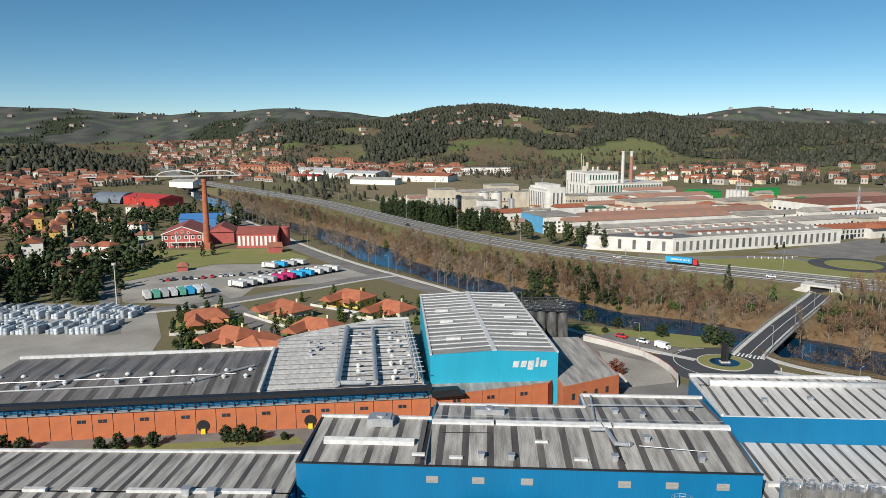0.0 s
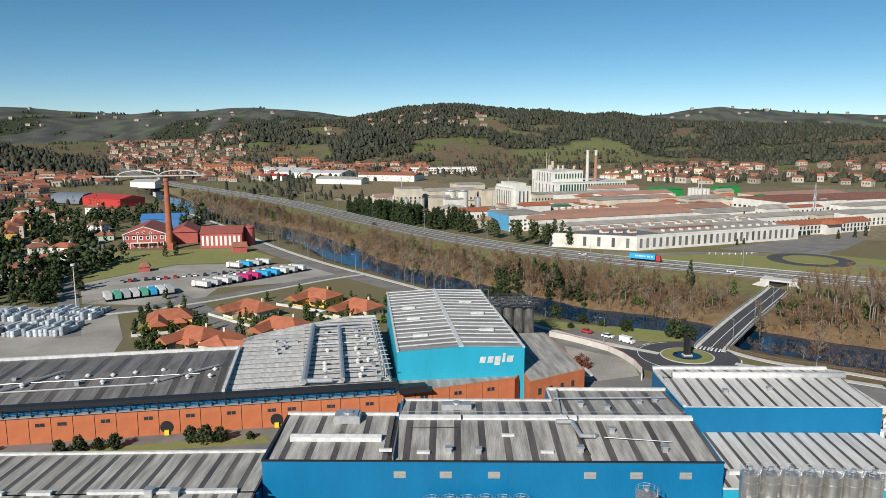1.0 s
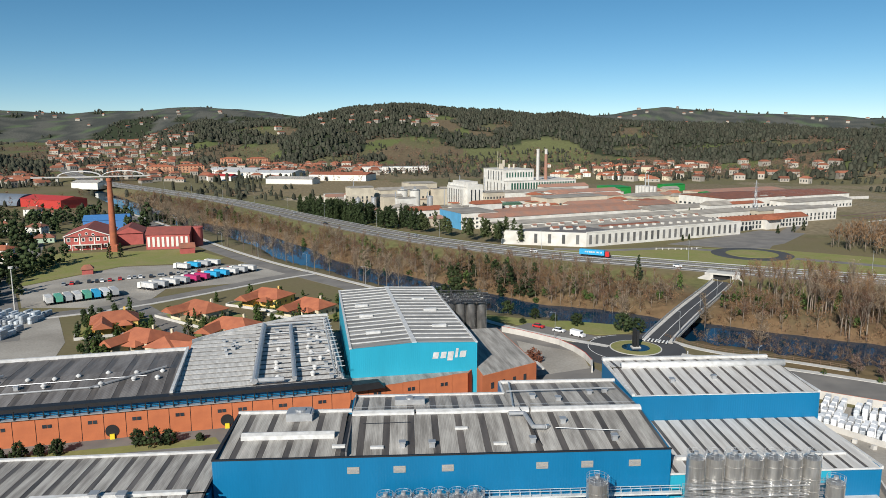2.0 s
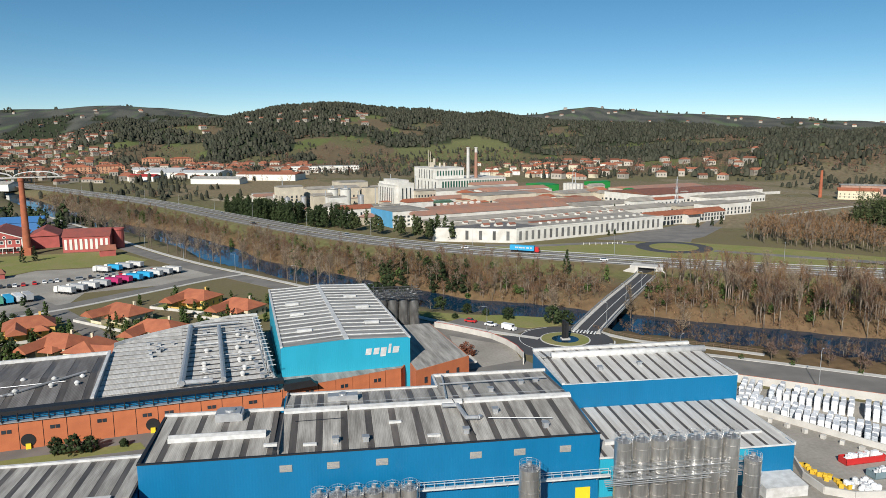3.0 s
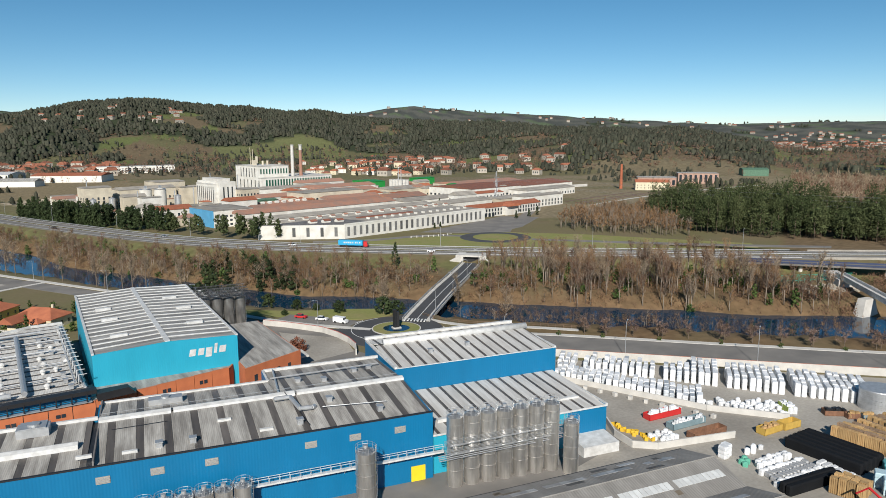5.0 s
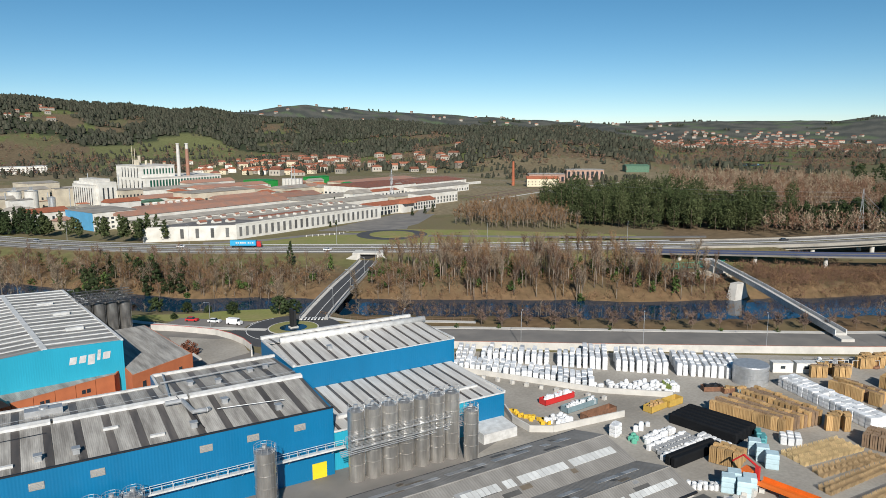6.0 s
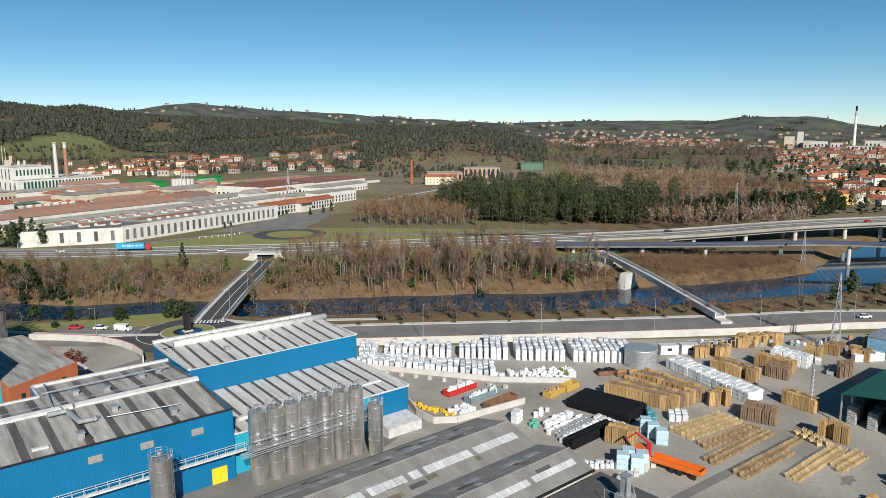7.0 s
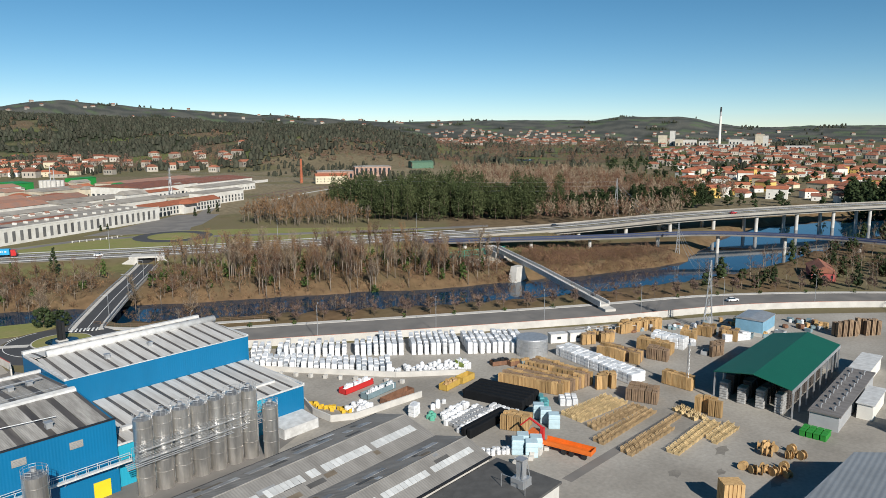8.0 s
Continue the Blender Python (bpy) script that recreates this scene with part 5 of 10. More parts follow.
pallets = shared("pallet_block", board_shape(1.27, 1.1, 3.4), WOOD, "strapped block of pale timber pallets on the concrete yard", "pallet block", "pallet blocks")
WOOD_OLD = mat("grey_old_pallets", (0.30, 0.205, 0.125), 0.9, 0.3, 0.8, second=(0.20, 0.135, 0.09), per_thing=0.2)
old_pallets = shared("pallet_block", board_shape(1.22, 1.05, 3.2, 3, 0.4, 0.12), WOOD_OLD, "strapped block of weathered brown pallets on the yard", "pallet block", "pallet blocks")


white_stack = shared("sack_pallet", layered(1.6, 1.8, 3.0, 3), WRAP, "stack of white wrapped sacks on the yard", "sack stack", "white sack stacks")


def block(place, x, y, nx, ny, deg, dx=1.4, dy=1.3, hmin=0.85, hmax=1.1, skip=0.04):
    a = radians(deg)
    for i in range(nx):
        for j in range(ny):
            if ry.random() > skip:
                u, w = i * dx, j * dy
                place(x + u * math.cos(a) - w * math.sin(a), y + u * math.sin(a) + w * math.cos(a), 0.02, deg + ry.uniform(-2, 2), ry.uniform(hmin, hmax))


def fill(places, quad, dx=1.36, dy=1.25, hmin=0.8, hmax=1.05, skip=0.05, rows=1):
    """Rows of stacks over a four-cornered patch of the yard; the kind changes from row to row."""
    a, b, c, d = (np.array(q, float) for q in quad)
    n, m = max(1, int(np.linalg.norm(b - a) / dx)), max(1, int(np.linalg.norm(d - a) / dy))
    deg = math.degrees(math.atan2(*(b - a)[::-1]))
    for j in range(m):
        tall = ry.uniform(hmin, hmax)
        for i in range(n):
            if ry.random() < skip:
                continue
            u, w = (i + 0.5) / n, (j + 0.5) / m
            p = (a * (1 - u) + b * u) * (1 - w) + (d * (1 - u) + c * u) * w
            places[(j // rows) % len(places)](p[0] + ry.uniform(-0.06, 0.06), p[1] + ry.uniform(-0.06, 0.06), 0.02, deg + ry.uniform(-2, 2), tall * ry.uniform(0.94, 1.05))


new_old = (pallets, old_pallets, pallets, old_pallets, old_pallets)
fill(new_old, ((133.2, 95.5), (137, 79.5), (148.5, 77.5), (150.5, 95)), 1.3, 1.55, 0.8, 1.1, 0.04)
fill((white_stack,), ((162.3, 97), (154, 70), (159.6, 69.3), (168, 96.3)), 1.6, 1.8, 0.85, 1.0, 0.03)
fill((pallets,), ((145.5, 75.4), (149.6, 72.2), (153, 74.5), (151, 76.8)), 1.3, 1.2, 0.85, 1.1)
fill((old_pallets,), ((144.2, 67.2), (146, 60), (151.5, 62), (150, 68.4)), 1.3, 1.2, 0.85, 0.95, 0.0)
fill((pallets,), ((160.3, 65.3), (159.3, 57.5), (163, 58.4), (164, 66)), 1.3, 1.25, 0.75, 0.95)
fill((pallets, old_pallets), ((168.8, 88), (168.9, 75.6), (174, 76.6), (174.6, 89)), 1.3, 1.3, 0.8, 1.0)
fill((old_pallets,), ((175.5, 76.7), (175.9, 70.6), (180.4, 72), (180.2, 77.8)), 1.3, 1.3, 0.9, 1.05)
fill((pallets,), ((182, 82.6), (182, 72.4), (185.6, 73), (187, 83.4)), 1.3, 1.3, 0.8, 1.0)
fill((white_stack,), ((188.5, 81.4), (189.4, 71.8), (194, 72.4), (195.6, 83)), 1.6, 1.8, 0.9, 1.05, 0.0)
fill((pallets,), ((197, 76.3), (197.8, 72), (202.6, 73), (202, 77.7)), 1.3, 1.3, 0.85, 1.0)
fill((pallets, old_pallets), ((174.4, 96), (183, 90.3), (187, 92), (179, 98.4)), 1.3, 1.4, 0.8, 1.0, 0.15)
fill((pallets,), ((190.6, 93.4), (206, 86), (209.5, 87.6), (199, 95.6)), 1.35, 1.4, 0.75, 1.05, 0.25)
fill((pallets, old_pallets), ((206, 75), (206.4, 63), (212, 64), (211, 74.5)), 1.4, 1.4, 0.6, 1.0, 0.35)
fill((old_pallets,), ((187.4, 63.7), (192, 61.9), (197, 63.6), (194.6, 66.4)), 1.3, 1.3, 0.85, 1.0, 0.1)
fill((pallets,), ((112.4, 79.6), (114.6, 74.0), (119.5, 76.0), (118.2, 80.4)), 1.35, 1.4, 0.7, 1.0, 0.12)
block(old_pallets, 232, 42, 8, 2, -40, 1.9, 1.7, 1.3, 1.6)
block(white_stack, 206, 66, 6, 1, -35, skip=0.3, hmin=0.6, hmax=0.9)
big = shared("large_crate", board_shape(3.4, 2.8, 4.6, 5, 0.3, 0.14), WOOD, "large new timber crate standing on the yard", "crate")
big(112.6, 32.4, 0.02, -48)

fill((pallets,), ((147.4, 52.4), (147.7, 46.4), (150.6, 46.6), (150.3, 52.6)), 1.3, 1.3, 1.0, 1.25, 0.1)
# rows of timber cradles
CRADLE = Shape()
for k in range(-1, 2):
    CRADLE.add([(-0.55, k * 0.42 - 0.1, 0), (0.55, k * 0.42 - 0.1, 0), (0.7, k * 0.42 - 0.1, 0.95), (0.35, k * 0.42 - 0.1, 0.55), (-0.35, k * 0.42 - 0.1, 0.55), (-0.7, k * 0.42 - 0.1, 0.95),
                (-0.55, k * 0.42 + 0.1, 0), (0.55, k * 0.42 + 0.1, 0), (0.7, k * 0.42 + 0.1, 0.95), (0.35, k * 0.42 + 0.1, 0.55), (-0.35, k * 0.42 + 0.1, 0.55), (-0.7, k * 0.42 + 0.1, 0.95)],
               [(0, 1, 2, 3, 4, 5), (11, 10, 9, 8, 7, 6), (0, 6, 7, 1), (1, 7, 8, 2), (2, 8, 9, 3), (3, 9, 10, 4), (4, 10, 11, 5), (5, 11, 6, 0)])
CRADLE.box(-0.5, -0.3, -0.55, 0.55, 0.1, 0.25).box(0.3, 0.5, -0.55, 0.55, 0.1, 0.25)
NEWWOOD = mat("new_timber", (0.62, 0.46, 0.24), 0.8, 0.25, 0.9, per_thing=0.15)
cradle = shared("timber_cradle", CRADLE, NEWWOOD, "sawn timber reel cradle in a long row", "cradle", "rows of timber cradles")
cradle_old = shared("timber_cradle", CRADLE, mat("greyed_timber", (0.43, 0.30, 0.16), 0.85, 0.25, 0.9, per_thing=0.2), "weathered timber reel cradle in a long row", "cradle", "rows of timber cradles")


def cradle_row(place, a, b, gap=1.5):
    n = int(math.dist(a, b) / gap)
    deg = math.degrees(math.atan2(b[1] - a[1], b[0] - a[0])) - 90
    for k in range(n):
        place(a[0] + (b[0] - a[0]) * k / n, a[1] + (b[1] - a[1]) * k / n, 0.02, deg + ry.uniform(-3, 3), ry.uniform(0.9, 1.1))


for k in range(4):
    cradle_row(cradle, (128 - 0.3 * k, 73.2 - 1.5 * k), (144.4 - 0.2 * k, 70.8 - 1.55 * k))
for k in range(2):
    cradle_row(cradle_old, (126.2 - 0.6 * k, 65.7 - 1.5 * k), (143.4, 63.4 - 1.5 * k))
    cradle_row(cradle_old, (120.7 - 0.3 * k, 61.3 - 1.4 * k), (143, 60.2 - 1.2 * k))
    cradle_row(cradle, (125.7, 48.2 - 1.4 * k), (145.8, 47.6 - 1.5 * k))
    cradle_row(cradle, (146 + 1.8 * k, 55.8 - 0.5 * k), (143 + 1.8 * k, 49.0 - 0.8 * k))
    cradle_row(cradle, (136.5 - 1.2 * k, 44.6 - 1.5 * k), (147 - 1.0 * k, 43.6 - 1.4 * k))
cradle_row(cradle_old, (120, 55), (144, 53.8))
cradle_row(cradle_old, (119.5, 53.4), (137, 52.3))

# long black-sheeted stacks
for k in range(5):
    solo("sheeted_load", rounded_box(15.5, 1.7, 2.2, 0.3), TARP, "long stack under black sheeting", "stack", pose(130.4 - 1.75 * k, 90.2 - 0.3 * k, 0.02, 0, 0, -80), "black sheeted stacks")
for k in range(2):
    solo("sheeted_load", rounded_box(14.0, 1.25, 1.9, 0.25), TARP, "long low stack under black sheeting", "stack", pose(112, 83.2 - 1.35 * k, 0.02, 0, 0, 1.5), "black sheeted stacks")
# wrapped pipe bundles in frames, white and grey
bag = shared("big_bag", rounded_box(1.0, 1.0, 1.05, 0.2), WRAP, "bulging white big bag", "bag", "white bags in the yard")
roll = shared("wrapped_roll", layered(2.35, 1.05, 1.2, 1, 0.12), WRAP, "long white film-wrapped roll on the yard", "roll", "wrapped rolls")
dark_roll = shared("wrapped_roll", layered(1.7, 0.85, 1.0, 1, 0.25), mat("grey_wrap", (0.17, 0.18, 0.19), 0.4, 0.4, 0.8, second=(0.5, 0.5, 0.5), bump=0.4), "long grey film-wrapped roll on the yard", "roll", "wrapped rolls")


def file_of(place, a, b, gap, deg, lo=0.9, hi=1.2, shake=0.12):
    """One file of loads from a to b."""
    n = int(math.dist(a, b) / gap)
    for k in range(n):
        u = (k + 0.5) / n
        place(a[0] + (b[0] - a[0]) * u + ry.uniform(-shake, shake), a[1] + (b[1] - a[1]) * u + ry.uniform(-shake, shake), 0.02, deg + ry.uniform(-6, 6), ry.uniform(lo, hi))


file_of(bag, (108.8, 92.4), (118.5, 93.4), 1.15, 5, 1.0, 1.5)
file_of(bag, (108.2, 91.2), (118.2, 92.2), 1.15, 5, 0.9, 1.4)
file_of(bag, (106.4, 89.2), (119.0, 90.0), 1.1, 5, 0.8, 1.3)
file_of(dark_roll, (107.0, 88.0), (118.8, 88.8), 0.95, 92, 0.8, 1.1)
file_of(dark_roll, (106.8, 86.4), (118.8, 87.1), 0.95, 92, 0.8, 1.1)
file_of(bag, (105.4, 84.9), (118.8, 85.8), 1.1, 3, 0.9, 1.35)
file_of(roll, (120.6, 87.8), (120.6, 80.6), 1.2, 4, 0.8, 1.1)
file_of(bag, (110, 96.2), (116, 98.2), 1.4, 30, 0.8, 2.0, 0.9)
for x, y in ((106.0, 97.8), (107.2, 98.4)):
    white_stack(x, y, 0.02, 8, 0.85)
GREENBAG = mat("green_sheeting", (0.12, 0.42, 0.30), 0.5, 0.2, 0.7)
green_bag = shared("green_sack", rounded_box(1.1, 1.1, 1.0, 0.25), GREENBAG, "pale green sheeted sack", "sack")
for x, y in ((107.3, 94.4), (108.4, 94.0), (107.0, 93.2), (108.9, 95.2)):
    green_bag(x, y, 0.02, ry.uniform(0, 50), 1.0)
blue_load = shared("wrapped_pallet", layered(2.4, 2.3, 3.0, 3, 0.08, 0.05), BLUEWRAP, "tall pallet load wrapped in pale blue film", "load", "pale blue wrapped loads")
for x, y in ((106.2, 70.4), (107.0, 67.8), (108.6, 70.9), (109.3, 68.3), (121, 71.6), (122.2, 74.4), (123.4, 77)):
    blue_load(x, y, 0.02, -52, 1.0)
white_load = shared("wrapped_pallet", rounded_box(1.2, 1.2, 1.6, 0.1), WRAP, "white film-wrapped pallet load", "load", "white loads")
block(white_load, 132.5, 76.5, 3, 3, -52)
teal_load = shared("teal_load", rounded_box(2.2, 1.1, 1.3, 0.12), mat("teal_wrap", (0.10, 0.34, 0.36), 0.45, 0.2, 0.7), "low load wrapped in teal film", "load", "teal loads")
file_of(teal_load, (128.8, 79.6), (132.4, 82.2), 1.2, 40)
file_of(teal_load, (127.4, 78.0), (131.0, 80.0), 1.2, 40)


def lorry(m, cab_mat, body_mat, label, trailer=12.0, group="", height=2.7):
    ob = thing("lorry", m, label, "lorry", group)
    part("trailer", Shape().box(-trailer, 0, -1.25, 1.25, 1.1, 1.1 + height), body_mat, ob, "boxed trailer")
    part("chassis", Shape().box(-trailer + 0.5, 3.2, -0.45, 0.45, 0.7, 1.05), DARKSTEEL, ob)
    cab = part("cab", Shape().add([(0.5, -1.2, 0.6), (2.7, -1.2, 0.6), (2.7, -1.2, 1.7), (2.4, -1.2, 3.1), (0.5, -1.2, 3.3), (0.5, 1.2, 0.6), (2.7, 1.2, 0.6), (2.7, 1.2, 1.7), (2.4, 1.2, 3.1), (0.5, 1.2, 3.3)],
                                  [(0, 1, 2, 3, 4), (9, 8, 7, 6, 5), (0, 5, 6, 1), (1, 6, 7, 2), (2, 7, 8, 3), (3, 8, 9, 4), (4, 9, 5, 0)]), cab_mat, ob)
    part("windscreen", Shape().add([(2.72, -1.05, 1.75), (2.72, 1.05, 1.75), (2.46, 1.05, 2.95), (2.46, -1.05, 2.95)], [(0, 1, 2, 3)]), GLASS, cab)
    for x in (1.6, -trailer + 1.2, -trailer + 2.5, -trailer + 3.8, -1.4):
        for y in (-1.0, 1.0):
            part("wheel", Shape().rod((x, y - 0.15, 0.5), (x, y + 0.15, 0.5), 0.5, 12), DARKSTEEL, ob)
    return ob


RED = mat("red_lorry_paint", (0.55, 0.03, 0.03), 0.4, 0.1)
MAGENTA = mat("magenta_sheet", (0.45, 0.03, 0.14), 0.5, 0.1)
ORANGE = mat("orange_paint", (0.75, 0.16, 0.02), 0.45, 0.12)
TRUCKBLUE = mat("blue_lorry_sheet", (0.03, 0.35, 0.62), 0.5, 0.1)
GREY = mat("grey_paint", (0.40, 0.41, 0.42), 0.5, 0.1)
crane_lorry = thing("crane_lorry", (111.8, 66.8, 0, 0, 0, -82), "orange flatbed lorry with a red loading crane", "lorry")
part("flatbed", Shape().box(-1, 9, -1.25, 1.25, 1.1, 1.35).box(-1, 9, -1.3, -1.2, 1.35, 2.0).box(-1, 9, 1.2, 1.3, 1.35, 2.0).box(8.9, 9, -1.2, 1.2, 1.35, 2.0), ORANGE, crane_lorry)
part("cab", Shape().box(-4.2, -2.2, -1.2, 1.2, 0.7, 3.0).box(-4.3, -4.2, -1.1, 1.1, 0.7, 1.8), ORANGE, crane_lorry)
part("windscreen", Shape().box(-4.26, -4.2, -1.05, 1.05, 1.9, 2.8), GLASS, crane_lorry)
crane = part("crane", Shape().box(-1.9, -1.2, -0.35, 0.35, 1.2, 4.0), RED, crane_lorry, "red loading crane")
part("boom", Shape().rod((-1.5, 0, 3.9), (-4.6, 0.6, 5.0), 0.22, 6).rod((-4.6, 0.6, 5.0), (-6.5, 0.4, 3.2), 0.16, 6), RED, crane)
for x in (-3.3, 3.5, 5.0, 7.6):
    for y in (-1.05, 1.05):
        part("wheel", Shape().rod((x, y - 0.15, 0.5), (x, y + 0.15, 0.5), 0.5, 12), DARKSTEEL, crane_lorry)


def skip(x, y, deg, material, label, fill=None, size=(6.0, 2.3, 1.5)):
    ob = thing("skip", (x, y, 0.02, 0, 0, deg), label, "skip", "scrap skips")
    L, w, h = size
    part("tub", Shape().box(-L / 2, L / 2, -w / 2, -w / 2 + 0.1, 0, h).box(-L / 2, L / 2, w / 2 - 0.1, w / 2, 0, h).box(-L / 2, -L / 2 + 0.1, -w / 2, w / 2, 0, h).box(L / 2 - 0.1, L / 2, -w / 2, w / 2, 0, h).box(-L / 2, L / 2, -w / 2, w / 2, 0, 0.12), material, ob)
    if fill:
        s = Shape()
        for k in range(26):
            s.turned(ry.uniform(-L / 2 + 0.5, L / 2 - 0.5), ry.uniform(-w / 2 + 0.4, w / 2 - 0.4), 0.3, h + ry.uniform(-0.2, 0.5), 0.8, 0.6, ry.uniform(0, 90))
        tagged(part("scrap", s, fill, ob, "loose heaped scrap"), kind="stuff")


RUST = mat("rusty_steel", (0.24, 0.12, 0.07), 0.8, 0.4, 1.0)
BLUEGREY = mat("blue_grey_paint", (0.20, 0.28, 0.31), 0.6, 0.2, 1.0)
OCHRE = mat("ochre_skip_paint", (0.55, 0.36, 0.08), 0.6, 0.2, 1.0)
skip(109.2, 119.6, 3, RED, "red scrap skip full of white film", WRAP, (9.5, 2.3, 1.4))
skip(110.6, 113.4, 4, BLUEGREY, "blue-grey scrap skip full of film", WRAP, (10, 2.3, 1.4))
skip(111, 107.6, 3, RUST, "rusty brown scrap skip", None, (9.5, 2.3, 1.4))
skip(124.6, 103.2, 6, OCHRE, "ochre skip of scrap", WOOD)
skip(130.4, 103.2, 2, OCHRE, "ochre skip of scrap", None, (5, 2.3, 1.6))
skip(138.5, 110.5, 70, mat("lime_paint", (0.45, 0.55, 0.10), 0.6), "lime green skip of scrap", WRAP, (4.5, 2.2, 1.4))
skip(146, 104, -30, RUST, "dark rusty skip beside the tank", DARKSTEEL, (5, 2.2, 1.2))
scrap_y = shared("yellow_frame", Shape().box(-0.9, 0.9, -0.4, 0.4, 0, 0.35).box(-0.9, -0.75, -0.4, 0.4, 0.35, 0.9), mat("yellow_scrap", (0.72, 0.46, 0.04), 0.6), "yellow steel frame in the scrap bay", "frame", "yellow scrap frames")
for k in range(16):
    scrap_y(96.5 + k * 0.1 + ry.uniform(-1.0, 1.0), 119.5 - 0.6 * k + ry.uniform(-0.6, 0.6), 0.02, ry.uniform(0, 90))
for k in range(22):
    bag(98.5 + ry.uniform(0, 5), 110 + ry.uniform(-2, 2), 0.02, ry.uniform(0, 60), ry.uniform(0.5, 1.2))
for k in range(70):
    u = ry.uniform(0, 1)
    bag(124 + 12 * u + ry.uniform(-2, 5), 118 - 9 * u + ry.uniform(-2, 5), 0.02, ry.uniform(0, 60), ry.uniform(0.6, 1.6))

# open green-roofed timber hall
gh = thing("green_hall", (176.5, 43.5, 0, 0, 0, 0), "open storage hall with a dark green sheet roof", "hall")
GREENROOF = ribbed(mat("green_roof_sheet", (0.006, 0.10, 0.062), 0.5, 0.12, 0.2), 0.4, "x", 0.3)
P = [Vector(p) for p in ((-19.2, 8.6, 7.0), (-20.6, -8.6, 7.0), (22.0, -8.7, 7.0), (21.7, 7.7, 7.0), (-21.0, -0.6, 8.9), (21.8, -0.9, 8.9))]
for name, quad in (("roof_slope", (P[1], P[2], P[5], P[4])), ("roof_slope", (P[4], P[5], P[3], P[0]))):
    part(name, Shape().add(list(quad) + [q - Vector((0, 0, 0.15)) for q in quad], [(0, 1, 2, 3), (7, 6, 5, 4), (0, 4, 5, 1), (1, 5, 6, 2), (2, 6, 7, 3), (3, 7, 4, 0)]), GREENROOF, gh)
part("fascia", Shape().add([P[1], P[2], P[2] - Vector((0, 0, 0.8)), P[1] - Vector((0, 0, 0.8)), P[1] + Vector((0, -0.1, 0)), P[2] + Vector((0, -0.1, 0)), P[2] - Vector((0, 0.1, 0.8)), P[1] - Vector((0, 0.1, 0.8))],
                           [(0, 1, 2, 3), (7, 6, 5, 4), (0, 4, 5, 1), (1, 5, 6, 2), (2, 6, 7, 3), (3, 7, 4, 0)]), GALV, gh, "grey fascia")
for k in range(8):
    u = k / 7
    for a, b in ((P[1], P[2]), (P[0], P[3])):
        q = a.lerp(b, 0.03 + 0.94 * u)
        part("post", Shape().box(q.x - 0.15, q.x + 0.15, q.y - 0.15, q.y + 0.15, 0, 6.9), GALV, gh)
part("back_wall", Shape().box(21.3, 21.6, -8.2, 7.2, 0, 6.8), GALV, gh)
rack = shared("timber_pack", crate_shape(3.2, 2.0, 4.6, 8), mat("dark_timber_packs", (0.10, 0.085, 0.075), 0.8, 0.4, 1.0), "dark strapped timber packs under the green roof", "timber", "timber packs")
white_pack = shared("timber_pack", layered(2.6, 1.9, 4.2, 7, 0.1, 0.14), mat("dirty_pale_wrap", (0.42, 0.42, 0.41), 0.6, 0.5, 0.9, second=(0.18, 0.17, 0.16), bump=0.4), "pale wrapped timber pack at the open end of the green hall", "timber", "timber packs")
for k in range(8):
    for j in range(4):
        (rack if k > 0 else white_pack)(161 + 4.4 * k - 0.3 * j, 50.4 - 4.1 * j, 0.02, 0, ry.uniform(0.85, 1.05))
hut = thing("blue_hut", (222.3, 63, 0), "pale blue metal hut with a flat roof", "hut")
HUTBLUE = mat("pale_blue_sheet", (0.22, 0.42, 0.56), 0.5, 0.15)
part("wall", Shape().box(-5.8, 5.8, -4, 4, 0, 4.8), HUTBLUE, hut)
part("roof", Shape().run_x([(-4.2, 4.8), (4.2, 4.8), (4.2, 5.0), (0, 5.5), (-4.2, 5.0)], -6, 6), GALV, hut)
part("base_course", Shape().box(-5.9, 5.9, -4.1, 4.1, 0, 1.2), PALE, hut, "pale concrete base")
flat = thing("low_store", (156, 25.5, 0), "low flat-roofed grey store with roof vents", "store")
part("roof", Shape().box(0, 35.5, 0, 6.2, 3.3, 3.6), ROOF_DARK, flat)
part("wall", Shape().box(0.3, 35.2, 0.3, 5.9, 0, 3.3), GREY, flat)
for k in range(9):
    for y in (1.8, 4.4):
        part("roof_flue", Shape().rod((3 + 3.6 * k, y, 3.5), (3 + 3.6 * k, y, 4.3), 0.16, 8).rod((3 + 3.6 * k, y, 4.2), (3.9 + 3.6 * k, y, 4.25), 0.16, 8), GALV, flat)
for x, y, w, d in ((199.5, 29, 16, 4.8), (174, 23.2, 13.5, 3.6), (165, 14, 6, 6)):
    aw = thing("white_awning", (x, y, 0), "white-roofed awning beside the store", "awning", "white awnings")
    part("roof", Shape().box(-w / 2, w / 2, -d / 2, d / 2, 3.4, 3.6), CAP, aw)
    part("wall", Shape().box(-w / 2 + 0.3, w / 2 - 0.3, -d / 2 + 0.3, d / 2 - 0.3, 0, 3.4), WHITE, aw)
end = thing("corner_hall", (0, 0, 0), "grey ribbed metal hall at the yard's edge", "hall")
part("roof", Shape().prism([(104, 21.4), (131.6, 18.6), (150, -4), (150, -40), (90, -40)], 6.8, 7.1), ribbed(mat("grey_blue_roof", (0.24, 0.26, 0.28), 0.5, 0.2, 0.2), 0.9, "y", 0.6), end)
part("wall", Shape().prism([(104.4, 21), (131.4, 18.2), (149.5, -4), (149.5, -39.5), (90.4, -39.5)], 0, 6.8), GREY, end)
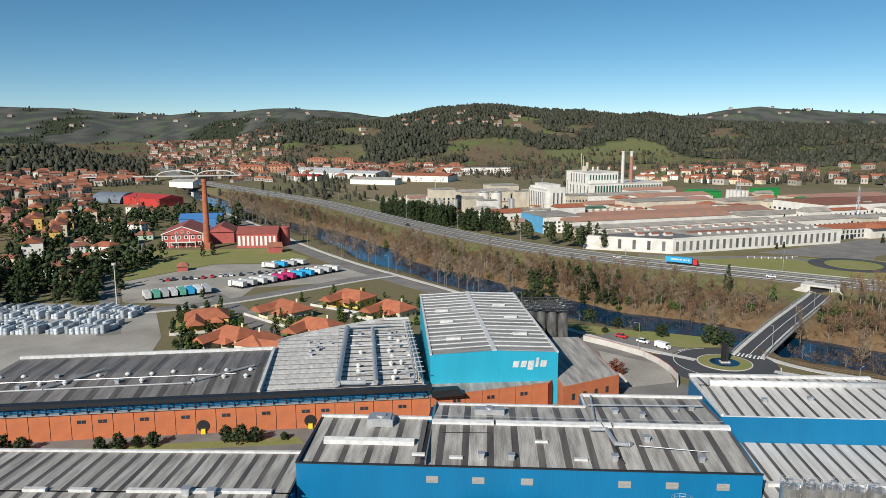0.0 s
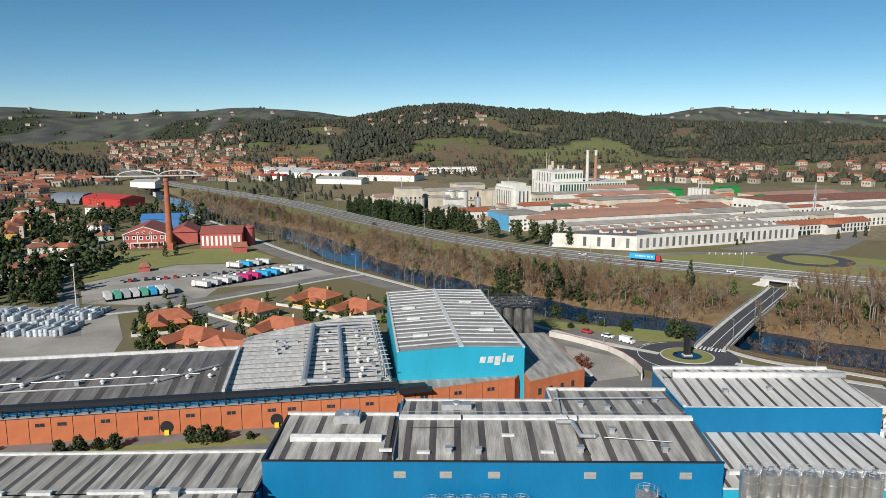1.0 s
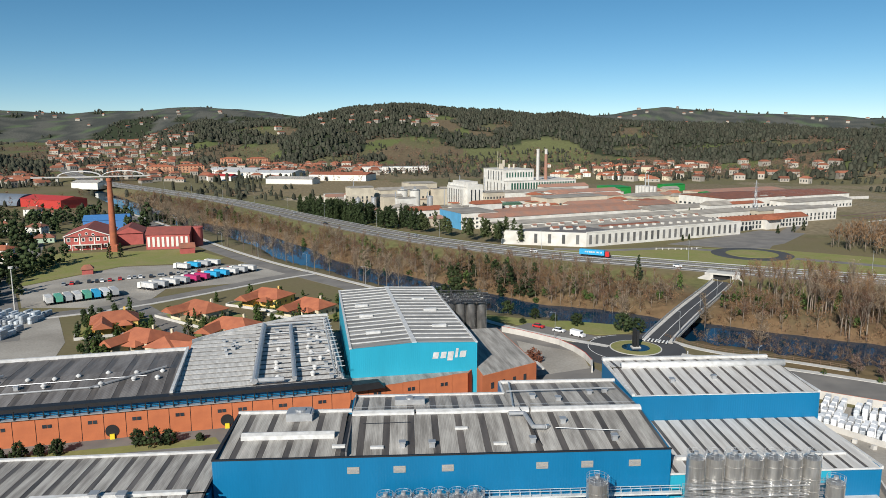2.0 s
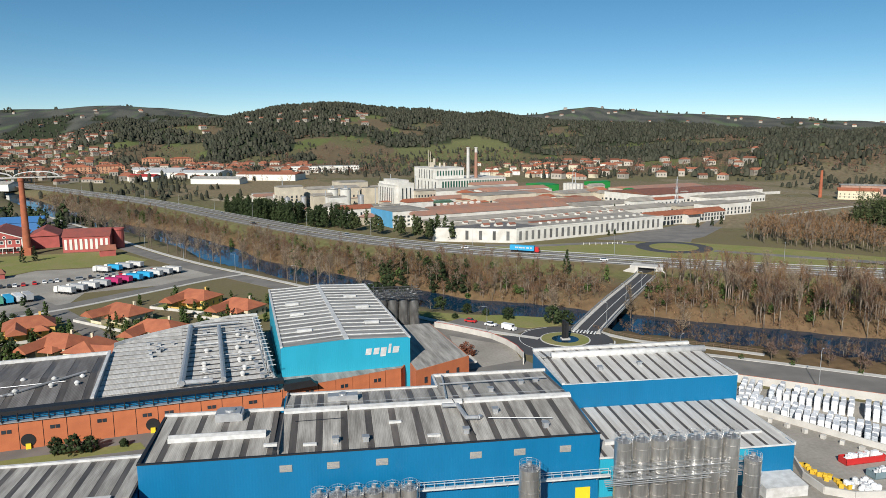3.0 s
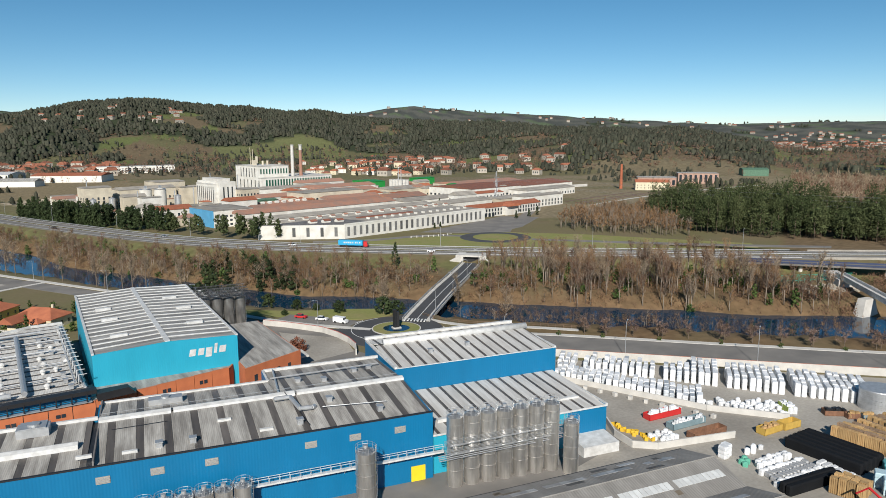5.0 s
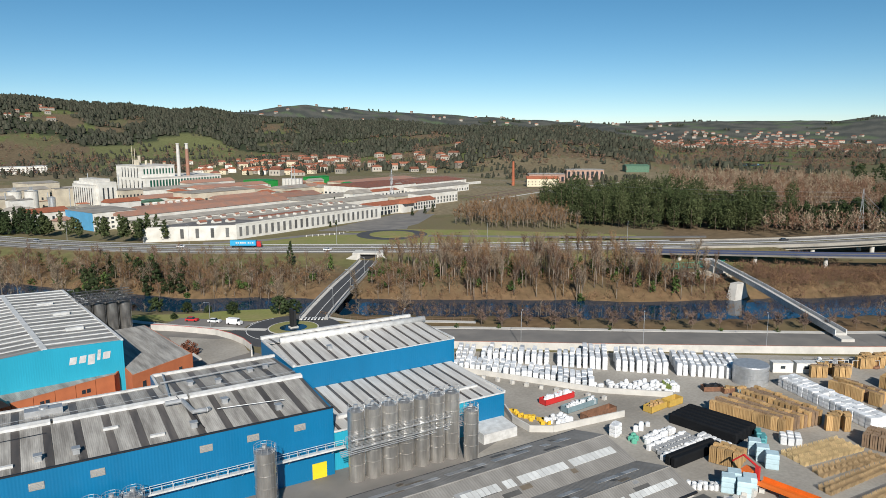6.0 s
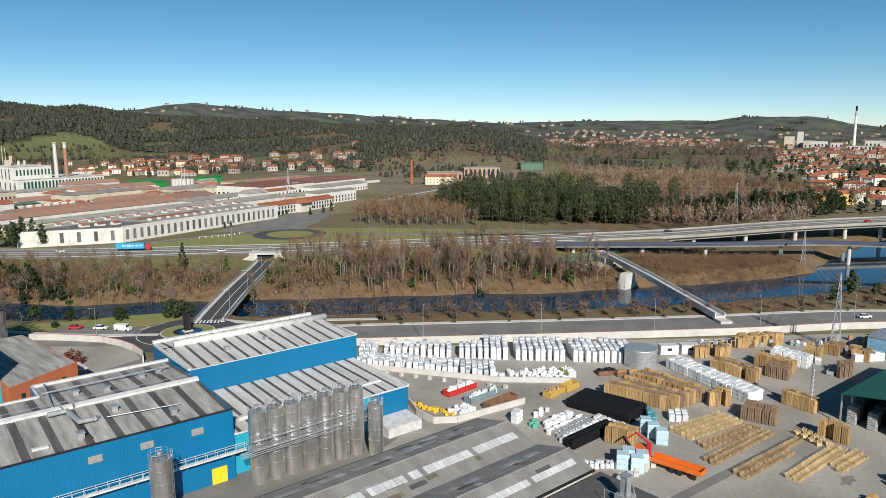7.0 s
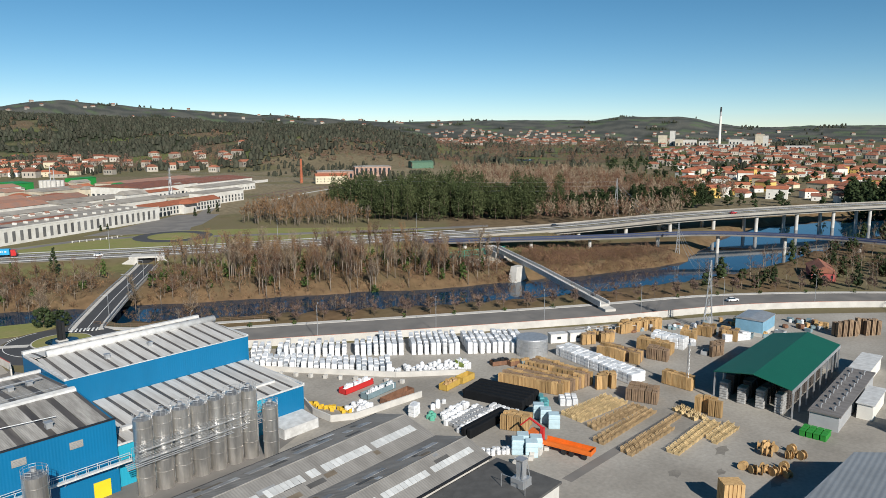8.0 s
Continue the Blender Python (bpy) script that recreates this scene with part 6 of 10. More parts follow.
reel = shared("timber_reel", Shape().rod((-0.5, 0, 0.8), (-0.4, 0, 0.8), 0.8, 16).rod((0.4, 0, 0.8), (0.5, 0, 0.8), 0.8, 16).rod((-0.4, 0, 0.8), (0.4, 0, 0.8), 0.4, 12), WOOD, "wooden cable reel lying in the yard", "reel", "cable reels")
for k in range(22):
    reel(ry.choice((128.5, 138.5)) + ry.uniform(-3, 3.5), 33 + ry.uniform(-5, 3), 0.02, ry.uniform(0, 180), ry.uniform(0.8, 1.2))
bins = shared("green_bin", Shape().box(-0.6, 0.6, -0.5, 0.5, 0, 1.1).box(-0.65, 0.65, -0.55, 0.55, 1.1, 1.25), mat("green_plastic", (0.03, 0.28, 0.04), 0.5), "bright green waste bin", "bin", "green bins")
for k in range(12):
    bins(150.5 + 1.4 * (k % 3), 31 - 1.3 * (k // 3), 0.02, -5)

# a darker trench repair across the yard
ribbon("trench_repair", np.array([(102.9, 57.5, 0), (123.8, 56.2, 0), (144.7, 54.9, 0)]), 2.0, ASPHALT, "dark strip of trench repair across the concrete yard", 0.03, thick=0.2, category="pavement")
for x, y, w, d in ((118, 44, 2.2, 1.2), (124, 38, 1.6, 0.9), (133, 41, 2.6, 1.4), (127, 29, 3.0, 1.3), (150, 56, 2.4, 1.6), (152, 76, 2.0, 1.4)):
    n, rst = 11, random.Random(int(x * 7 + y))
    pts = [(x + w * math.cos(2 * math.pi * i / n) * rst.uniform(0.5, 1.2), y + d * math.sin(2 * math.pi * i / n) * rst.uniform(0.5, 1.2)) for i in range(n)]
    solo("oil_stain", Shape().prism(pts, 0.0, 0.026), OILY, "dark oily stain on the yard concrete", "stain", kind="structure")
# loose things in the yard
clutter = (shared("steel_crate", Shape().box(-0.9, 0.9, -0.6, 0.6, 0, 0.8), BLUEGREY, "blue-grey steel crate by the yard wall", "crate", "scrap by the wall"),
           shared("timber_box", crate_shape(1.4, 1.1, 1.2, 3), WOOD, "small timber box by the yard wall", "box", "scrap by the wall"),
           shared("scrap_heap", layered(2.2, 1.6, 0.9, 1, 0.5, 0.5), RUST, "low heap of rusty scrap by the yard wall", "scrap", "scrap by the wall"),
           shared("grey_box", rounded_box(1.3, 1.0, 1.4, 0.1), GREY, "grey steel box by the yard wall", "box", "scrap by the wall"), bag)
for k in range(70):
    u = ry.uniform(0, 1)
    ry.choice(clutter)(186 + 50 * u + ry.uniform(-2.5, 2.5), 100.5 - 36 * u + ry.uniform(-2.5, 2.5), 0.02, ry.uniform(0, 90), ry.uniform(0.7, 1.4))
for k in range(26):
    ry.choice(clutter)(232 + ry.uniform(0, 12), 52 + ry.uniform(-5, 6), 0.02, ry.uniform(0, 90), ry.uniform(0.7, 1.8))
post = shared("concrete_block", Shape().box(-0.45, 0.45, -0.45, 0.45, 0, 0.9), PALE, "pale concrete block on the yard", "block", "concrete blocks")
for k in range(9):
    post(103 + 2.0 * k, 141 - 3.4 * k, 0.02, ry.uniform(0, 40))
for k in range(16):
    post(100 + 0.9 * k, 66.8 + 0.35 * (k % 3), 0.02, ry.uniform(0, 40), ry.uniform(0.6, 1.6))
drum = shared("white_drum", Shape().cyl(0, 0, 0, 1.1, 0.42, n=12).cyl(0, 0, 1.1, 1.15, 0.36, n=12), WRAP, "white plastic drum by the sheds", "drum", "white drums")
for k in range(20):
    drum(101.5 + 0.8 * (k % 10) + ry.uniform(-0.2, 0.2), 74 + 1.1 * (k // 10) - 0.6 * (k % 10), 0.02, 0, ry.uniform(0.7, 1.1))
mast = thing("lattice_mast", (160, 59, 0), "slim grey lattice lighting mast in the yard", "mast")
part("lattice", Shape().rod((-0.3, -0.3, 0), (-0.1, -0.1, 11), 0.06, 4).rod((0.3, -0.3, 0), (0.1, -0.1, 11), 0.06, 4).rod((0, 0.35, 0), (0, 0.1, 11), 0.06, 4), GALV, mast)
for k in range(9):
    part("brace", Shape().rod((-0.28, -0.28, 0.6 + 1.1 * k), (0.26, -0.26, 1.2 + 1.1 * k), 0.04, 3), GALV, mast)
part("floodlight", Shape().box(-0.6, 0.6, -0.2, 0.2, 10.9, 11.4), GALV, mast)
for x, y, a in ((148, 101, -20), (150.5, 99, -25), (196, 72, 30), (215, 62, 10), (218, 59, 40), (190, 66, 5), (224, 56, 70)):
    skip(x, y, a, ry.choice((RUST, BLUEGREY, GREY)), "small steel scrap bin in the yard", ry.choice((WRAP, WOOD, None)), (3.0, 1.7, 1.2))
frames = shared("storage_rack", Shape().rod((-1.5, -1, 0), (-1.5, -1, 2.2), 0.07, 4).rod((1.5, -1, 0), (1.5, -1, 2.2), 0.07, 4).rod((-1.5, 1, 0), (-1.5, 1, 2.2), 0.07, 4).rod((1.5, 1, 0), (1.5, 1, 2.2), 0.07, 4).rod((-1.5, -1, 2.2), (1.5, -1, 2.2), 0.07, 4).rod((-1.5, 1, 2.2), (1.5, 1, 2.2), 0.07, 4).rod((-1.5, -1, 2.2), (-1.5, 1, 2.2), 0.07, 4).rod((1.5, -1, 2.2), (1.5, 1, 2.2), 0.07, 4), CAP, "white tubular steel rack in the yard", "rack", "white racks")
for k in range(5):
    frames(183 + 3.4 * k, 101 - 2.3 * k, 0.02, -34)

# ---- bridges, pylons, lamps ----
def ground_z(x, y):
    return float(land(np.array([x]), np.array([y]))[0])


fb = thing("footbridge", (0, 0, 0), "slim white steel footbridge on a concrete pier", "footbridge")
A, B = Vector((275.1, 201.4, 4.2)), Vector((217.1, 111.4, 1.6))
mid_fb = A.lerp(B, 0.47) + Vector((0, 0, 0.5))
BLUEPAINT = mat("blue_steel_paint", (0.035, 0.05, 0.11), 0.5, 0.15)
for name, lift, half_w, m in (("deck", 0.0, 1.6, PALE), ("edge_girder", 0.25, 1.85, CAP)):
    s = Shape()
    d = (B - A).normalized()
    side = Vector((-d.y, d.x, 0))
    pts = [A.lerp(mid_fb, k / 6) for k in range(6)] + [mid_fb.lerp(B, k / 8) for k in range(9)]
    spans = [(-half_w, half_w)] if name == "deck" else [(-half_w, -half_w + 0.3), (half_w - 0.3, half_w)]
    for w0, w1 in spans:
        for p, q in zip(pts, pts[1:]):
            c = [p + side * w0, q + side * w0, q + side * w1, p + side * w1]
            low_z, high_z = (Vector((0, 0, -0.9)), Vector((0, 0, 0.05))) if name == "deck" else (Vector((0, 0, -0.9)), Vector((0, 0, 1.1)))
            s.add([v + low_z for v in c] + [v + high_z for v in c], [(3, 2, 1, 0), (4, 5, 6, 7), (0, 1, 5, 4), (1, 2, 6, 5), (2, 3, 7, 6), (3, 0, 4, 7)])
    part(name, s, m, fb)
pm = Vector((250.6, 171.5, 0))
part("pier", Shape().add([(pm.x - 5.2, pm.y - 2.2, -7), (pm.x + 5.2, pm.y - 2.2, -7), (pm.x + 5.2, pm.y + 2.2, -7), (pm.x - 5.2, pm.y + 2.2, -7), (pm.x - 2.6, pm.y - 1.6, 2.6), (pm.x + 2.6, pm.y - 1.6, 2.6), (pm.x + 2.6, pm.y + 1.6, 2.6), (pm.x - 2.6, pm.y + 1.6, 2.6)],
                         [(3, 2, 1, 0), (4, 5, 6, 7), (0, 1, 5, 4), (1, 2, 6, 5), (2, 3, 7, 6), (3, 0, 4, 7)]), PALE, fb, "flared concrete pier")
part("abutment", Shape().turned(A.x - 2, A.y - 2.5, -5, 3.2, 8, 5, 57).turned(A.x + 3, A.y + 5, -3, 4.0, 9, 6, 57), PALE, fb, "concrete abutment")
part("abutment", Shape().turned(B.x - 1, B.y - 1.5, -4, 0.9, 5, 4, 57), PALE, fb, "concrete abutment")

ROCK = mat("pale_bank_stones", (0.42, 0.38, 0.31), 0.95, 0.35, 0.8, per_thing=0.2, bump=0.4)
rr_s, stones = random.Random(41), Shape()
for k in range(150):
    x, y = 252 + rr_s.uniform(0, 30), 197 + rr_s.uniform(-9, 9)
    z, q = ground_z(x, y), rr_s.uniform(0.4, 1.3)
    stones.add([(x + q * math.cos(a) * rr_s.uniform(0.7, 1.2), y + q * math.sin(a) * rr_s.uniform(0.7, 1.2), z + zz * q) for zz, n0 in ((-0.3, 5), (0.5, 5)) for a in [2 * math.pi * i / n0 for i in range(n0)]] + [(x, y, z + 0.7 * q)],
               [(i, (i + 1) % 5, 5 + (i + 1) % 5, 5 + i) for i in range(5)] + [(5 + i, 5 + (i + 1) % 5, 10) for i in range(5)])
tagged(new("bank_stones", stones.mesh("bank_stones", ROCK)), "pale stones heaped on the bank under the footbridge", "stones", kind="stuff")
fence_g = thing("green_truss_fence", (0, 0, 0), "green painted steel truss railing by the footbridge", "railing")
GREENRAIL = mat("green_rail_paint", (0.04, 0.30, 0.22), 0.5, 0.15)
for k in range(12):
    x0, y0, x1, y1 = 254 + 2.7 * k, 213 - 0.75 * k, 256.7 + 2.7 * k, 212.25 - 0.75 * k
    part("truss_bay", Shape().rod((x0, y0, 1.0), (x1, y1, 1.0), 0.14, 4).rod((x0, y0, 3.4), (x1, y1, 3.4), 0.14, 4).rod((x0, y0, 1.0), (x1, y1, 3.4), 0.1, 4).rod((x0, y0, 0), (x0, y0, 3.4), 0.12, 4), GREENRAIL, fence_g)
low_via = smooth_line([(262, 243, 4.5), (325, 178, 6), (372, 138, 6.5), (396, 95, 6.5), (402, 60, 6.3), (398, 20, 6), (380, -50, 5)])
ribbon("slip_viaduct", low_via, 7, ASPHALT, "curved slip road viaduct with blue parapets", 0.0, thick=0.9, category="viaduct")
for off in (-3.4, 3.4):
    ribbon("slip_parapet", low_via, 0.2, BLUEPAINT, "blue steel viaduct parapet", 0.75, offset=off, thick=0.9, category="parapet")
HV = HIGHWAY[HIGHWAY[:, 0] > 300]
for off in (-9.0, 13.3):
    ribbon("highway_parapet", HV, 0.3, CONCRETE, "grey concrete highway parapet", 0.8, offset=off, thick=1.5, category="parapet")
ribbon("viaduct_girder", HV, 15, CONCRETE, "concrete girder under the highway viaduct", -0.9, thick=1.4, category="viaduct")
for line, gap, rr in ((low_via, 4, 0.9), (HV, 4, 1.1)):
    for k in range(3, len(line) - 1, gap):
        x, y, z = line[k]
        for dx in ((0,) if rr < 1 else (-4.5, 4.5)):
            solo("viaduct_column", Shape().cyl(x + dx * 0.5, y + dx, -8, z - 0.9, rr, n=14), PALE, "round concrete viaduct column", "column", group="viaduct columns", kind="structure", smooth=False)
HW = HIGHWAY[(HIGHWAY[:, 0] > -400) & (HIGHWAY[:, 0] < 300)]
for off in (-9.1, 13.2):
    ribbon("guard_rail", HW, 0.2, GALV, "galvanised highway guard rail", 0.75, offset=off, thick=0.35, category="guard rail")
portal = thing("underpass", (154.5, 312.5, 0, 0, 0, -36), "concrete underpass portal below the highway", "underpass")
part("portal_wall", Shape().box(-8, -4.2, -0.5, 9, -0.5, 3.6).box(4.2, 7.5, -0.5, 9, -0.5, 3.6).box(-4.2, 4.2, -0.6, 6, 2.9, 3.7), PALE, portal)
part("wing_wall", Shape().add([(-6, -0.5, -0.5), (-12, -5, -0.5), (-11.6, -5.4, -0.5), (-5.4, -0.9, -0.5), (-6, -0.5, 3.6), (-12, -5, 0.5), (-11.6, -5.4, 0.5), (-5.4, -0.9, 3.6)],
                              [(3, 2, 1, 0), (4, 5, 6, 7), (0, 1, 5, 4), (1, 2, 6, 5), (2, 3, 7, 6), (3, 0, 4, 7)]), PALE, portal)
part("wing_wall", Shape().add([(6, -0.5, -0.5), (11, -4, -0.5), (10.6, -4.4, -0.5), (5.4, -0.9, -0.5), (6, -0.5, 3.6), (11, -4, 0.5), (10.6, -4.4, 0.5), (5.4, -0.9, 3.6)],
                              [(0, 1, 2, 3), (7, 6, 5, 4), (4, 5, 1, 0), (5, 6, 2, 1), (6, 7, 3, 2), (7, 4, 0, 3)]), PALE, portal)
# solid dark block stands in for the shade inside the underpass
part("passage", Shape().box(-4.2, 4.2, 1.5, 5.9, 0, 3.0), DARKSTEEL, portal, "dark block for the shade under the road")


def pylon(x, y, h, z=0.0):
    ob = thing("power_pylon", (x, y, z, 0, 0, 25), "grey steel lattice power pylon", "pylon", "power pylons")
    s = Shape()
    lv = [(0, 0.13 * h * 0.5), (0.25, 0.045 * h), (0.5, 0.03 * h), (0.75, 0.018 * h), (1.0, 0.004 * h)]
    for (u0, w0), (u1, w1) in zip(lv, lv[1:]):
        c0, c1 = [(-w0, -w0), (w0, -w0), (w0, w0), (-w0, w0)], [(-w1, -w1), (w1, -w1), (w1, w1), (-w1, w1)]
        for i in range(4):
            j = (i + 1) % 4
            s.rod((*c0[i], u0 * h), (*c1[i], u1 * h), 0.12, 4).rod((*c0[i], u0 * h), (*c1[j], u1 * h), 0.07, 3).rod((*c0[j], u0 * h), (*c1[i], u1 * h), 0.07, 3).rod((*c1[i], u1 * h), (*c1[j], u1 * h), 0.06, 3)
    part("lattice", s, GALV, ob)
    for u in (0.68, 0.8, 0.91):
        w = 0.30 * h * (1.2 - u)
        part("crossarm", Shape().rod((-w, 0, u * h), (w, 0, u * h), 0.09, 4).rod((-w, 0, u * h), (0, 0, u * h + 1.2), 0.06, 3).rod((w, 0, u * h), (0, 0, u * h + 1.2), 0.06, 3), GALV, ob)


pylon(214, 74.5, 22)
pylon(347, 140, 18, -3)
pylon(460, 233, 27)
pylon(300, 560, 30)


def lamp_post(x, y, deg, h=10.5, z=0.1):
    ob = thing("street_lamp", (x, y, z, 0, 0, deg), "tall grey street lamp beside the road", "street lamp", "street lamps")
    part("pole", Shape().rod((0, 0, 0), (0, 0, h), 0.11, 6, 0.06), GALV, ob)
    part("arm", Shape().rod((0, 0, h), (1.6, 0, h + 0.25), 0.05, 5), GALV, ob)
    part("lantern", Shape().box(1.4, 2.1, -0.14, 0.14, h + 0.18, h + 0.34), GALV, ob)


for k, p in enumerate(AVENUE[3::4]):
    lamp_post(p[0] - 5.2, p[1] - 5.0, 40)
for p in RIVERSIDE[2::6]:
    lamp_post(p[0] + 5, p[1] + 3, 200, 9)
for p in BRIDGE[3::7]:
    lamp_post(p[0] + 3.7, p[1] - 2.6, 150, 8, p[2])
for p in HW[6::9]:
    lamp_post(p[0] + 10, p[1] + 12, 230, 11, p[2])


# ---- houses ----
def windows_on(ob, w, d, h, floors, sides, size=(0.9, 1.2), gap=3.0, z0=1.0, material=None):
    me = Shape().box(-size[0] / 2, size[0] / 2, -0.06, 0.05, 0, size[1]).mesh("window", material or GLASS)
    for face, run, off in (("s", w, d / 2), ("n", w, d / 2), ("e", d, w / 2), ("w", d, w / 2)):
        if face not in sides:
            continue
        n = max(1, int(run / gap))
        for f in range(floors):
            for k in range(n):
                u = (k + 0.5) / n * run - run / 2
                o = part("window", me, GLASS, ob)
                o.location = {"s": (u, -off, 0), "n": (u, off, 0), "e": (off, u, 0), "w": (-off, u, 0)}[face]
                o.location.z = z0 + f * 2.9
                o.rotation_euler.z = 0 if face in "sn" else math.pi / 2


def hip(w, d, z, rise, over=0.5, ridge=0.45):
    a, b = w / 2 + over, d / 2 + over
    r = max(0.0, a - b) if ridge is None else a * ridge
    return Shape().add([(-a, -b, z), (a, -b, z), (a, b, z), (-a, b, z), (-r, 0, z + rise), (r, 0, z + rise), (-a, -b, z - 0.2), (a, -b, z - 0.2), (a, b, z - 0.2), (-a, b, z - 0.2)],
                       [(0, 1, 5, 4), (1, 2, 5), (2, 3, 4, 5), (3, 0, 4), (6, 7, 1, 0), (7, 8, 2, 1), (8, 9, 3, 2), (9, 6, 0, 3), (9, 8, 7, 6)])


def gable(w, d, z, rise, over=0.4):
    a, b = w / 2 + over, d / 2 + over
    return Shape().add([(-a, -b, z), (a, -b, z), (a, b, z), (-a, b, z), (-a, 0, z + rise), (a, 0, z + rise), (-a, -b, z - 0.2), (a, -b, z - 0.2), (a, b, z - 0.2), (-a, b, z - 0.2)],
                       [(0, 1, 5, 4), (2, 3, 4, 5), (1, 2, 5), (3, 0, 4), (6, 7, 1, 0), (7, 8, 2, 1), (8, 9, 3, 2), (9, 6, 0, 3), (9, 8, 7, 6)])


def house(m, w, d, h, rise, wall, roof, label, shape=hip, floors=1, sides="swe", chimney=True, group="", name="house", gap=3.0, size=(0.9, 1.2)):
    ob = thing(name, m, label, "house", group)
    part("wall", Shape().box(-w / 2, w / 2, -d / 2, d / 2, -1.5, h), wall, ob)
    r = part("roof", shape(w, d, h, rise), roof, ob)
    if chimney:
        part("chimney", Shape().box(w * 0.2, w * 0.2 + 0.7, d * 0.1, d * 0.1 + 0.7, h + rise * 0.3, h + rise + 0.8), wall, r)
    if floors:
        windows_on(ob, w, d, h, floors, sides, size, gap)
    return ob


VILLAS = [(-98, 253, 15, 11, 20, YELLOW), (-80, 229, 13, 11, -25, CREAM), (-69, 221, 12, 10, 70, CREAM), (-71, 267, 18, 10, -40, CREAM), (-54, 241, 16, 10, -20, CREAM), (-49, 287, 16, 11, -30, YELLOW), (-30, 268, 15, 10, -35, CREAM)]
for x, y, w, d, a, wall in VILLAS:
    v = house(pose(x, y, 0, 0, 0, a), w, d, 3.6, 2.8, wall, TERRA, "single-storey villa with an orange hipped tile roof and garden", hip, 1, "swen", True, "villas by the lorry park", "villa")
    part("porch_roof", hip(5, 4, 3.0, 1.4, 0.3, 0.2), TERRA, v, at=(w * 0.2, -d / 2 - 1.5, 0))
    part("wing", Shape().box(-w * 0.42, -w * 0.08, -d / 2 - 3.6, -d / 2 + 0.5, -0.5, 3.4), wall, v)
    part("wing_roof", gable(d * 0.5 + 6.5, w * 0.36, 3.4, 2.0), TERRA, v, at=(-w * 0.25, -d / 2 + 0.2 - d * 0.12, 0)).rotation_euler.z = math.pi / 2
    part("garden_wall", Shape().box(-w / 2 - 5, w / 2 + 5, -d / 2 - 6.2, -d / 2 - 6, -0.2, 1.0).box(-w / 2 - 5.2, -w / 2 - 5, -d / 2 - 6, d / 2 + 5, -0.2, 1.0), PALE, v)
    solo("villa_lawn", Shape().box(-w / 2 - 5, w / 2 + 5, -d / 2 - 6, d / 2 + 5, -0.2, 0.04), GRASS, "green villa garden lawn", "lawn", pose(x, y, 0, 0, 0, a), kind="structure")

# red brick industrial museum with its chimney
red = thing("red_house", (-183, 443, 0, 0, 0, 14), "red and white gabled brick works building", "works building")
REDROOF = mat("dark_red_tiles", (0.27, 0.07, 0.055), 0.9, 0.3, 0.3, second=(0.20, 0.06, 0.05), bump=0.4)
part("wall", Shape().box(-12.5, 12.5, -9, 28, 0, 8.6), BRICK_RED, red)
part("roof", Shape().add([(-13.3, -9.8, 8.5), (13.3, -9.8, 8.5), (13.3, 29, 8.5), (-13.3, 29, 8.5), (0, -9.8, 13.4), (0, 29, 13.4)], [(0, 1, 4), (1, 2, 5, 4), (2, 3, 5), (3, 0, 4, 5), (3, 2, 1, 0)]), REDROOF, red, "dark red tiled gable roof")
part("gable", Shape().add([(-12.5, -9.9, 8.3), (12.5, -9.9, 8.3), (0, -9.9, 12.9), (-12.5, -9.4, 8.3), (12.5, -9.4, 8.3), (0, -9.4, 12.9)], [(0, 1, 2), (5, 4, 3), (0, 3, 4, 1), (1, 4, 5, 2), (2, 5, 3, 0)]), BRICK_RED, red)
part("side_wing", Shape().box(14, 30, 4, 30, 0, 7.5), BRICK_RED, red)
part("side_roof", Shape().add([(13.5, 3.4, 7.4), (30.5, 3.4, 7.4), (30.5, 30.5, 7.4), (13.5, 30.5, 7.4), (22, 3.4, 11.5), (22, 30.5, 11.5)], [(0, 1, 4), (1, 2, 5, 4), (2, 3, 5), (3, 0, 4, 5), (3, 2, 1, 0)]), REDROOF, red)
part("side_gable", Shape().add([(14, 3.2, 7.3), (30, 3.2, 7.3), (22, 3.2, 11.1), (14, 3.6, 7.3), (30, 3.6, 7.3), (22, 3.6, 11.1)], [(0, 1, 2), (5, 4, 3), (0, 3, 4, 1), (1, 4, 5, 2), (2, 5, 3, 0)]), BRICK_RED, red)
for f in range(2):
    for k in range(6):
        frame_w = part("window_surround", Shape().box(-1.0, 1.0, -0.12, 0.02, 0, 2.2), WHITE, red, "white window surround", at=(-10.0 + 4.0 * k, -9.0, 1.2 + 4.0 * f))
        part("pane", Shape().box(-0.6, 0.6, -0.16, -0.12, 0.3, 1.9), GLASS, frame_w)
for x, z in ((-3.6, 9.3), (0, 9.9), (3.6, 9.3)):
    round_w = part("window_surround", Shape().rod((x, -10.05, z), (x, -9.9, z), 0.85, 14), WHITE, red, "round white window surround")
    part("pane", Shape().rod((x, -10.1, z), (x, -10.05, z), 0.55, 14), GLASS, round_w)
part("gable_trim", Shape().rod((-12.7, -10.0, 8.5), (0, -10.0, 13.2), 0.32, 4).rod((12.7, -10.0, 8.5), (0, -10.0, 13.2), 0.32, 4), WHITE, red)
for x in (-12.1, -4.0, 4.0, 12.1):
    part("white_pilaster", Shape().box(x - 0.3, x + 0.3, -9.25, -9.0, 0, 8.4), WHITE, red)
part("white_cornice", Shape().box(-12.7, 12.7, -9.35, -9.0, 7.9, 8.4), WHITE, red)
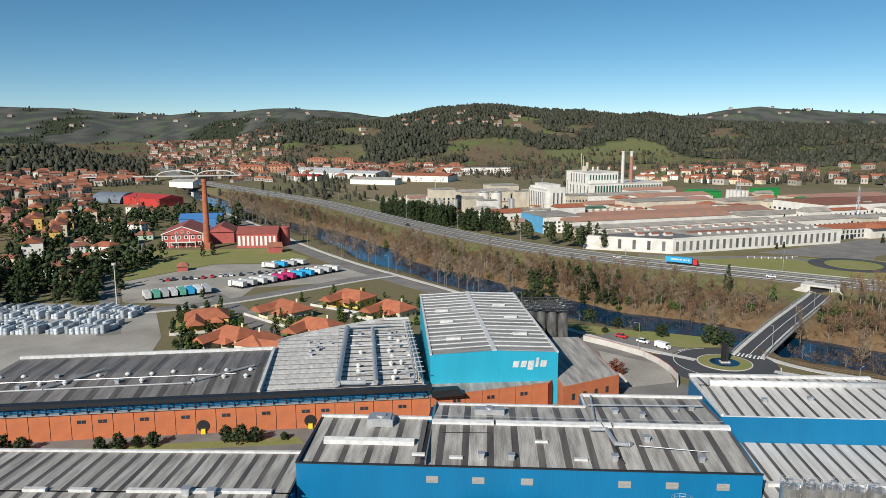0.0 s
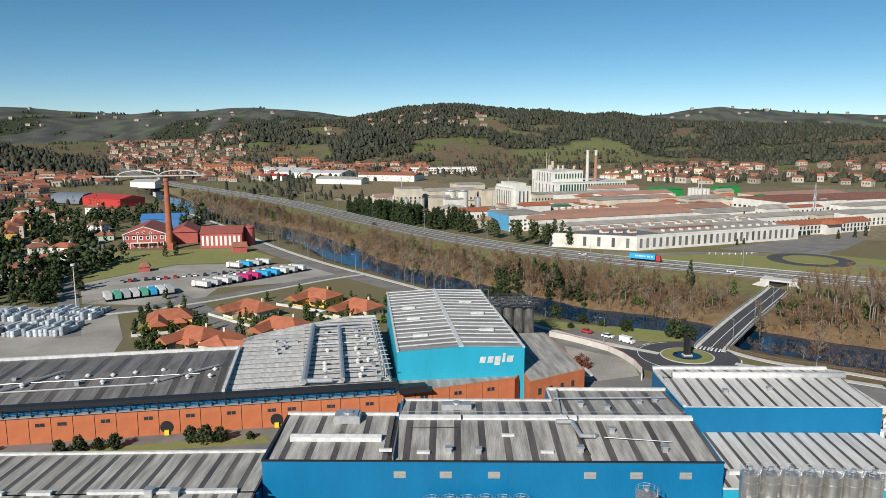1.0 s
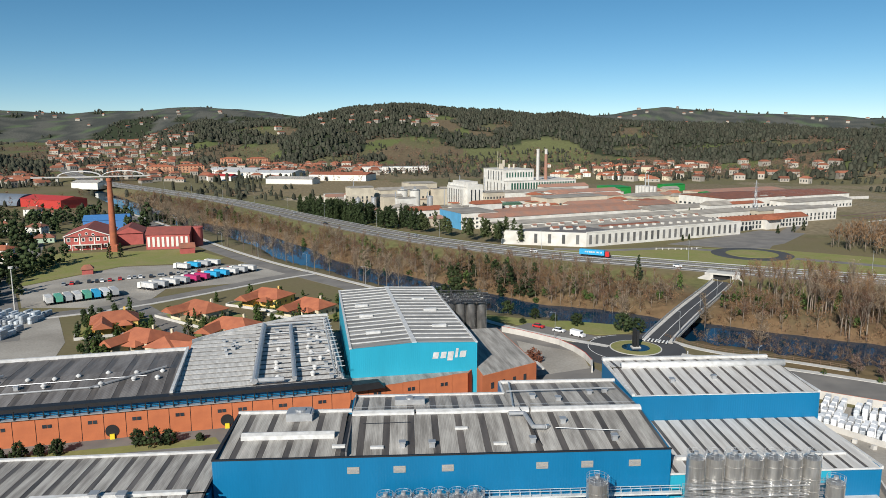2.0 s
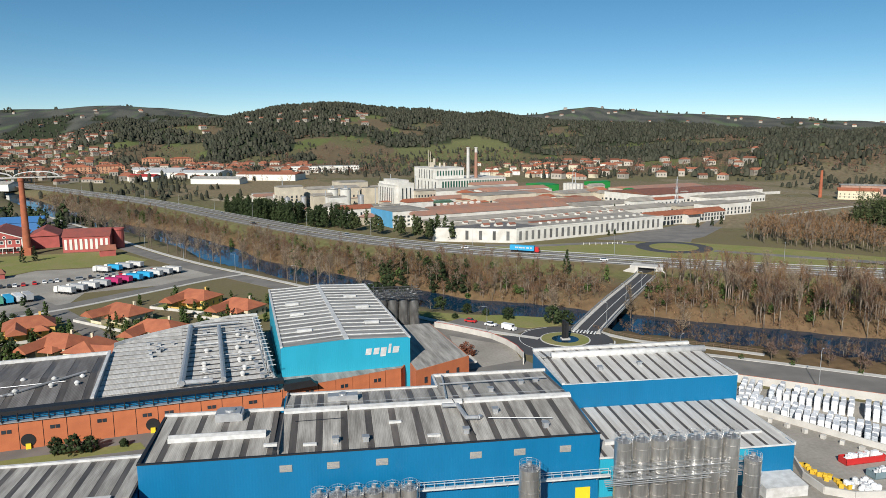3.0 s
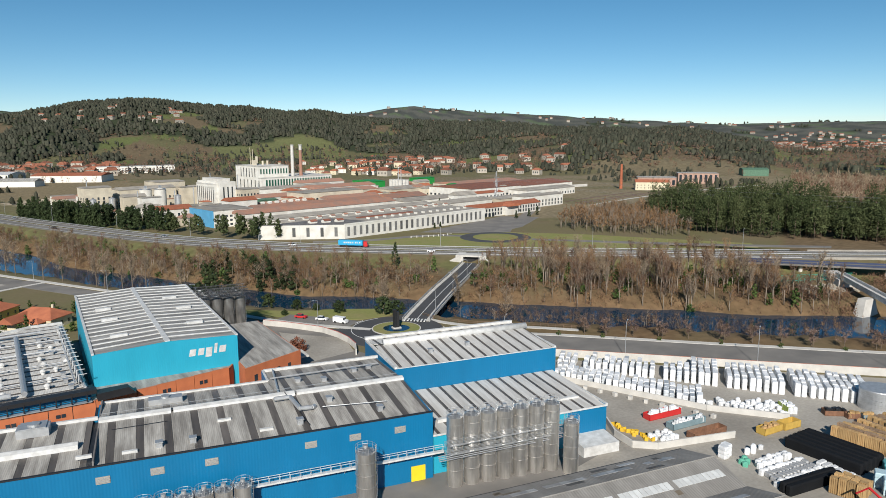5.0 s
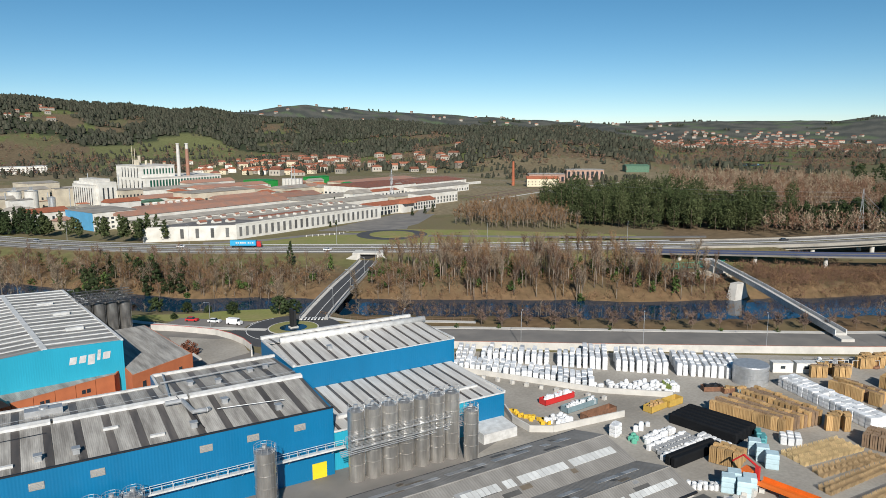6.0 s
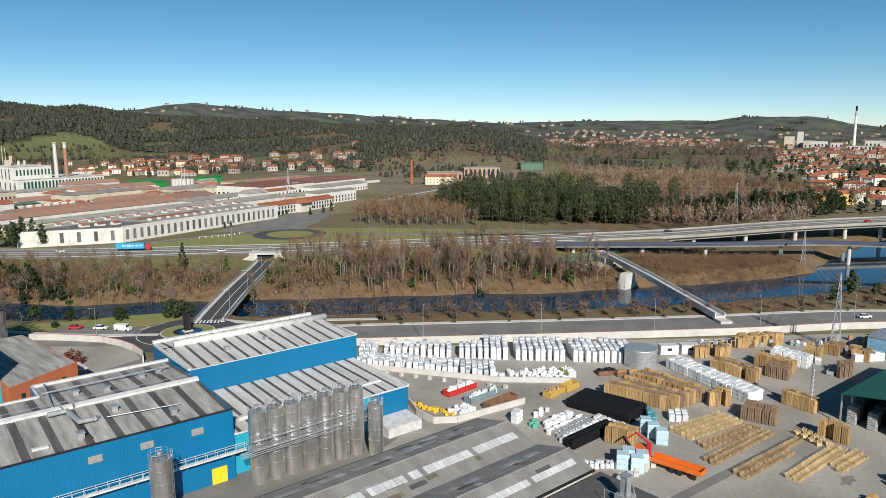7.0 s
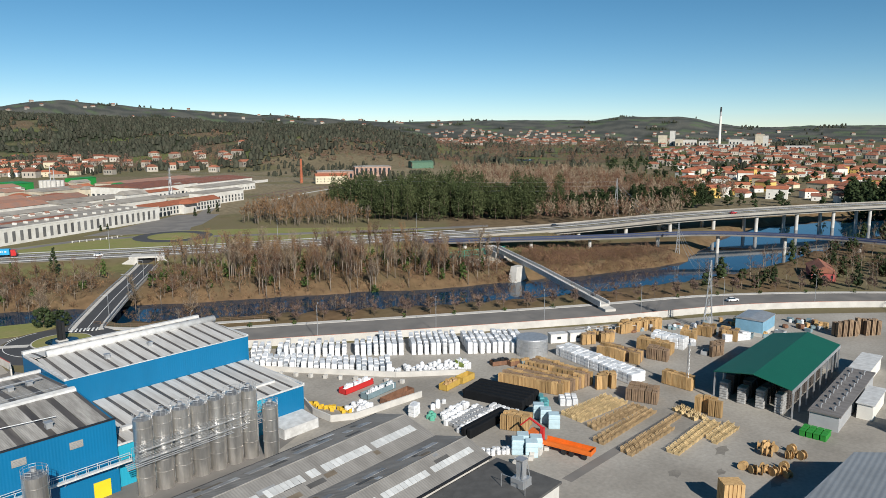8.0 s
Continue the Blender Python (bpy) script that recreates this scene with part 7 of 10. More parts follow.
part("veranda", Shape().box(-8, 8, -12.2, -9.1, 3.2, 3.5).box(-8, -7.7, -12.2, -11.9, 0, 3.2).box(-2.7, -2.4, -12.2, -11.9, 0, 3.2).box(2.4, 2.7, -12.2, -11.9, 0, 3.2).box(7.7, 8, -12.2, -11.9, 0, 3.2), WHITE, red, "white veranda along the front")
stack = thing("brick_chimney", (-163, 428, 0), "tall tapered orange brick factory chimney", "chimney")
part("shaft", Shape().cyl(0, 0, 4, 42, 2.1, 1.35, 24), CHIMNEY, stack)
part("base", Shape().box(-2.7, 2.7, -2.7, 2.7, 0, 4.2), CHIMNEY, stack)
part("rim", Shape().cyl(0, 0, 41.5, 43.2, 1.65, 1.6, 24), CHIMNEY, stack)
red2 = house(pose(-134, 440, 0, 0, 0, 6), 25, 14, 9, 4.0, BRICK_RED, REDROOF, "red works building with white window bays", gable, 0, "", False, name="red_works")
for k in range(9):
    part("white_bay", Shape().box(-11.6 + 2.7 * k, -10.2 + 2.7 * k, -7.2, -7.0, 1.5, 7.5), WHITE, red2)
part("tower", Shape().cyl(15.5, 4, 0, 11, 3.2, n=20).cyl(15.5, 4, 11, 12, 3.6, n=20), BRICK_RED, red2)
house(pose(-118, 418, 0, 0, 0, 20), 8, 7, 3.5, 2.5, BRICK_RED, TERRA_OLD, "small red brick lodge building", gable, 0, "", False)
house(pose(-150, 358, 0, 0, 0, 20), 5, 5, 2.6, 2.0, BRICK_RED, TERRA_OLD, "small red kiosk on the lawn", hip, 0, "", False)
BLUESHED = mat("blue_shed_paint", (0.07, 0.22, 0.50), 0.5, 0.15)
house(pose(-205, 530, 0, 0, 0, 15), 30, 22, 8, 3, BLUESHED, BLUESHED, "blue metal sports shed", gable, 0, "", False, name="shed")
REDMETAL = mat("red_sheet", (0.50, 0.05, 0.04), 0.5, 0.15)
house(pose(-322, 706, 0, 0, 0, -30), 58, 28, 8, 3, REDMETAL, REDMETAL, "long red sheet-roofed hall", gable, 0, "", False, name="hall")
dome = thing("arched_hall", (-371, 728, 0, 0, 0, -20), "grey barrel-roofed sports hall", "hall")
arc = [(-15 * math.cos(math.pi * k / 14), 1 + 10 * math.sin(math.pi * k / 14)) for k in range(15)]
part("vault", Shape().run_x([(y, z) for y, z in arc], -20, 20), mat("grey_blue_vault", (0.16, 0.19, 0.23), 0.5, 0.2, 0.2), dome)

# terraces and houses among trees, left of the works
rh = random.Random(21)
PINKR = mat("pink_render", (0.55, 0.24, 0.20), 0.85, 0.15, 0.3, per_thing=0.1)
MINT = mat("mint_render", (0.42, 0.55, 0.42), 0.85, 0.15, 0.3, per_thing=0.1)
for x, y, n, a, wall in ((-256, 400, 1, 60, WHITE), (-272, 446, 2, 62, YELLOW), (-290, 484, 2, 62, CREAM), (-308, 524, 2, 62, YELLOW), (-312, 478, 2, 62, PINKR), (-330, 520, 2, 62, YELLOW), (-344, 586, 1, 62, WHITE), (-350, 612, 2, 62, MINT), (-378, 600, 2, 62, YELLOW),
                         (-380, 560, 2, 62, PINKR), (-312, 566, 1, 62, CREAM), (-420, 640, 2, 62, PINKR), (-340, 450, 2, 62, WHITE)):
    for k in range(n):
        house(pose(x + 14.5 * k * math.cos(radians(a)) * -1, y + 14.5 * k * math.sin(radians(a)), 0, 0, 0, 180 - a), 14.6, 11, 8.6, 2.4, wall, TERRA, "terraced block with an orange tile roof", gable, 2, "sew", True, "orange-roofed terraces", gap=3.4)
for x, y, h in ((-238, 427, 6), (-230, 405, 6), (-222, 376, 3.4), (-215, 405, 6), (-208, 343, 5.5), (-188, 322, 5.5), (-212, 351, 3.4), (-245, 509, 5.5), (-277, 525, 5.5), (-304, 628, 6), (-280, 604, 5.5), (-207, 367, 5.5), (-208, 395, 3.4),
                (-232, 330, 5.5), (-246, 365, 5.5), (-225, 300, 3.4), (-256, 318, 5.5), (-250, 455, 3.4), (-222, 470, 3.4), (-275, 375, 5.5), (-290, 345, 5.5), (-215, 560, 5.5), (-400, 520, 6), (-430, 580, 6)):
    house(pose(x, y, 0, 0, 0, rh.uniform(-15, 35)), rh.uniform(9, 12), rh.uniform(8, 10), h, 2.0, rh.choice((WHITE, WHITE, CREAM, MINT)), rh.choice((TERRA_OLD, TERRA)), "detached house with a tiled roof among trees", hip, 2 if h > 5 else 1, "swe", True, "houses among trees")
ribbon("park_street", smooth_line([(-150, 262, 0), (-131, 274, 0), (-117, 281, 0), (-99.7, 294, 0), (-75, 319, 0), (-54, 341, 0), (-40, 352, 0)]), 7.5, ASPHALT, "grey street between the lorry park and the villas", 0.07)
ribbon("park_path", smooth_line([(-150, 257, 0), (-130, 269, 0), (-115.5, 276.5, 0), (-97, 289.5, 0), (-72, 314.5, 0), (-51, 336.5, 0), (-37, 347, 0)]), 2.0, PALE, "pale footpath beside the street", 0.15, category="pavement")
ribbon("town_street", smooth_line([(-128, 238, 0), (-141, 265, 0), (-165, 310, 0), (-192, 360, 0), (-206, 420, 0), (-236, 490, 0), (-262, 560, 0)]), 8, ASPHALT, "grey town street between houses and lawn", 0.05)
pole = thing("floodlight_pole", (-148, 284, 0), "tall pale floodlight pole beside the lorry park", "pole")
part("shaft", Shape().rod((0, 0, 0), (0, 0, 17), 0.28, 8, 0.16), PALE, pole)
part("lamp_head", Shape().cyl(0, 0, 16.6, 17.4, 0.9, n=12), PALE, pole)


def sites(n, az0, az1, r0, r1, seed, spacing):
    """Scattered building plots in a sector of the valley."""
    rt = random.Random(seed)
    used, tries = [], 0
    while len(used) < n and tries < n * 25:
        tries += 1
        az, r = rt.uniform(az0, az1), math.sqrt(rt.uniform(r0 * r0, r1 * r1))
        x, y = polar(az, r)
        if not any(abs(x - u) < spacing and abs(y - v) < spacing for u, v, _ in used):
            used.append((x, y, rt.uniform(-40, 40) - az))
    return used, rt


def town(n, az0, az1, r0, r1, seed, walls, roofs, label, spacing=17, big=0.3):
    """Far houses that can still be told apart: copies of a few kinds."""
    spots, rt = sites(n, az0, az1, r0, r1, seed, spacing)
    kinds = [(wall, roof) for wall in walls for roof in roofs]
    made = {}
    for x, y, a in spots:
        wall, roof = rt.choice(kinds)
        key = (wall.name, roof.name, rt.random() < big, rt.random() < 0.5)
        m = pose(x, y, ground_z(x, y), 0, 0, a)
        if key in made:
            copy_thing(made[key], m)
        else:
            w, d, h = (rt.uniform(15, 24), rt.uniform(10, 13), rt.choice((6.4, 9.2))) if key[2] else (rt.uniform(9, 13), rt.uniform(8, 10), rt.choice((4.0, 6.2)))
            made[key] = house(m, w, d, h, 2.4, wall, roof, label, hip if key[3] else gable, 2 if h > 6 else 1, "s", False, "town houses", gap=5.2)


def far_town(name, n, az0, az1, r0, r1, seed, label, spacing=24, grow=1.2):
    """Tiny far houses, too many to count."""
    spots, rt = sites(n, az0, az1, r0, r1, seed, spacing)
    walls, roofs, eyes = Shape(), Shape(), Shape()
    for x, y, a in spots:
        z, w, d, h = ground_z(x, y), rt.uniform(9, 17) * grow, rt.uniform(8, 11) * grow, rt.choice((4.0, 6.2, 7.0)) * grow
        walls.turned(x, y, z - 2, z + h, w, d, a)
        c, s = math.cos(radians(a)), math.sin(radians(a))
        r = (hip if rt.random() < 0.5 else gable)(w, d, h, 2.6 * grow)
        roofs.add([(x + p[0] * c - p[1] * s, y + p[0] * s + p[1] * c, z + p[2]) for p in r.v], r.f)
        for u in (-0.3, 0.0, 0.3):
            px, py = u * w, -d / 2
            eyes.turned(x + px * c - py * s, y + px * s + py * c, z + h * 0.35, z + h * 0.7, 1.4, 0.3, a)
    tagged(new(name + "_walls", walls.mesh(name + "_walls", FARWALL)), "pale walls of " + label, "houses", kind="stuff")
    tagged(new(name + "_roofs", roofs.mesh(name + "_roofs", FARROOF)), "orange roofs of " + label, "houses", kind="stuff")
    tagged(new(name + "_windows", eyes.mesh(name + "_windows", GLASS)), "dark windows of " + label, "houses", kind="stuff")


def by_island(m, low, high):
    """Lets each separate piece of a joined mesh take its own tone."""
    n, link = m.node_tree.nodes, m.node_tree.links.new
    geo, r, mul = n.new("ShaderNodeNewGeometry"), n.new("ShaderNodeMapRange"), n.new("ShaderNodeMix")
    r.inputs["To Min"].default_value, r.inputs["To Max"].default_value = low, high
    link(geo.outputs["Random Per Island"], r.inputs["Value"])
    mul.data_type, mul.blend_type = "RGBA", "MULTIPLY"
    mul.inputs["Factor"].default_value = 1
    link(n["Principled BSDF"].inputs["Base Color"].links[0].from_socket, mul.inputs["A"])
    link(r.outputs[0], mul.inputs["B"])
    link(mul.outputs["Result"], n["Principled BSDF"].inputs["Base Color"])
    return m


FARWALL = by_island(mat("far_house_render", (0.43, 0.39, 0.33), 0.85, 0.15, 0.3), 0.6, 1.2)
FARROOF = by_island(mat("far_house_tiles", (0.31, 0.115, 0.065), 0.9, 0.3, 0.3), 0.6, 1.3)
town(45, 11, 23, 1080, 1480, 1, (WHITE, CREAM), (TERRA, TERRA_OLD), "far white house with an orange roof on the valley floor", 13, 0.12)
town(100, 67.5, 81, 680, 1150, 7, (WHITE, CREAM, YELLOW), (TERRA, TERRA_OLD), "orange-roofed town house beyond the viaduct", 18, 0.3)
far_town("hillfoot_houses", 95, -10, -0.8, 1190, 1480, 2, "houses below the wooded hill")
far_town("railway_houses", 60, -35, -25, 1080, 1300, 3, "houses beyond the railway", 20)
far_town("valley_houses", 320, -24.5, -15, 1350, 3350, 4, "houses up the valley", 22, 1.2)
far_town("railside_houses", 70, -21, -8, 1080, 1560, 14, "houses on the far side of the highway", 20, 1.1)
far_town("west_houses", 60, -40, -29, 760, 1150, 15, "houses at the valley's west side", 20, 1.05)
far_town("slope_houses", 24, -9, 4, 2080, 2300, 5, "white houses on the hill slope")
far_town("plain_houses", 50, 16, 34, 1050, 1560, 6, "houses on the valley floor", 22)
far_town("town_houses", 230, 65.5, 83, 1150, 2000, 17, "houses of the town", 20, 1.1)
far_town("slope_town_houses", 220, 48, 61, 2200, 3700, 8, "houses on the town slope", 28, 1.15)
far_town("edge_houses", 110, 60, 84, 2000, 3800, 9, "houses on the town's edge", 34, 1.2)
far_town("ridge_farms", 46, 18, 50, 3600, 4350, 10, "farms on the ridge", 40, 1.3)
far_town("left_farms", 26, -36, -12, 3700, 4200, 11, "farms on the far hills", 40, 1.3)
for k in range(4):
    x, y = ((-398, 1276), (-352, 1300), (-345, 1592), (-288, 1590))[k]
    house(pose(x, y, ground_z(x, y), 0, 0, 12 + 4 * k), 44, 14, 12, 3, mat("orange_flats_render", (0.58, 0.30, 0.18), 0.85), TERRA, "long orange apartment block", hip, 4, "s", False, "orange apartment blocks", "apartment_block", gap=6, size=(2, 1.5))
for k, (x, y, w) in enumerate(((-24, 1250, 46), (25, 1256, 50), (60, 1266, 20))):
    house(pose(x, y, ground_z(x, y), 0, 0, -4), w, 16, 11, 0.5, WHITE, CAP, "long white school building with window bands", hip, 3, "s", False, "white school wings", "school_wing", gap=5, size=(3.2, 1.3))
for x, y, w, d, h, roof in ((-200, 1160, 120, 50, 9, CAP), (-70, 1080, 90, 45, 9, TERRA), (-135, 1010, 70, 26, 7, ROOF), (-260, 1250, 90, 40, 9, CAP), (-250, 1090, 40, 22, 7, REDMETAL), (-390, 960, 40, 22, 7, ROOF)):
    house(pose(x, y, 0, 0, 0, -18), w, d, h, 3, WHITE, roof, "wide low warehouse beyond the highway", gable, 0, "", False, "warehouses", "warehouse")

# ---- the old white works across the river ----
WX, WY, WA = 119, 417, 20.8
WORKSW = mat("aged_white_render", (0.70, 0.685, 0.64), 0.9, 0.25, 0.2, second=(0.56, 0.535, 0.48), per_thing=0.1)
OLDCREAM = mat("stained_cream_render", (0.56, 0.50, 0.39), 0.9, 0.3, 0.15, second=(0.42, 0.37, 0.29), per_thing=0.12)
OLDROOF = mat("stained_red_brown_tiles", (0.36, 0.175, 0.115), 0.9, 0.4, 0.15, second=(0.26, 0.165, 0.13), per_thing=0.2)
GREYROOF = mat("stained_grey_sheet", (0.36, 0.33, 0.285), 0.85, 0.4, 0.12, second=(0.225, 0.205, 0.18), per_thing=0.15)
DULLGLASS = mat("dusty_window_glass", (0.15, 0.15, 0.148), 0.3, 0.3, 0.5, per_thing=0.4)


def works(x, y, deg=0.0):
    a = radians(WA)
    return pose(WX + x * math.cos(a) - y * math.sin(a), WY + x * math.sin(a) + y * math.cos(a), 0, 0, 0, WA + deg)


longhall = thing("long_white_hall", works(0, 0), "long white factory hall with tall dark windows", "factory hall")
part("wall", Shape().prism([(0, 0), (128, 0), (128, 34), (-40, 34)], 0, 8.6), WORKSW, longhall)
part("roof", Shape().prism([(1, 0.8), (24, 0.8), (14, 33), (-38, 33)], 8.6, 8.75), ROOF_DARK, longhall, "flat dark roof")
part("roof", Shape().prism([(24.1, 0.8), (127, 0.8), (127, 33), (14.1, 33)], 8.6, 8.8), GREYROOF, longhall, "stained grey-brown roof")
part("parapet", Shape().box(0, 128, -0.1, 0.6, 8.5, 9.3), WORKSW, longhall)
me = Shape().box(-0.95, 0.95, -0.12, 0.05, 1.6, 7.2).mesh("window", DULLGLASS)
for k in range(26):
    part("window", me, DULLGLASS, longhall, at=(3 + 4.8 * k, -0.02, 0))
for k in range(5):
    part("window", me, DULLGLASS, longhall, at=(-4 - 6.5 * k, 3.4 + 5.5 * k, 0)).rotation_euler.z = radians(-40)
for k in range(3):
    lant = part("roof_lantern", Shape().run_x([(-1.8, 0), (1.8, 0), (1.8, 1.2), (0, 2.1), (-1.8, 1.2)], -2.4, 2.4), WORKSW, longhall, at=(-9 + 8 * k, 21 - 3 * k, 8.7))
    part("lantern_roof", Shape().add([(-2.6, -2.1, 1.15), (2.6, -2.1, 1.15), (2.6, 0, 2.3), (-2.6, 0, 2.3), (2.6, 2.1, 1.15), (-2.6, 2.1, 1.15)], [(0, 1, 2, 3), (3, 2, 4, 5)]), TERRA_OLD, lant)
part("roof_strip", Shape().box(26, 74, 19, 22.5, 8.7, 9.5), TERRA_OLD, longhall, "faded red raised roof strip")
for k in range(14):
    part("roof_post", Shape().box(-0.5, 0.5, -1.2, 1.2, 0, 1.3), WORKSW, longhall, at=(28 + 7 * k, 12, 8.7))
def range_at(x, y, L, D, h, rise, wall, roof, label, shape=gable, floors=1, name="works_range", gap=4.5, size=(1.6, 2.2), sides="sw", group="old works ranges"):
    """A works building by its near front corner in the works' own frame."""
    return house(works(x + L / 2, y + D / 2), L, D, h, rise, wall, roof, label, shape, floors, sides, False, group, name, gap, size)


arcade = range_at(128, 12, 82, 13, 7.2, 2.6, WORKSW, TERRA, "white arcaded office range with an orange roof", floors=2, name="office_range", gap=3.4)
for k in range(6):
    part("arch", Shape().rod((-39 + 4.2 * k, -6.7, 2.0), (-39 + 4.2 * k, -6.4, 2.0), 1.3, 14).box(-40.3 + 4.2 * k, -37.7 + 4.2 * k, -6.7, -6.4, 0, 2.0), GLASS, arcade)
part("cross_wing", Shape().box(-6, 8, -10, -6.5, 0, 7.4), WORKSW, arcade)
part("cross_roof", gable(9, 14.5, 7.4, 2.2), TERRA, arcade, at=(1, -8, 0)).rotation_euler.z = math.pi / 2
range_at(212, 30, 54, 14, 10, 1.2, WORKSW, GREYROOF, "long white hall end of the old works", floors=2, name="works_hall")
range_at(-19, 93, 140, 14, 9.0, 2.6, WORKSW, OLDROOF, "long white range with a red-brown roof", floors=1, gap=3.6, size=(1.3, 1.6))
range_at(-14, 60, 145, 16, 8.4, 1.4, WORKSW, GREYROOF, "long white range with a stained grey roof", floors=1, gap=4.0, size=(1.3, 1.6))
range_at(4, 112, 120, 15, 9.4, 2.6, WORKSW, OLDROOF, "long cream range with a red-brown roof", floors=1, gap=4.0, size=(1.3, 1.6))
range_at(-20, 76, 120, 12, 5.8, 1.8, OLDCREAM, GREYROOF, "long grey-roofed range between the halls", floors=0)
range_at(25, 130, 50, 15, 7, 2.4, OLDCREAM, OLDROOF, "old cream range with a tiled roof", floors=1)
office = range_at(-33, 104, 30, 36, 12, 0.5, WORKSW, GREYROOF, "white works office with a light blue end wall", hip, 3, "works_office", 3.6, (2.2, 1.5), "s", "")
AQUA = mat("light_blue_panels", (0.10, 0.36, 0.60), 0.5, 0.15, 0.3)
part("blue_end_wall", Shape().box(-15.3, -15.0, -18, 18, 0, 12), AQUA, office, "light blue panelled end wall")
range_at(-48, 160, 27, 16, 9.0, 2.6, WORKSW, TERRA, "white works range with an orange roof", floors=2, gap=4)
range_at(2, 148, 24, 12, 13, 2.4, WORKSW, TERRA, "white gabled works building with an orange roof", floors=2, gap=4)
range_at(80, 165, 64, 26, 13.4, 0.6, OLDCREAM, GREYROOF, "cream two-storey works block", hip, 3, gap=4, size=(2.2, 1.6))
range_at(95, 148, 55, 15, 8.5, 2.4, WORKSW, OLDROOF, "white range with a red-brown roof", floors=2)
range_at(149, 133, 46, 24, 6.5, 3.0, WORKSW, OLDROOF, "white hall with a wide red-brown roof", floors=1)
range_at(138, 100, 60, 18, 6.5, 2.4, WORKSW, GREYROOF, "white range with a stained grey roof", floors=1)
range_at(150, 62, 56, 20, 6.5, 2.0, WORKSW, GREYROOF, "low white range with a stained roof", floors=1)
range_at(190, 88, 24, 12, 9, 3.0, WORKSW, GREYROOF, "white gabled hall with tall windows", floors=2, gap=3.6, size=(1.4, 2.0))
range_at(216, 92, 40, 14, 8.5, 1.5, WORKSW, TERRA, "white range with an orange roof", floors=2)
range_at(214, 60, 70, 22, 6.0, 1.2, OLDCREAM, GREYROOF, "low wide grey-roofed hall", floors=1)
range_at(48, 215, 19, 20, 15.7, 0.6, OLDCREAM, GREYROOF, "cream three-storey works tower", hip, 4, gap=3, size=(1.4, 2.0))
range_at(60, 200, 60, 16, 8.5, 2.6, WORKSW, OLDROOF, "white range with a long red-brown roof", floors=2)
range_at(100, 276, 92, 20, 9, 2.0, WORKSW, GREYROOF, "long white range before the boiler house", floors=1, gap=3.2, size=(1.4, 3))
range_at(125, 205, 70, 26, 9, 2.2, OLDCREAM, OLDROOF, "old cream hall with a red-brown roof", floors=2)
range_at(140, 240, 80, 22, 10, 2.4, WORKSW, OLDROOF, "white hall with a red-brown roof", floors=2)
range_at(200, 190, 50, 26, 8, 2.2, OLDCREAM, GREYROOF, "old cream hall with a stained roof", floors=1)
range_at(244, 122, 75, 60, 9.5, 2.4, WORKSW, TERRA_OLD, "wide white hall under a faded red roof", floors=1, gap=6, size=(3, 2))
range_at(330, 130, 92, 60, 7.8, 2.4, WORKSW, TERRA_OLD, "wide white hall under a faded red roof", floors=1, gap=6, size=(3, 2))
range_at(290, 90, 80, 24, 7, 2.0, WORKSW, GREYROOF, "white works hall with a grey sheet roof", floors=1)
range_at(300, 195, 110, 40, 7.5, 2.0, OLDCREAM, OLDROOF, "wide cream hall under a red-brown roof", floors=1)
def dormers(ob, L, D, h, n, roof):
    """A row of small white gabled lanterns along a roof."""
    body = Shape().run_x([(-1.3, 0), (1.3, 0), (1.3, 1.1), (0, 1.8), (-1.3, 1.1)], -1.6, 1.6).mesh("roof_lantern", WORKSW)
    cover = Shape().add([(-1.8, -1.6, 1.05), (1.8, -1.6, 1.05), (1.8, 0, 2.05), (-1.8, 0, 2.05), (1.8, 1.6, 1.05), (-1.8, 1.6, 1.05)], [(0, 1, 2, 3), (3, 2, 4, 5)]).mesh("lantern_roof", roof)
    for k in range(n):
        q = part("roof_lantern", body, WORKSW, ob, at=(-L / 2 + L * (k + 0.5) / n, -D * 0.26, h + 0.6))
        part("lantern_roof", cover, roof, q)


dormers(range_at(-16, 38, 150, 18, 7.6, 1.4, WORKSW, GREYROOF, "long white range with a row of small roof lanterns", floors=1, gap=7.0, size=(1.3, 1.6)), 150, 18, 7.6, 14, OLDROOF)
dormers(range_at(30, 150, 46, 14, 7.6, 2.2, OLDCREAM, OLDROOF, "cream range with small gabled roof lanterns", floors=1), 46, 14, 7.6, 7, WORKSW)
# tall boiler house
boiler = thing("boiler_house", works(141, 337), "tall white boiler house with vertical green glazing", "boiler house")
part("wall", Shape().box(0, 92, 0, 56, 0, 15.5), WORKSW, boiler)
part("upper_block", Shape().box(0, 39, 8, 56, 15.5, 28), WORKSW, boiler)
part("roof_slab", Shape().box(-0.4, 39.4, 7.6, 56.4, 28, 28.5).box(39.4, 92.4, -0.4, 56.4, 15.5, 15.9).box(-0.4, 39.4, -0.4, 7.6, 15.5, 15.9), PALE, boiler)
GREENGLASS = mat("green_tinted_glazing", (0.02, 0.10, 0.07), 0.2, 0.2)
me = Shape().box(-1.0, 1.0, -0.15, 0.05, 2.5, 13.5).mesh("tall_window", GREENGLASS)
me2 = Shape().box(-0.8, 0.8, -0.15, 0.05, 19.5, 25).mesh("window", GREENGLASS)
for k in range(24):
    part("tall_window", me, GREENGLASS, boiler, at=(6 + 3.6 * k, 0, 0))
    if k < 10:
        part("window", me2, GREENGLASS, boiler, at=(4 + 3.6 * k, 8, 0))
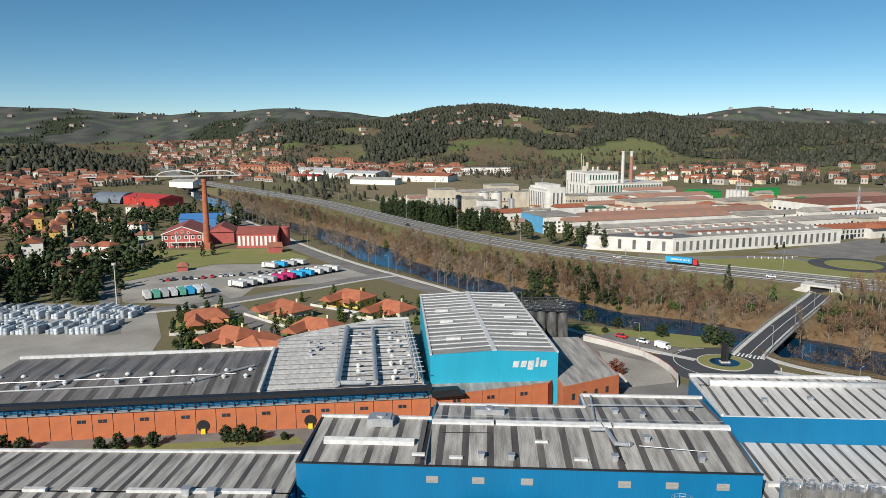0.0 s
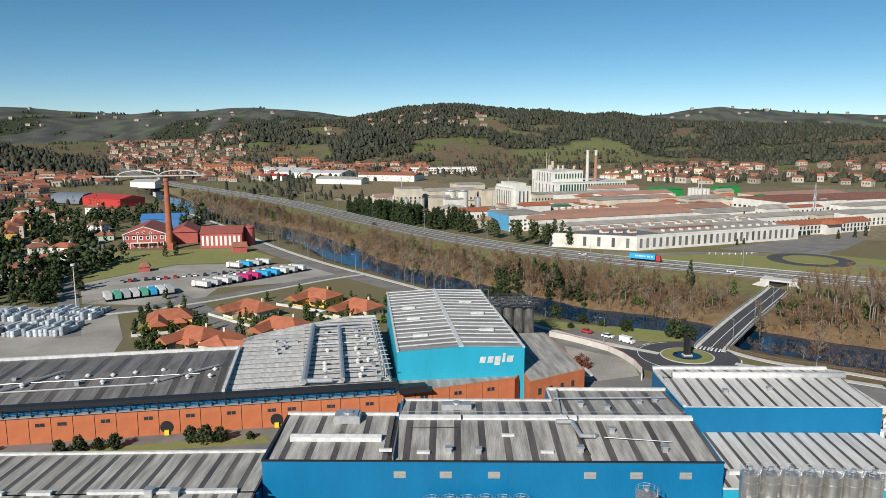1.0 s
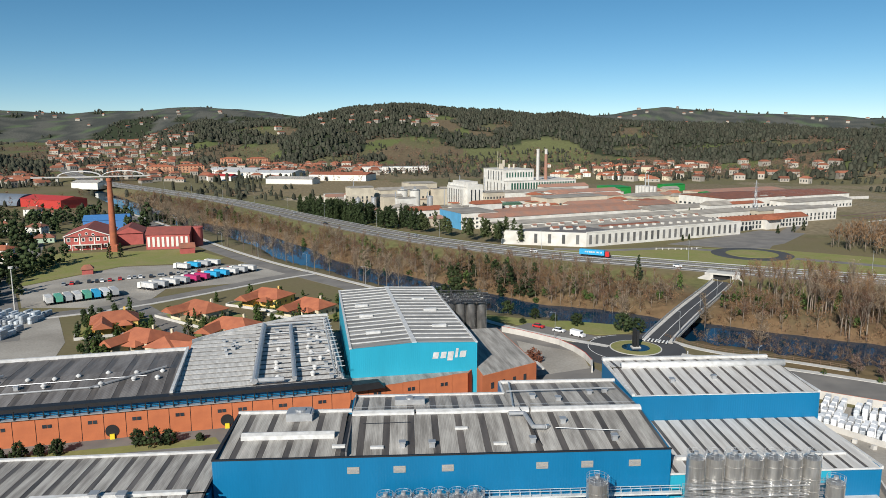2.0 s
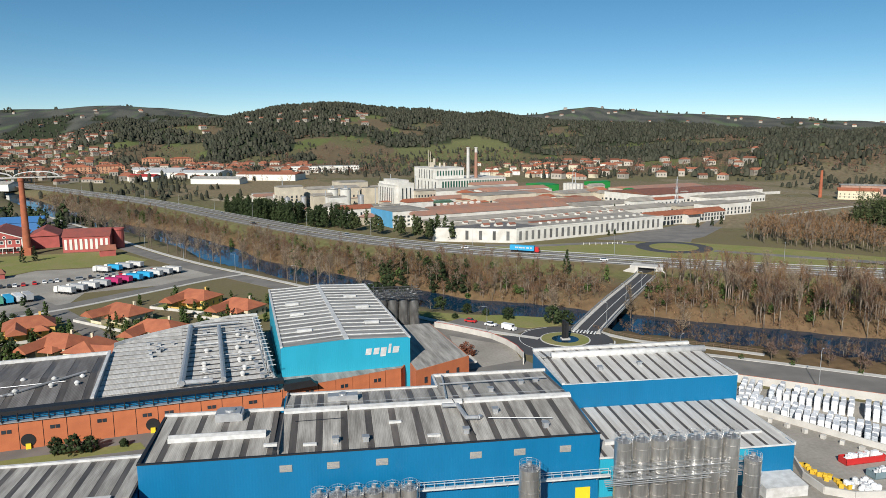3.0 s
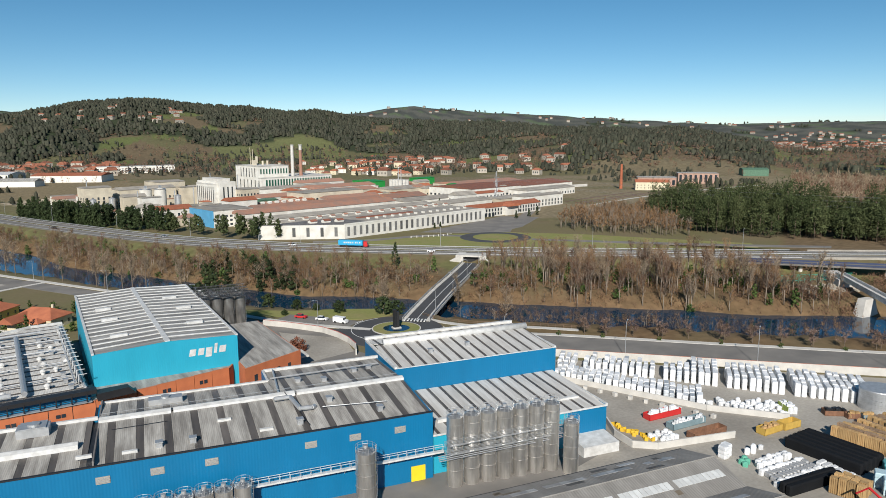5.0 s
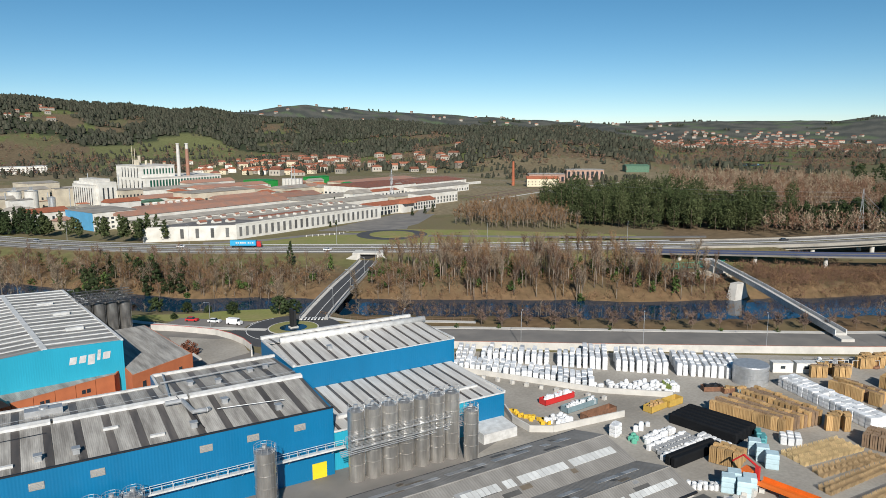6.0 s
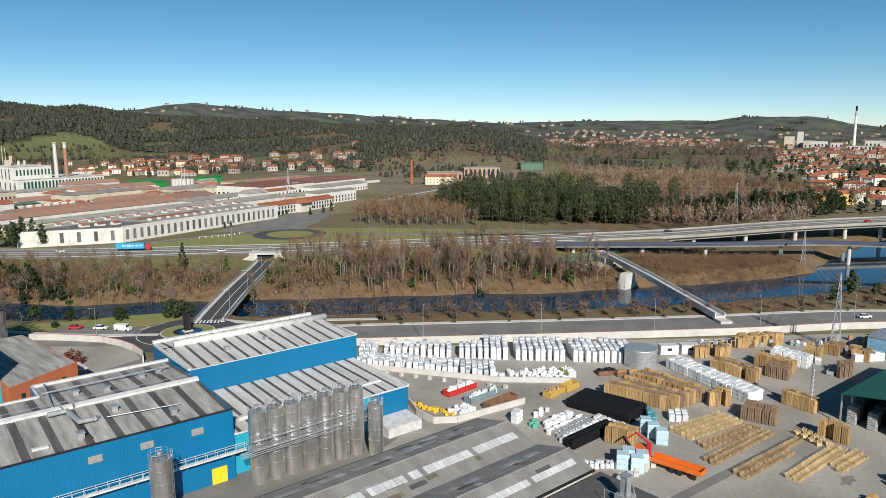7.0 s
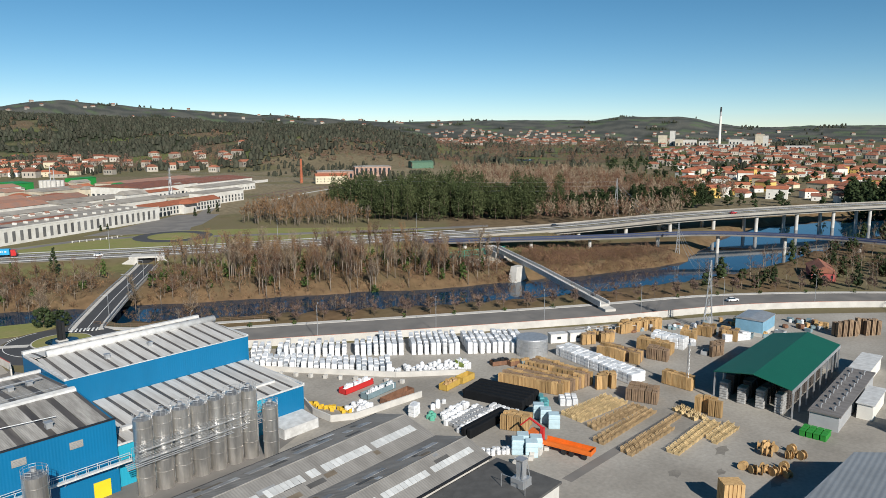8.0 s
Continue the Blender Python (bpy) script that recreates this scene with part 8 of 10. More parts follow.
for k in range(6):
    part("slit_window", Shape().box(-0.1, 0.05, -0.7, 0.7, 16, 26), GLASS, boiler, at=(0, 14 + 6 * k, 0))
    part("slit_window", Shape().box(-0.1, 0.05, -0.7, 0.7, 3, 13), GLASS, boiler, at=(0, 6 + 8 * k, 0))
part("roof_plant", Shape().box(8, 12, 30, 34, 28.5, 34).box(15, 17, 36, 38, 28.5, 38).cyl(22, 34, 28.5, 33, 1.2, n=10).cyl(28, 34, 28.5, 33, 1.2, n=10).rod((10, 40, 28), (10, 40, 48), 0.3, 5).rod((13, 40, 28), (13, 40, 46), 0.3, 5), OLDCREAM, boiler)
range_at(180, 322, 60, 16, 9, 3, WORKSW, OLDROOF, "white range with a red-brown roof", floors=1)
for x, y, m in ((156, 754, PALE), (166, 757, OLDROOF)):
    ch = thing("factory_chimney", (x + 14, y + 52, 0), "tall round factory chimney with a pale top", "chimney", "twin factory chimneys")
    part("shaft", Shape().cyl(0, 0, 0, 45, 2.2, 1.7, 18), m, ch)
    part("top_band", Shape().cyl(0, 0, 45, 51, 1.7, 1.6, 18).cyl(0, 0, 50, 51, 2.0, 2.0, 18), PALE, ch, "pale chimney top")
block_w = thing("plant_block", works(33, 222), "white multi-storey plant block with slit windows", "plant block")
part("wall", Shape().box(0, 15, 0, 42, 0, 22.5).box(-3, 0, 4, 38, 0, 20), WORKSW, block_w)
part("upper_floor", Shape().box(2, 13, 6, 36, 22.5, 25).box(-3.2, 0, 3.8, 38.2, 20, 20.6), PALE, block_w)
me = Shape().box(-0.6, 0.6, -0.1, 0.05, 4, 18).mesh("window", GLASS)
for k in range(3):
    part("window", me, GLASS, block_w, at=(3.5 + 4 * k, 0, 0))
for k in range(9):
    part("window", me, GLASS, block_w, at=(-3, 6.5 + 3.7 * k, 0)).rotation_euler.z = math.pi / 2
for x, y in ((-15, 262), (-4.5, 257)):
    sl = thing("white_silo", works(x, y), "fat white storage silo", "silo", "white silos")
    part("drum", Shape().cyl(0, 0, 0, 16.5, 5.0, n=26).cyl(0, 0, 16.5, 17.6, 5.0, 1.5, n=26), WORKSW, sl)
    part("rail", Shape().cyl(0, 0, 17.0, 17.15, 5.1, n=20).box(-1, 1, -1, 1, 17.4, 20), GALV, sl)
range_at(-30, 280, 50, 18, 16, 2, OLDCREAM, GREYROOF, "cream industrial block behind the silos", floors=3, name="plant_block", gap=4)
range_at(-62, 270, 22, 16, 20, 1, OLDCREAM, GREYROOF, "cream concrete plant tower with windows", floors=4, name="plant_block", gap=4)
range_at(10, 296, 26, 30, 20, 1, OLDCREAM, GREYROOF, "tall cream plant block with slit windows", floors=3, name="plant_block", gap=3, size=(1, 2.4))
tanks = shared("process_tank", Shape().cyl(0, 0, 0, 11, 2.6, n=16).cyl(0, 0, 11, 12, 2.6, 0.6, n=16), GALV, "grey steel process tank", "tank", "process tanks")
for x, y in ((-50, 255), (-43, 262), (-58, 262), (8, 250), (-70, 258)):
    p = works(x, y).translation
    tanks(p.x, p.y, 0, 0, 0.7 + 0.1 * (abs(x) % 5))
GREENP = mat("bright_green_sheet", (0.02, 0.26, 0.05), 0.5, 0.12)
for x, y, w, d, h in ((236, 267, 20, 34, 10.5), (233, 211, 25, 10, 5), (278, 183, 8, 8, 9.5), (335, 300, 30, 14, 8)):
    range_at(x, y, w, d, h, 0.8, GREENP, GREENP, "bright green metal shed", floors=0, name="green_shed", group="green sheds")
GREENH = mat("dark_green_frame", (0.10, 0.20, 0.13), 0.7, 0.3)
range_at(46, 186, 21, 10, 8, 0.8, GREENH, GREENH, "dark green rusting plant shed", floors=0, name="green_shed", group="")
concrete = thing("concrete_block", works(256, 240), "pale ribbed concrete tower block", "tower block")
for k in range(4):
    part("cell", Shape().cyl(1.6, 3 + 5 * k, 0, 12.4, 2.7, n=14).cyl(7, 3 + 5 * k, 0, 12.4, 2.7, n=14).cyl(11, 3 + 5 * k, 0, 12.4, 2.7, n=14), PALE, concrete)
part("mast", Shape().rod((5, 10, 12), (5, 10, 26), 0.4, 5).rod((9, 10, 12), (9, 10, 24), 0.4, 5), GALV, concrete)
# crowded small works buildings, stacks and pipe bridges between the large ones
rw = random.Random(33)
for x0, x1, y0, y1, n, hmax in ((-75, 30, 168, 215, 9, 9), (-75, -10, 280, 340, 9, 15), (55, 130, 232, 262, 7, 9), (150, 240, 165, 200, 6, 8), (205, 330, 225, 290, 9, 8), (20, 120, 300, 330, 5, 14), (-60, 20, 120, 165, 4, 8), (120, 250, 205, 270, 8, 10), (60, 150, 130, 200, 6, 11), (225, 300, 95, 200, 5, 9), (-40, 40, 215, 290, 6, 17)):
    for k in range(n):
        L, D, hh = rw.uniform(9, 20), rw.uniform(8, 13), rw.uniform(4.5, hmax)
        range_at(rw.uniform(x0, x1), rw.uniform(y0, y1), L, D, hh, rw.choice((0.5, 2.0, 2.4)), rw.choice((OLDCREAM, OLDCREAM, WORKSW)), rw.choice((OLDROOF, GREYROOF, TERRA, GREYROOF)), "small stained works building among the halls", rw.choice((gable, hip)), rw.choice((0, 1)), "works_building", 4.0, (1.4, 1.8), "s", "small works buildings")
for k in range(8):
    p = works(rw.uniform(-60, 120), rw.uniform(200, 320)).translation
    st = thing("works_stack", (p.x, p.y, 0), "thin grey steel stack of the old works", "stack", "thin works stacks")
    part("pipe", Shape().rod((0, 0, 0), (0, 0, rw.uniform(16, 26)), 0.5, 8, 0.4), GALV, st)
lot_fence = thing("post_fence", (0, 0, 0), "low white post fence along the works car park", "fence")
LOT = smooth_line([(157.4, 403.6, 0), (172, 402, 0), (186, 405, 0)], 3.2)
TRACK = mat("brown_ballast", (0.17, 0.11, 0.085), 0.95, 0.3, 0.3, bump=0.3)
post_me = Shape().box(-0.2, 0.2, -0.2, 0.2, -0.2, 1.2).mesh("post", WORKSW)
for p, q in zip(LOT, LOT[1:]):
    part("post", post_me, WORKSW, lot_fence, at=(p[0], p[1], 0))
    part("rail", Shape().rod((p[0], p[1], 0.9), (q[0], q[1], 0.9), 0.06, 4), WORKSW, lot_fence)
for k, off in enumerate((0, 14, 22, 38)):
    ribbon("rail_track", smooth_line([(372, 520 + off, 0), (470, 566 + off, 0), (600, 610 + off, 0), (760, 640 + off, 0)], 20), 3.0, (PALE, TRACK, TRACK, TRACK)[k], "brown ballasted railway track in the open field" if k else "pale service road beside the railway", 0.12, thick=0.3, category="railway" if k else "road")
wall_line("field_wall", [(330, 655), (420, 690), (500, 705)], 3.0, 0.5, PALE, "long pale wall at the edge of the open field")
# brick works far right with its slim chimney
house(pose(575, 672, 1, 0, 0, -35), 44, 22, 10, 1.0, mat("pink_brick", (0.42, 0.26, 0.20), 0.85), ROOF, "derelict pink brick works", hip, 2, "sw", False, name="brick_works", gap=6, size=(3, 3))
house(pose(655, 690, 1, 0, 0, -35), 48, 22, 12, 1.0, mat("pink_brick_pale", (0.46, 0.30, 0.235), 0.85), ROOF, "derelict pink brick works tower", hip, 3, "sw", False, name="brick_works", gap=6, size=(3, 3))
house(pose(535, 632, 1, 0, 0, -35), 36, 18, 8, 2.5, CREAM, TERRA, "cream works house with an orange roof", gable, 2, "sw", False, name="works_house", gap=4)
slim = thing("slim_chimney", (513, 658, 0), "slim dark red brick chimney", "chimney")
part("shaft", Shape().cyl(0, 0, 0, 28, 1.9, 1.2, 14), CHIMNEY, slim)
house(pose(800, 735, 4, 0, 0, -30), 34, 20, 8, 2, GREENH, GREENH, "dark green metal barn", gable, 0, "", False, name="barn")
house(pose(326, 69, 0, 0, 0, 20), 20, 9, 3.4, 2.6, BRICK_RED, TERRA_OLD, "small house with a dark red roof by the river", gable, 1, "swe", False)
# white arched road bridge far up the river
arch = thing("arch_bridge", (-589, 1026, 0, 0, 0, 15.6), "far white road bridge with low steel arches", "bridge")
part("deck", Shape().box(0, 245, -6, 6, 7.2, 8.6), PALE, arch)
for x in (60, 118, 176):
    part("pier", Shape().box(x - 1.5, x + 1.5, -4, 4, -6, 7.2), PALE, arch)
for c in (147, 205):
    for y in (-5.4, 5.4):
        rib = Shape()
        for k in range(10):
            a0, a1 = math.pi * k / 10, math.pi * (k + 1) / 10
            rib.rod((c - 28 * math.cos(a0), y, 8.4 + 7.5 * math.sin(a0)), (c - 28 * math.cos(a1), y, 8.4 + 7.5 * math.sin(a1)), 0.6, 5)
        part("arch_rib", rib, CAP, arch)
# wires between the pylons
for (ax, ay, az), (bx, by, bz) in (((460, 233, 0), (300, 560, 0)), ((347, 140, -3), (460, 233, 0)), ((214, 74.5, 0), (347, 140, -3))):
    wires = thing("power_line", (0, 0, 0), "thin grey power wires between the pylons", "wires", "power lines")
    heights = {460: 27, 300: 30, 347: 18, 214: 22}
    ha, hb = heights[ax], heights[bx]
    for u in (0.68, 0.8, 0.91):
        for side in (-1, 1):
            oa, ob_ = side * 0.30 * ha * (1.2 - u), side * 0.30 * hb * (1.2 - u)
            pts = []
            for k in range(13):
                f = k / 12
                pts.append((ax + (bx - ax) * f + 0.9 * (oa + (ob_ - oa) * f), ay + (by - ay) * f + 0.42 * (oa + (ob_ - oa) * f), az + u * ha + (bz + u * hb - az - u * ha) * f - 16 * f * (1 - f) * 0.9))
            cable = Shape()
            for p, q in zip(pts, pts[1:]):
                cable.rod(p, q, 0.035, 3)
            part("wire", cable, GALV, wires)
solo("pond", Shape().cyl(1150, 810, 0, 1.9, 42, n=40), WATER, "small blue pond in the fields beyond the wood", "pond", kind="structure")
SAND = mat("heaped_sand", (0.52, 0.44, 0.33), 0.95, 0.25, 0.15, bump=0.4)
for x, y, r0, h0 in ((-44, 742, 16, 7.5), (-70, 746, 13, 5), (-14, 756, 12, 4)):
    hp, rsd, nn = Shape(), random.Random(int(h0 * 10)), 18
    for z, q in ((0, 1.0), (0.45, 0.66), (0.85, 0.28)):
        hp.v += [(r0 * 1.5 * q * math.cos(2 * math.pi * i / nn) * rsd.uniform(0.88, 1.1), r0 * q * math.sin(2 * math.pi * i / nn) * rsd.uniform(0.88, 1.1), h0 * z) for i in range(nn)]
    hp.v.append((0, 0, h0))
    for j in (0, nn):
        hp.f += [(j + i, j + (i + 1) % nn, j + nn + (i + 1) % nn, j + nn + i) for i in range(nn)]
    hp.f += [(2 * nn + i, 2 * nn + (i + 1) % nn, 3 * nn) for i in range(nn)]
    solo("sand_heap", hp, SAND, "pale heap of quarry sand beyond the highway", "sand heap", pose(x, y, 0), "sand heaps", smooth=True)
# chemical works at the foot of the table hill
sx, sy = 2315, 832
sz = ground_z(sx, sy)
bigstack = thing("tall_stack", (sx, sy, sz), "very tall white factory chimney with dark bands at its top", "chimney")
for k in range(8):
    part("band", Shape().cyl(0, 0, k * 14.5, (k + 1) * 14.5, 4.8 - 0.26 * k, 4.8 - 0.26 * (k + 1), 18), (WHITE if k in (0, 1, 2, 3, 4, 5) else GREY if k == 6 else DARKSTEEL), bigstack)
for k, (az, r, w, h) in enumerate(((66.2, 2300, 26, 30), (66.9, 2300, 16, 44), (68.1, 2350, 46, 16), (73.0, 2250, 24, 34), (73.4, 2250, 14, 30), (71.5, 2400, 50, 16), (64.3, 2100, 60, 10), (70.6, 2100, 56, 10), (75.5, 2000, 60, 11), (67.4, 2250, 22, 20), (69.2, 2300, 30, 13), (72.2, 2200, 30, 18))):
    x, y = polar(az, r)
    house(pose(x, y, ground_z(x, y), 0, 0, -az), w, 40, h, 1, PALE if k % 3 else OLDCREAM, GREYROOF, "pale chemical works block", hip, 2, "s", False, "chemical works blocks", "works_block", gap=9, size=(4, 4))

# ---- trees ----
def bare_mesh(seed, h=11.0, spread=3.2, limbs=10, twigs=5, fine=5, stout=1.0, rise=(0.1, 0.24), first=0.22):
    """A leafless tree: tapered trunk and limbs, and a crown of thin twig slivers; lying sets of arrays."""
    r = np.random.RandomState(seed)
    wood, tv, tf = Shape(), [], []
    wood.rod((0, 0, -0.4), (r.uniform(-0.2, 0.2), r.uniform(-0.2, 0.2), h * 0.45), h * 0.017, 5, h * 0.011)
    wood.rod((0, 0, h * 0.45), (r.uniform(-0.5, 0.5), r.uniform(-0.5, 0.5), h * 0.86), h * 0.011, 4, h * 0.003)

    def sliver(a, b, w):
        d = b - a
        s = np.cross(d, r.normal(size=3))
        s = s / (np.linalg.norm(s) + 1e-6) * w
        k = len(tv)
        tv.extend([a - s, a + s, b])
        tf.append((k, k + 1, k + 2))

    for i in range(limbs):
        z0 = h * r.uniform(first, 0.8)
        a = r.uniform(0, 6.28)
        reach = spread * r.uniform(0.6, 1.0) * (1.15 - 0.6 * z0 / h)
        p0 = np.array([0, 0, z0])
        p1 = p0 + np.array([math.cos(a) * reach, math.sin(a) * reach, min(h * r.uniform(*rise), h * 0.97 - z0)])
        wood.rod(p0, p1, h * 0.007, 3, h * 0.002)
        for _ in range(twigs):
            q0 = p0 + (p1 - p0) * r.uniform(0.25, 1.0)
            q1 = q0 + np.array([r.normal() * 0.55, r.normal() * 0.55, abs(r.normal()) * 0.7 + 0.5]) * h * 0.1
            sliver(q0, q1, 0.07 * stout)
            for _ in range(fine):
                e0 = q0 + (q1 - q0) * r.uniform(0.2, 1.0)
                sliver(e0, e0 + np.array([r.normal() * 0.5, r.normal() * 0.5, r.uniform(-0.1, 0.9)]) * h * 0.095, 0.06 * stout)
    return wood, np.array(tv), np.array(tf)


def leaf_mesh(seed, h=14.0, rad=3.6, clumps=34, leaves=8, low=0.25, cone=0.0, size=0.75, whole=True):
    """A leafy crown of many small leaf sprays gathered in uneven clumps, with gaps between."""
    r = np.random.RandomState(seed)
    v, f = [], []
    for _ in range(clumps):
        u = r.uniform(0, 1)
        z = h * (low + (1 - low) * u)
        wide = rad * ((1 - u) * cone + (1 - cone) * math.sqrt(max(0.05, 1 - (2 * u - 0.9) ** 2 * 0.85))) * r.uniform(0.45, 1.0)
        a = r.uniform(0, 6.28)
        c = np.array([math.cos(a) * wide, math.sin(a) * wide, z])
        for _ in range(leaves):
            p = c + r.normal(size=3) * rad * 0.2
            d, e = r.normal(size=3), r.normal(size=3)
            d, e = d / np.linalg.norm(d) * size * r.uniform(0.6, 1.2), e / np.linalg.norm(e) * size * r.uniform(0.6, 1.2)
            k = len(v)
            v.extend([p - d, p + e, p + d, p - e * 0.6])
            f.append((k, k + 1, k + 2))
            if whole:
                f.append((k, k + 2, k + 3))
    return np.array(v), np.array(f)


def crown_mesh(seed, h=18.0, rad=4.0, sides=5, shards=4, size=1.6):
    """A far conifer or broad crown: an uneven tapering hull of facets, ragged with loose sprays."""
    r = np.random.RandomState(seed)
    v, f = [], []
    for z, q in ((0.1, 1.0), (0.74, 0.74)):
        for i in range(sides):
            a = 2 * math.pi * (i + r.uniform(-0.3, 0.3)) / sides
            k = rad * q * r.uniform(0.65, 1.2)
            v.append((k * math.cos(a), k * math.sin(a), h * (z + r.uniform(-0.1, 0.1))))
    v.append((r.uniform(-0.5, 0.5), r.uniform(-0.5, 0.5), h))
    for i in range(sides):
        j = (i + 1) % sides
        f += [(i, j, sides + j), (i, sides + j, sides + i), (sides + i, sides + j, 2 * sides)]
    for _ in range(shards):
        a, z = r.uniform(0, 6.28), r.uniform(0.25, 0.95)
        c = np.array([math.cos(a), math.sin(a), 0]) * rad * (1.1 - 0.75 * z) + np.array([0, 0, z * h])
        k = len(v)
        v += [tuple(c + r.normal(size=3) * size) for _ in range(3)]
        f.append((k, k + 1, k + 2))
    return np.array(v, float), np.array(f)


def clump_tree(seed, h=9.0, rad=2.8, clumps=7, leaves=14, low=0.12, cone=0.0, size=0.4):
    """A leafy crown of uneven facetted clumps, with loose sprays of leaves round each."""
    r = np.random.RandomState(seed)
    v, f = [], []
    gold = (1 + 5 ** 0.5) / 2
    ico = [(-1, gold, 0), (1, gold, 0), (-1, -gold, 0), (1, -gold, 0), (0, -1, gold), (0, 1, gold), (0, -1, -gold), (0, 1, -gold), (gold, 0, -1), (gold, 0, 1), (-gold, 0, -1), (-gold, 0, 1)]
    sides = [(0, 11, 5), (0, 5, 1), (0, 1, 7), (0, 7, 10), (0, 10, 11), (1, 5, 9), (5, 11, 4), (11, 10, 2), (10, 7, 6), (7, 1, 8), (3, 9, 4), (3, 4, 2), (3, 2, 6), (3, 6, 8), (3, 8, 9), (4, 9, 5), (2, 4, 11), (6, 2, 10), (8, 6, 7), (9, 8, 1)]
    for i in range(clumps):
        u = (i + r.uniform(0, 1)) / clumps
        wide = rad * (1 - u * cone) * (0.75 if u < 0.85 else 0.3) * r.uniform(0.35, 1.0) if clumps > 1 else 0
        a = i * 2.4 + r.uniform(-0.5, 0.5)
        c = np.array([math.cos(a) * wide, math.sin(a) * wide, h * (low + (0.9 - low) * u)])
        q = rad * (1.5 / clumps ** 0.62 - 0.12 * u * cone) * r.uniform(0.7, 1.25)
        k = len(v)
        v += [tuple(c + np.array(p) / 1.9 * q * r.uniform(0.5, 1.45) * np.array([1, 1, 0.85])) for p in ico]
        f += [tuple(k + j for j in t) for t in sides]
        for _ in range(leaves):
            d = r.normal(size=3)
            p = c + d / np.linalg.norm(d) * q * r.uniform(0.8, 1.5)
            k = len(v)
            v += [tuple(p + r.normal(size=3) * size) for _ in range(3)]
            f.append((k, k + 1, k + 2))
    return np.array(v, float), np.array(f)


def spread_out(protos, places, seed, lo=0.75, hi=1.25):
    """Arrays for many turned and scaled copies of (verts, faces)."""
    r = np.random.RandomState(seed)
    vs, fs, base = [], [], 0
    for x, y, z in places:
        v, f = protos[r.randint(len(protos))]
        a, k, kz = r.uniform(0, 6.28), r.uniform(lo, hi), r.uniform(lo, hi)
        c, s = math.cos(a), math.sin(a)
        w = np.stack([(v[:, 0] * c - v[:, 1] * s) * k + x, (v[:, 0] * s + v[:, 1] * c) * k + y, v[:, 2] * kz + z], 1)
        vs.append(w)
        fs.append(f + base)
        base += len(v)
    return np.concatenate(vs), np.concatenate(fs)


def triangles(shape):
    """A Shape's faces as triangle arrays."""
    f = [(p[0], p[i], p[i + 1]) for p in shape.f for i in range(1, len(p) - 1)]
    return np.array(shape.v, float), np.array(f)


def stuff(name, protos, places, material, label, category, seed=1, lo=0.75, hi=1.25):
    if len(places) == 0:
        return
    v, f = spread_out(protos, places, seed, lo, hi)
    tagged(new(name, big_mesh(name, v, f, material)), label, category, kind="stuff")


def places_in(n, x0, x1, y0, y1, keep, seed, gap=0.0):
    r = np.random.RandomState(seed)
    x, y = r.uniform(x0, x1, n), r.uniform(y0, y1, n)
    ok = keep(x, y)
    x, y = x[ok], y[ok]
    z = land(x, y)
    return np.stack([x, y, z], 1)


BARE_SET = [bare_mesh(s, h, sp) for s, h, sp in ((1, 11, 3.4), (2, 13.5, 3.6), (3, 9, 3.4), (4, 12, 3.0))]
TWIGS = [(v, f) for _, v, f in BARE_SET]
WOODS = [triangles(w) for w, _, _ in BARE_SET]


LIGHT_SET = [bare_mesh(s, h, sp, 7, 5, 3) for s, h, sp in ((11, 11, 3.6), (12, 14, 3.8), (13, 9, 3.4))]
LIGHT_TWIGS = [(v, f) for _, v, f in LIGHT_SET]
LIGHT_WOODS = [triangles(w) for w, _, _ in LIGHT_SET]


# upright trees of the tall wood east of the road bridge
TALL_SET = [bare_mesh(s, h, sp, 13, 5, 4, 1.0, (0.22, 0.42), 0.3) for s, h, sp in ((17, 15, 3.0), (18, 18, 3.4), (19, 13, 2.8), (20, 16, 2.6))]
TALL_TWIGS = [(v, f) for _, v, f in TALL_SET]
TALL_WOODS = [triangles(w) for w, _, _ in TALL_SET]


BRUSH = [bare_mesh(s, 3.2, 2.4, 9, 4, 1, 1.3, (0.15, 0.4), 0.05)[1:] for s in (36, 37, 38)]
MID_TWIGS = [bare_mesh(s, h, sp, 8, 4, 1, 3.2, (0.14, 0.3))[1:] for s, h, sp in ((24, 12, 3.8), (25, 14, 4.0), (26, 10, 3.8))]
HAZE_TWIGS = [bare_mesh(s, h, sp, 7, 3, 1, 7.5)[1:] for s, h, sp in ((27, 11, 4.4), (28, 13, 4.8), (29, 9, 4.2))]


def bare_wood(name, places, material, label, seed, trees=(WOODS, TWIGS), lo=0.75, hi=1.25):
    stuff(name + "_trunks", trees[0], places, PALE_BARK, "bare grey-brown trunks and limbs of " + label, "trees", seed, lo, hi)
    stuff(name + "_twigs", trees[1], places, material, "bare brown twigs of " + label, "trees", seed, lo, hi)


def road_clear(x, y):
    out = np.ones(len(x), bool)
    for line, w in ((BRIDGE, 9), (AVENUE, 13), (RIVERSIDE, 7), (low_via, 7)):
        out &= near_line(x, y, line)[0] > w
    hd, _ = near_line(x, y, HIGHWAY)
    return out & (hd > 17)


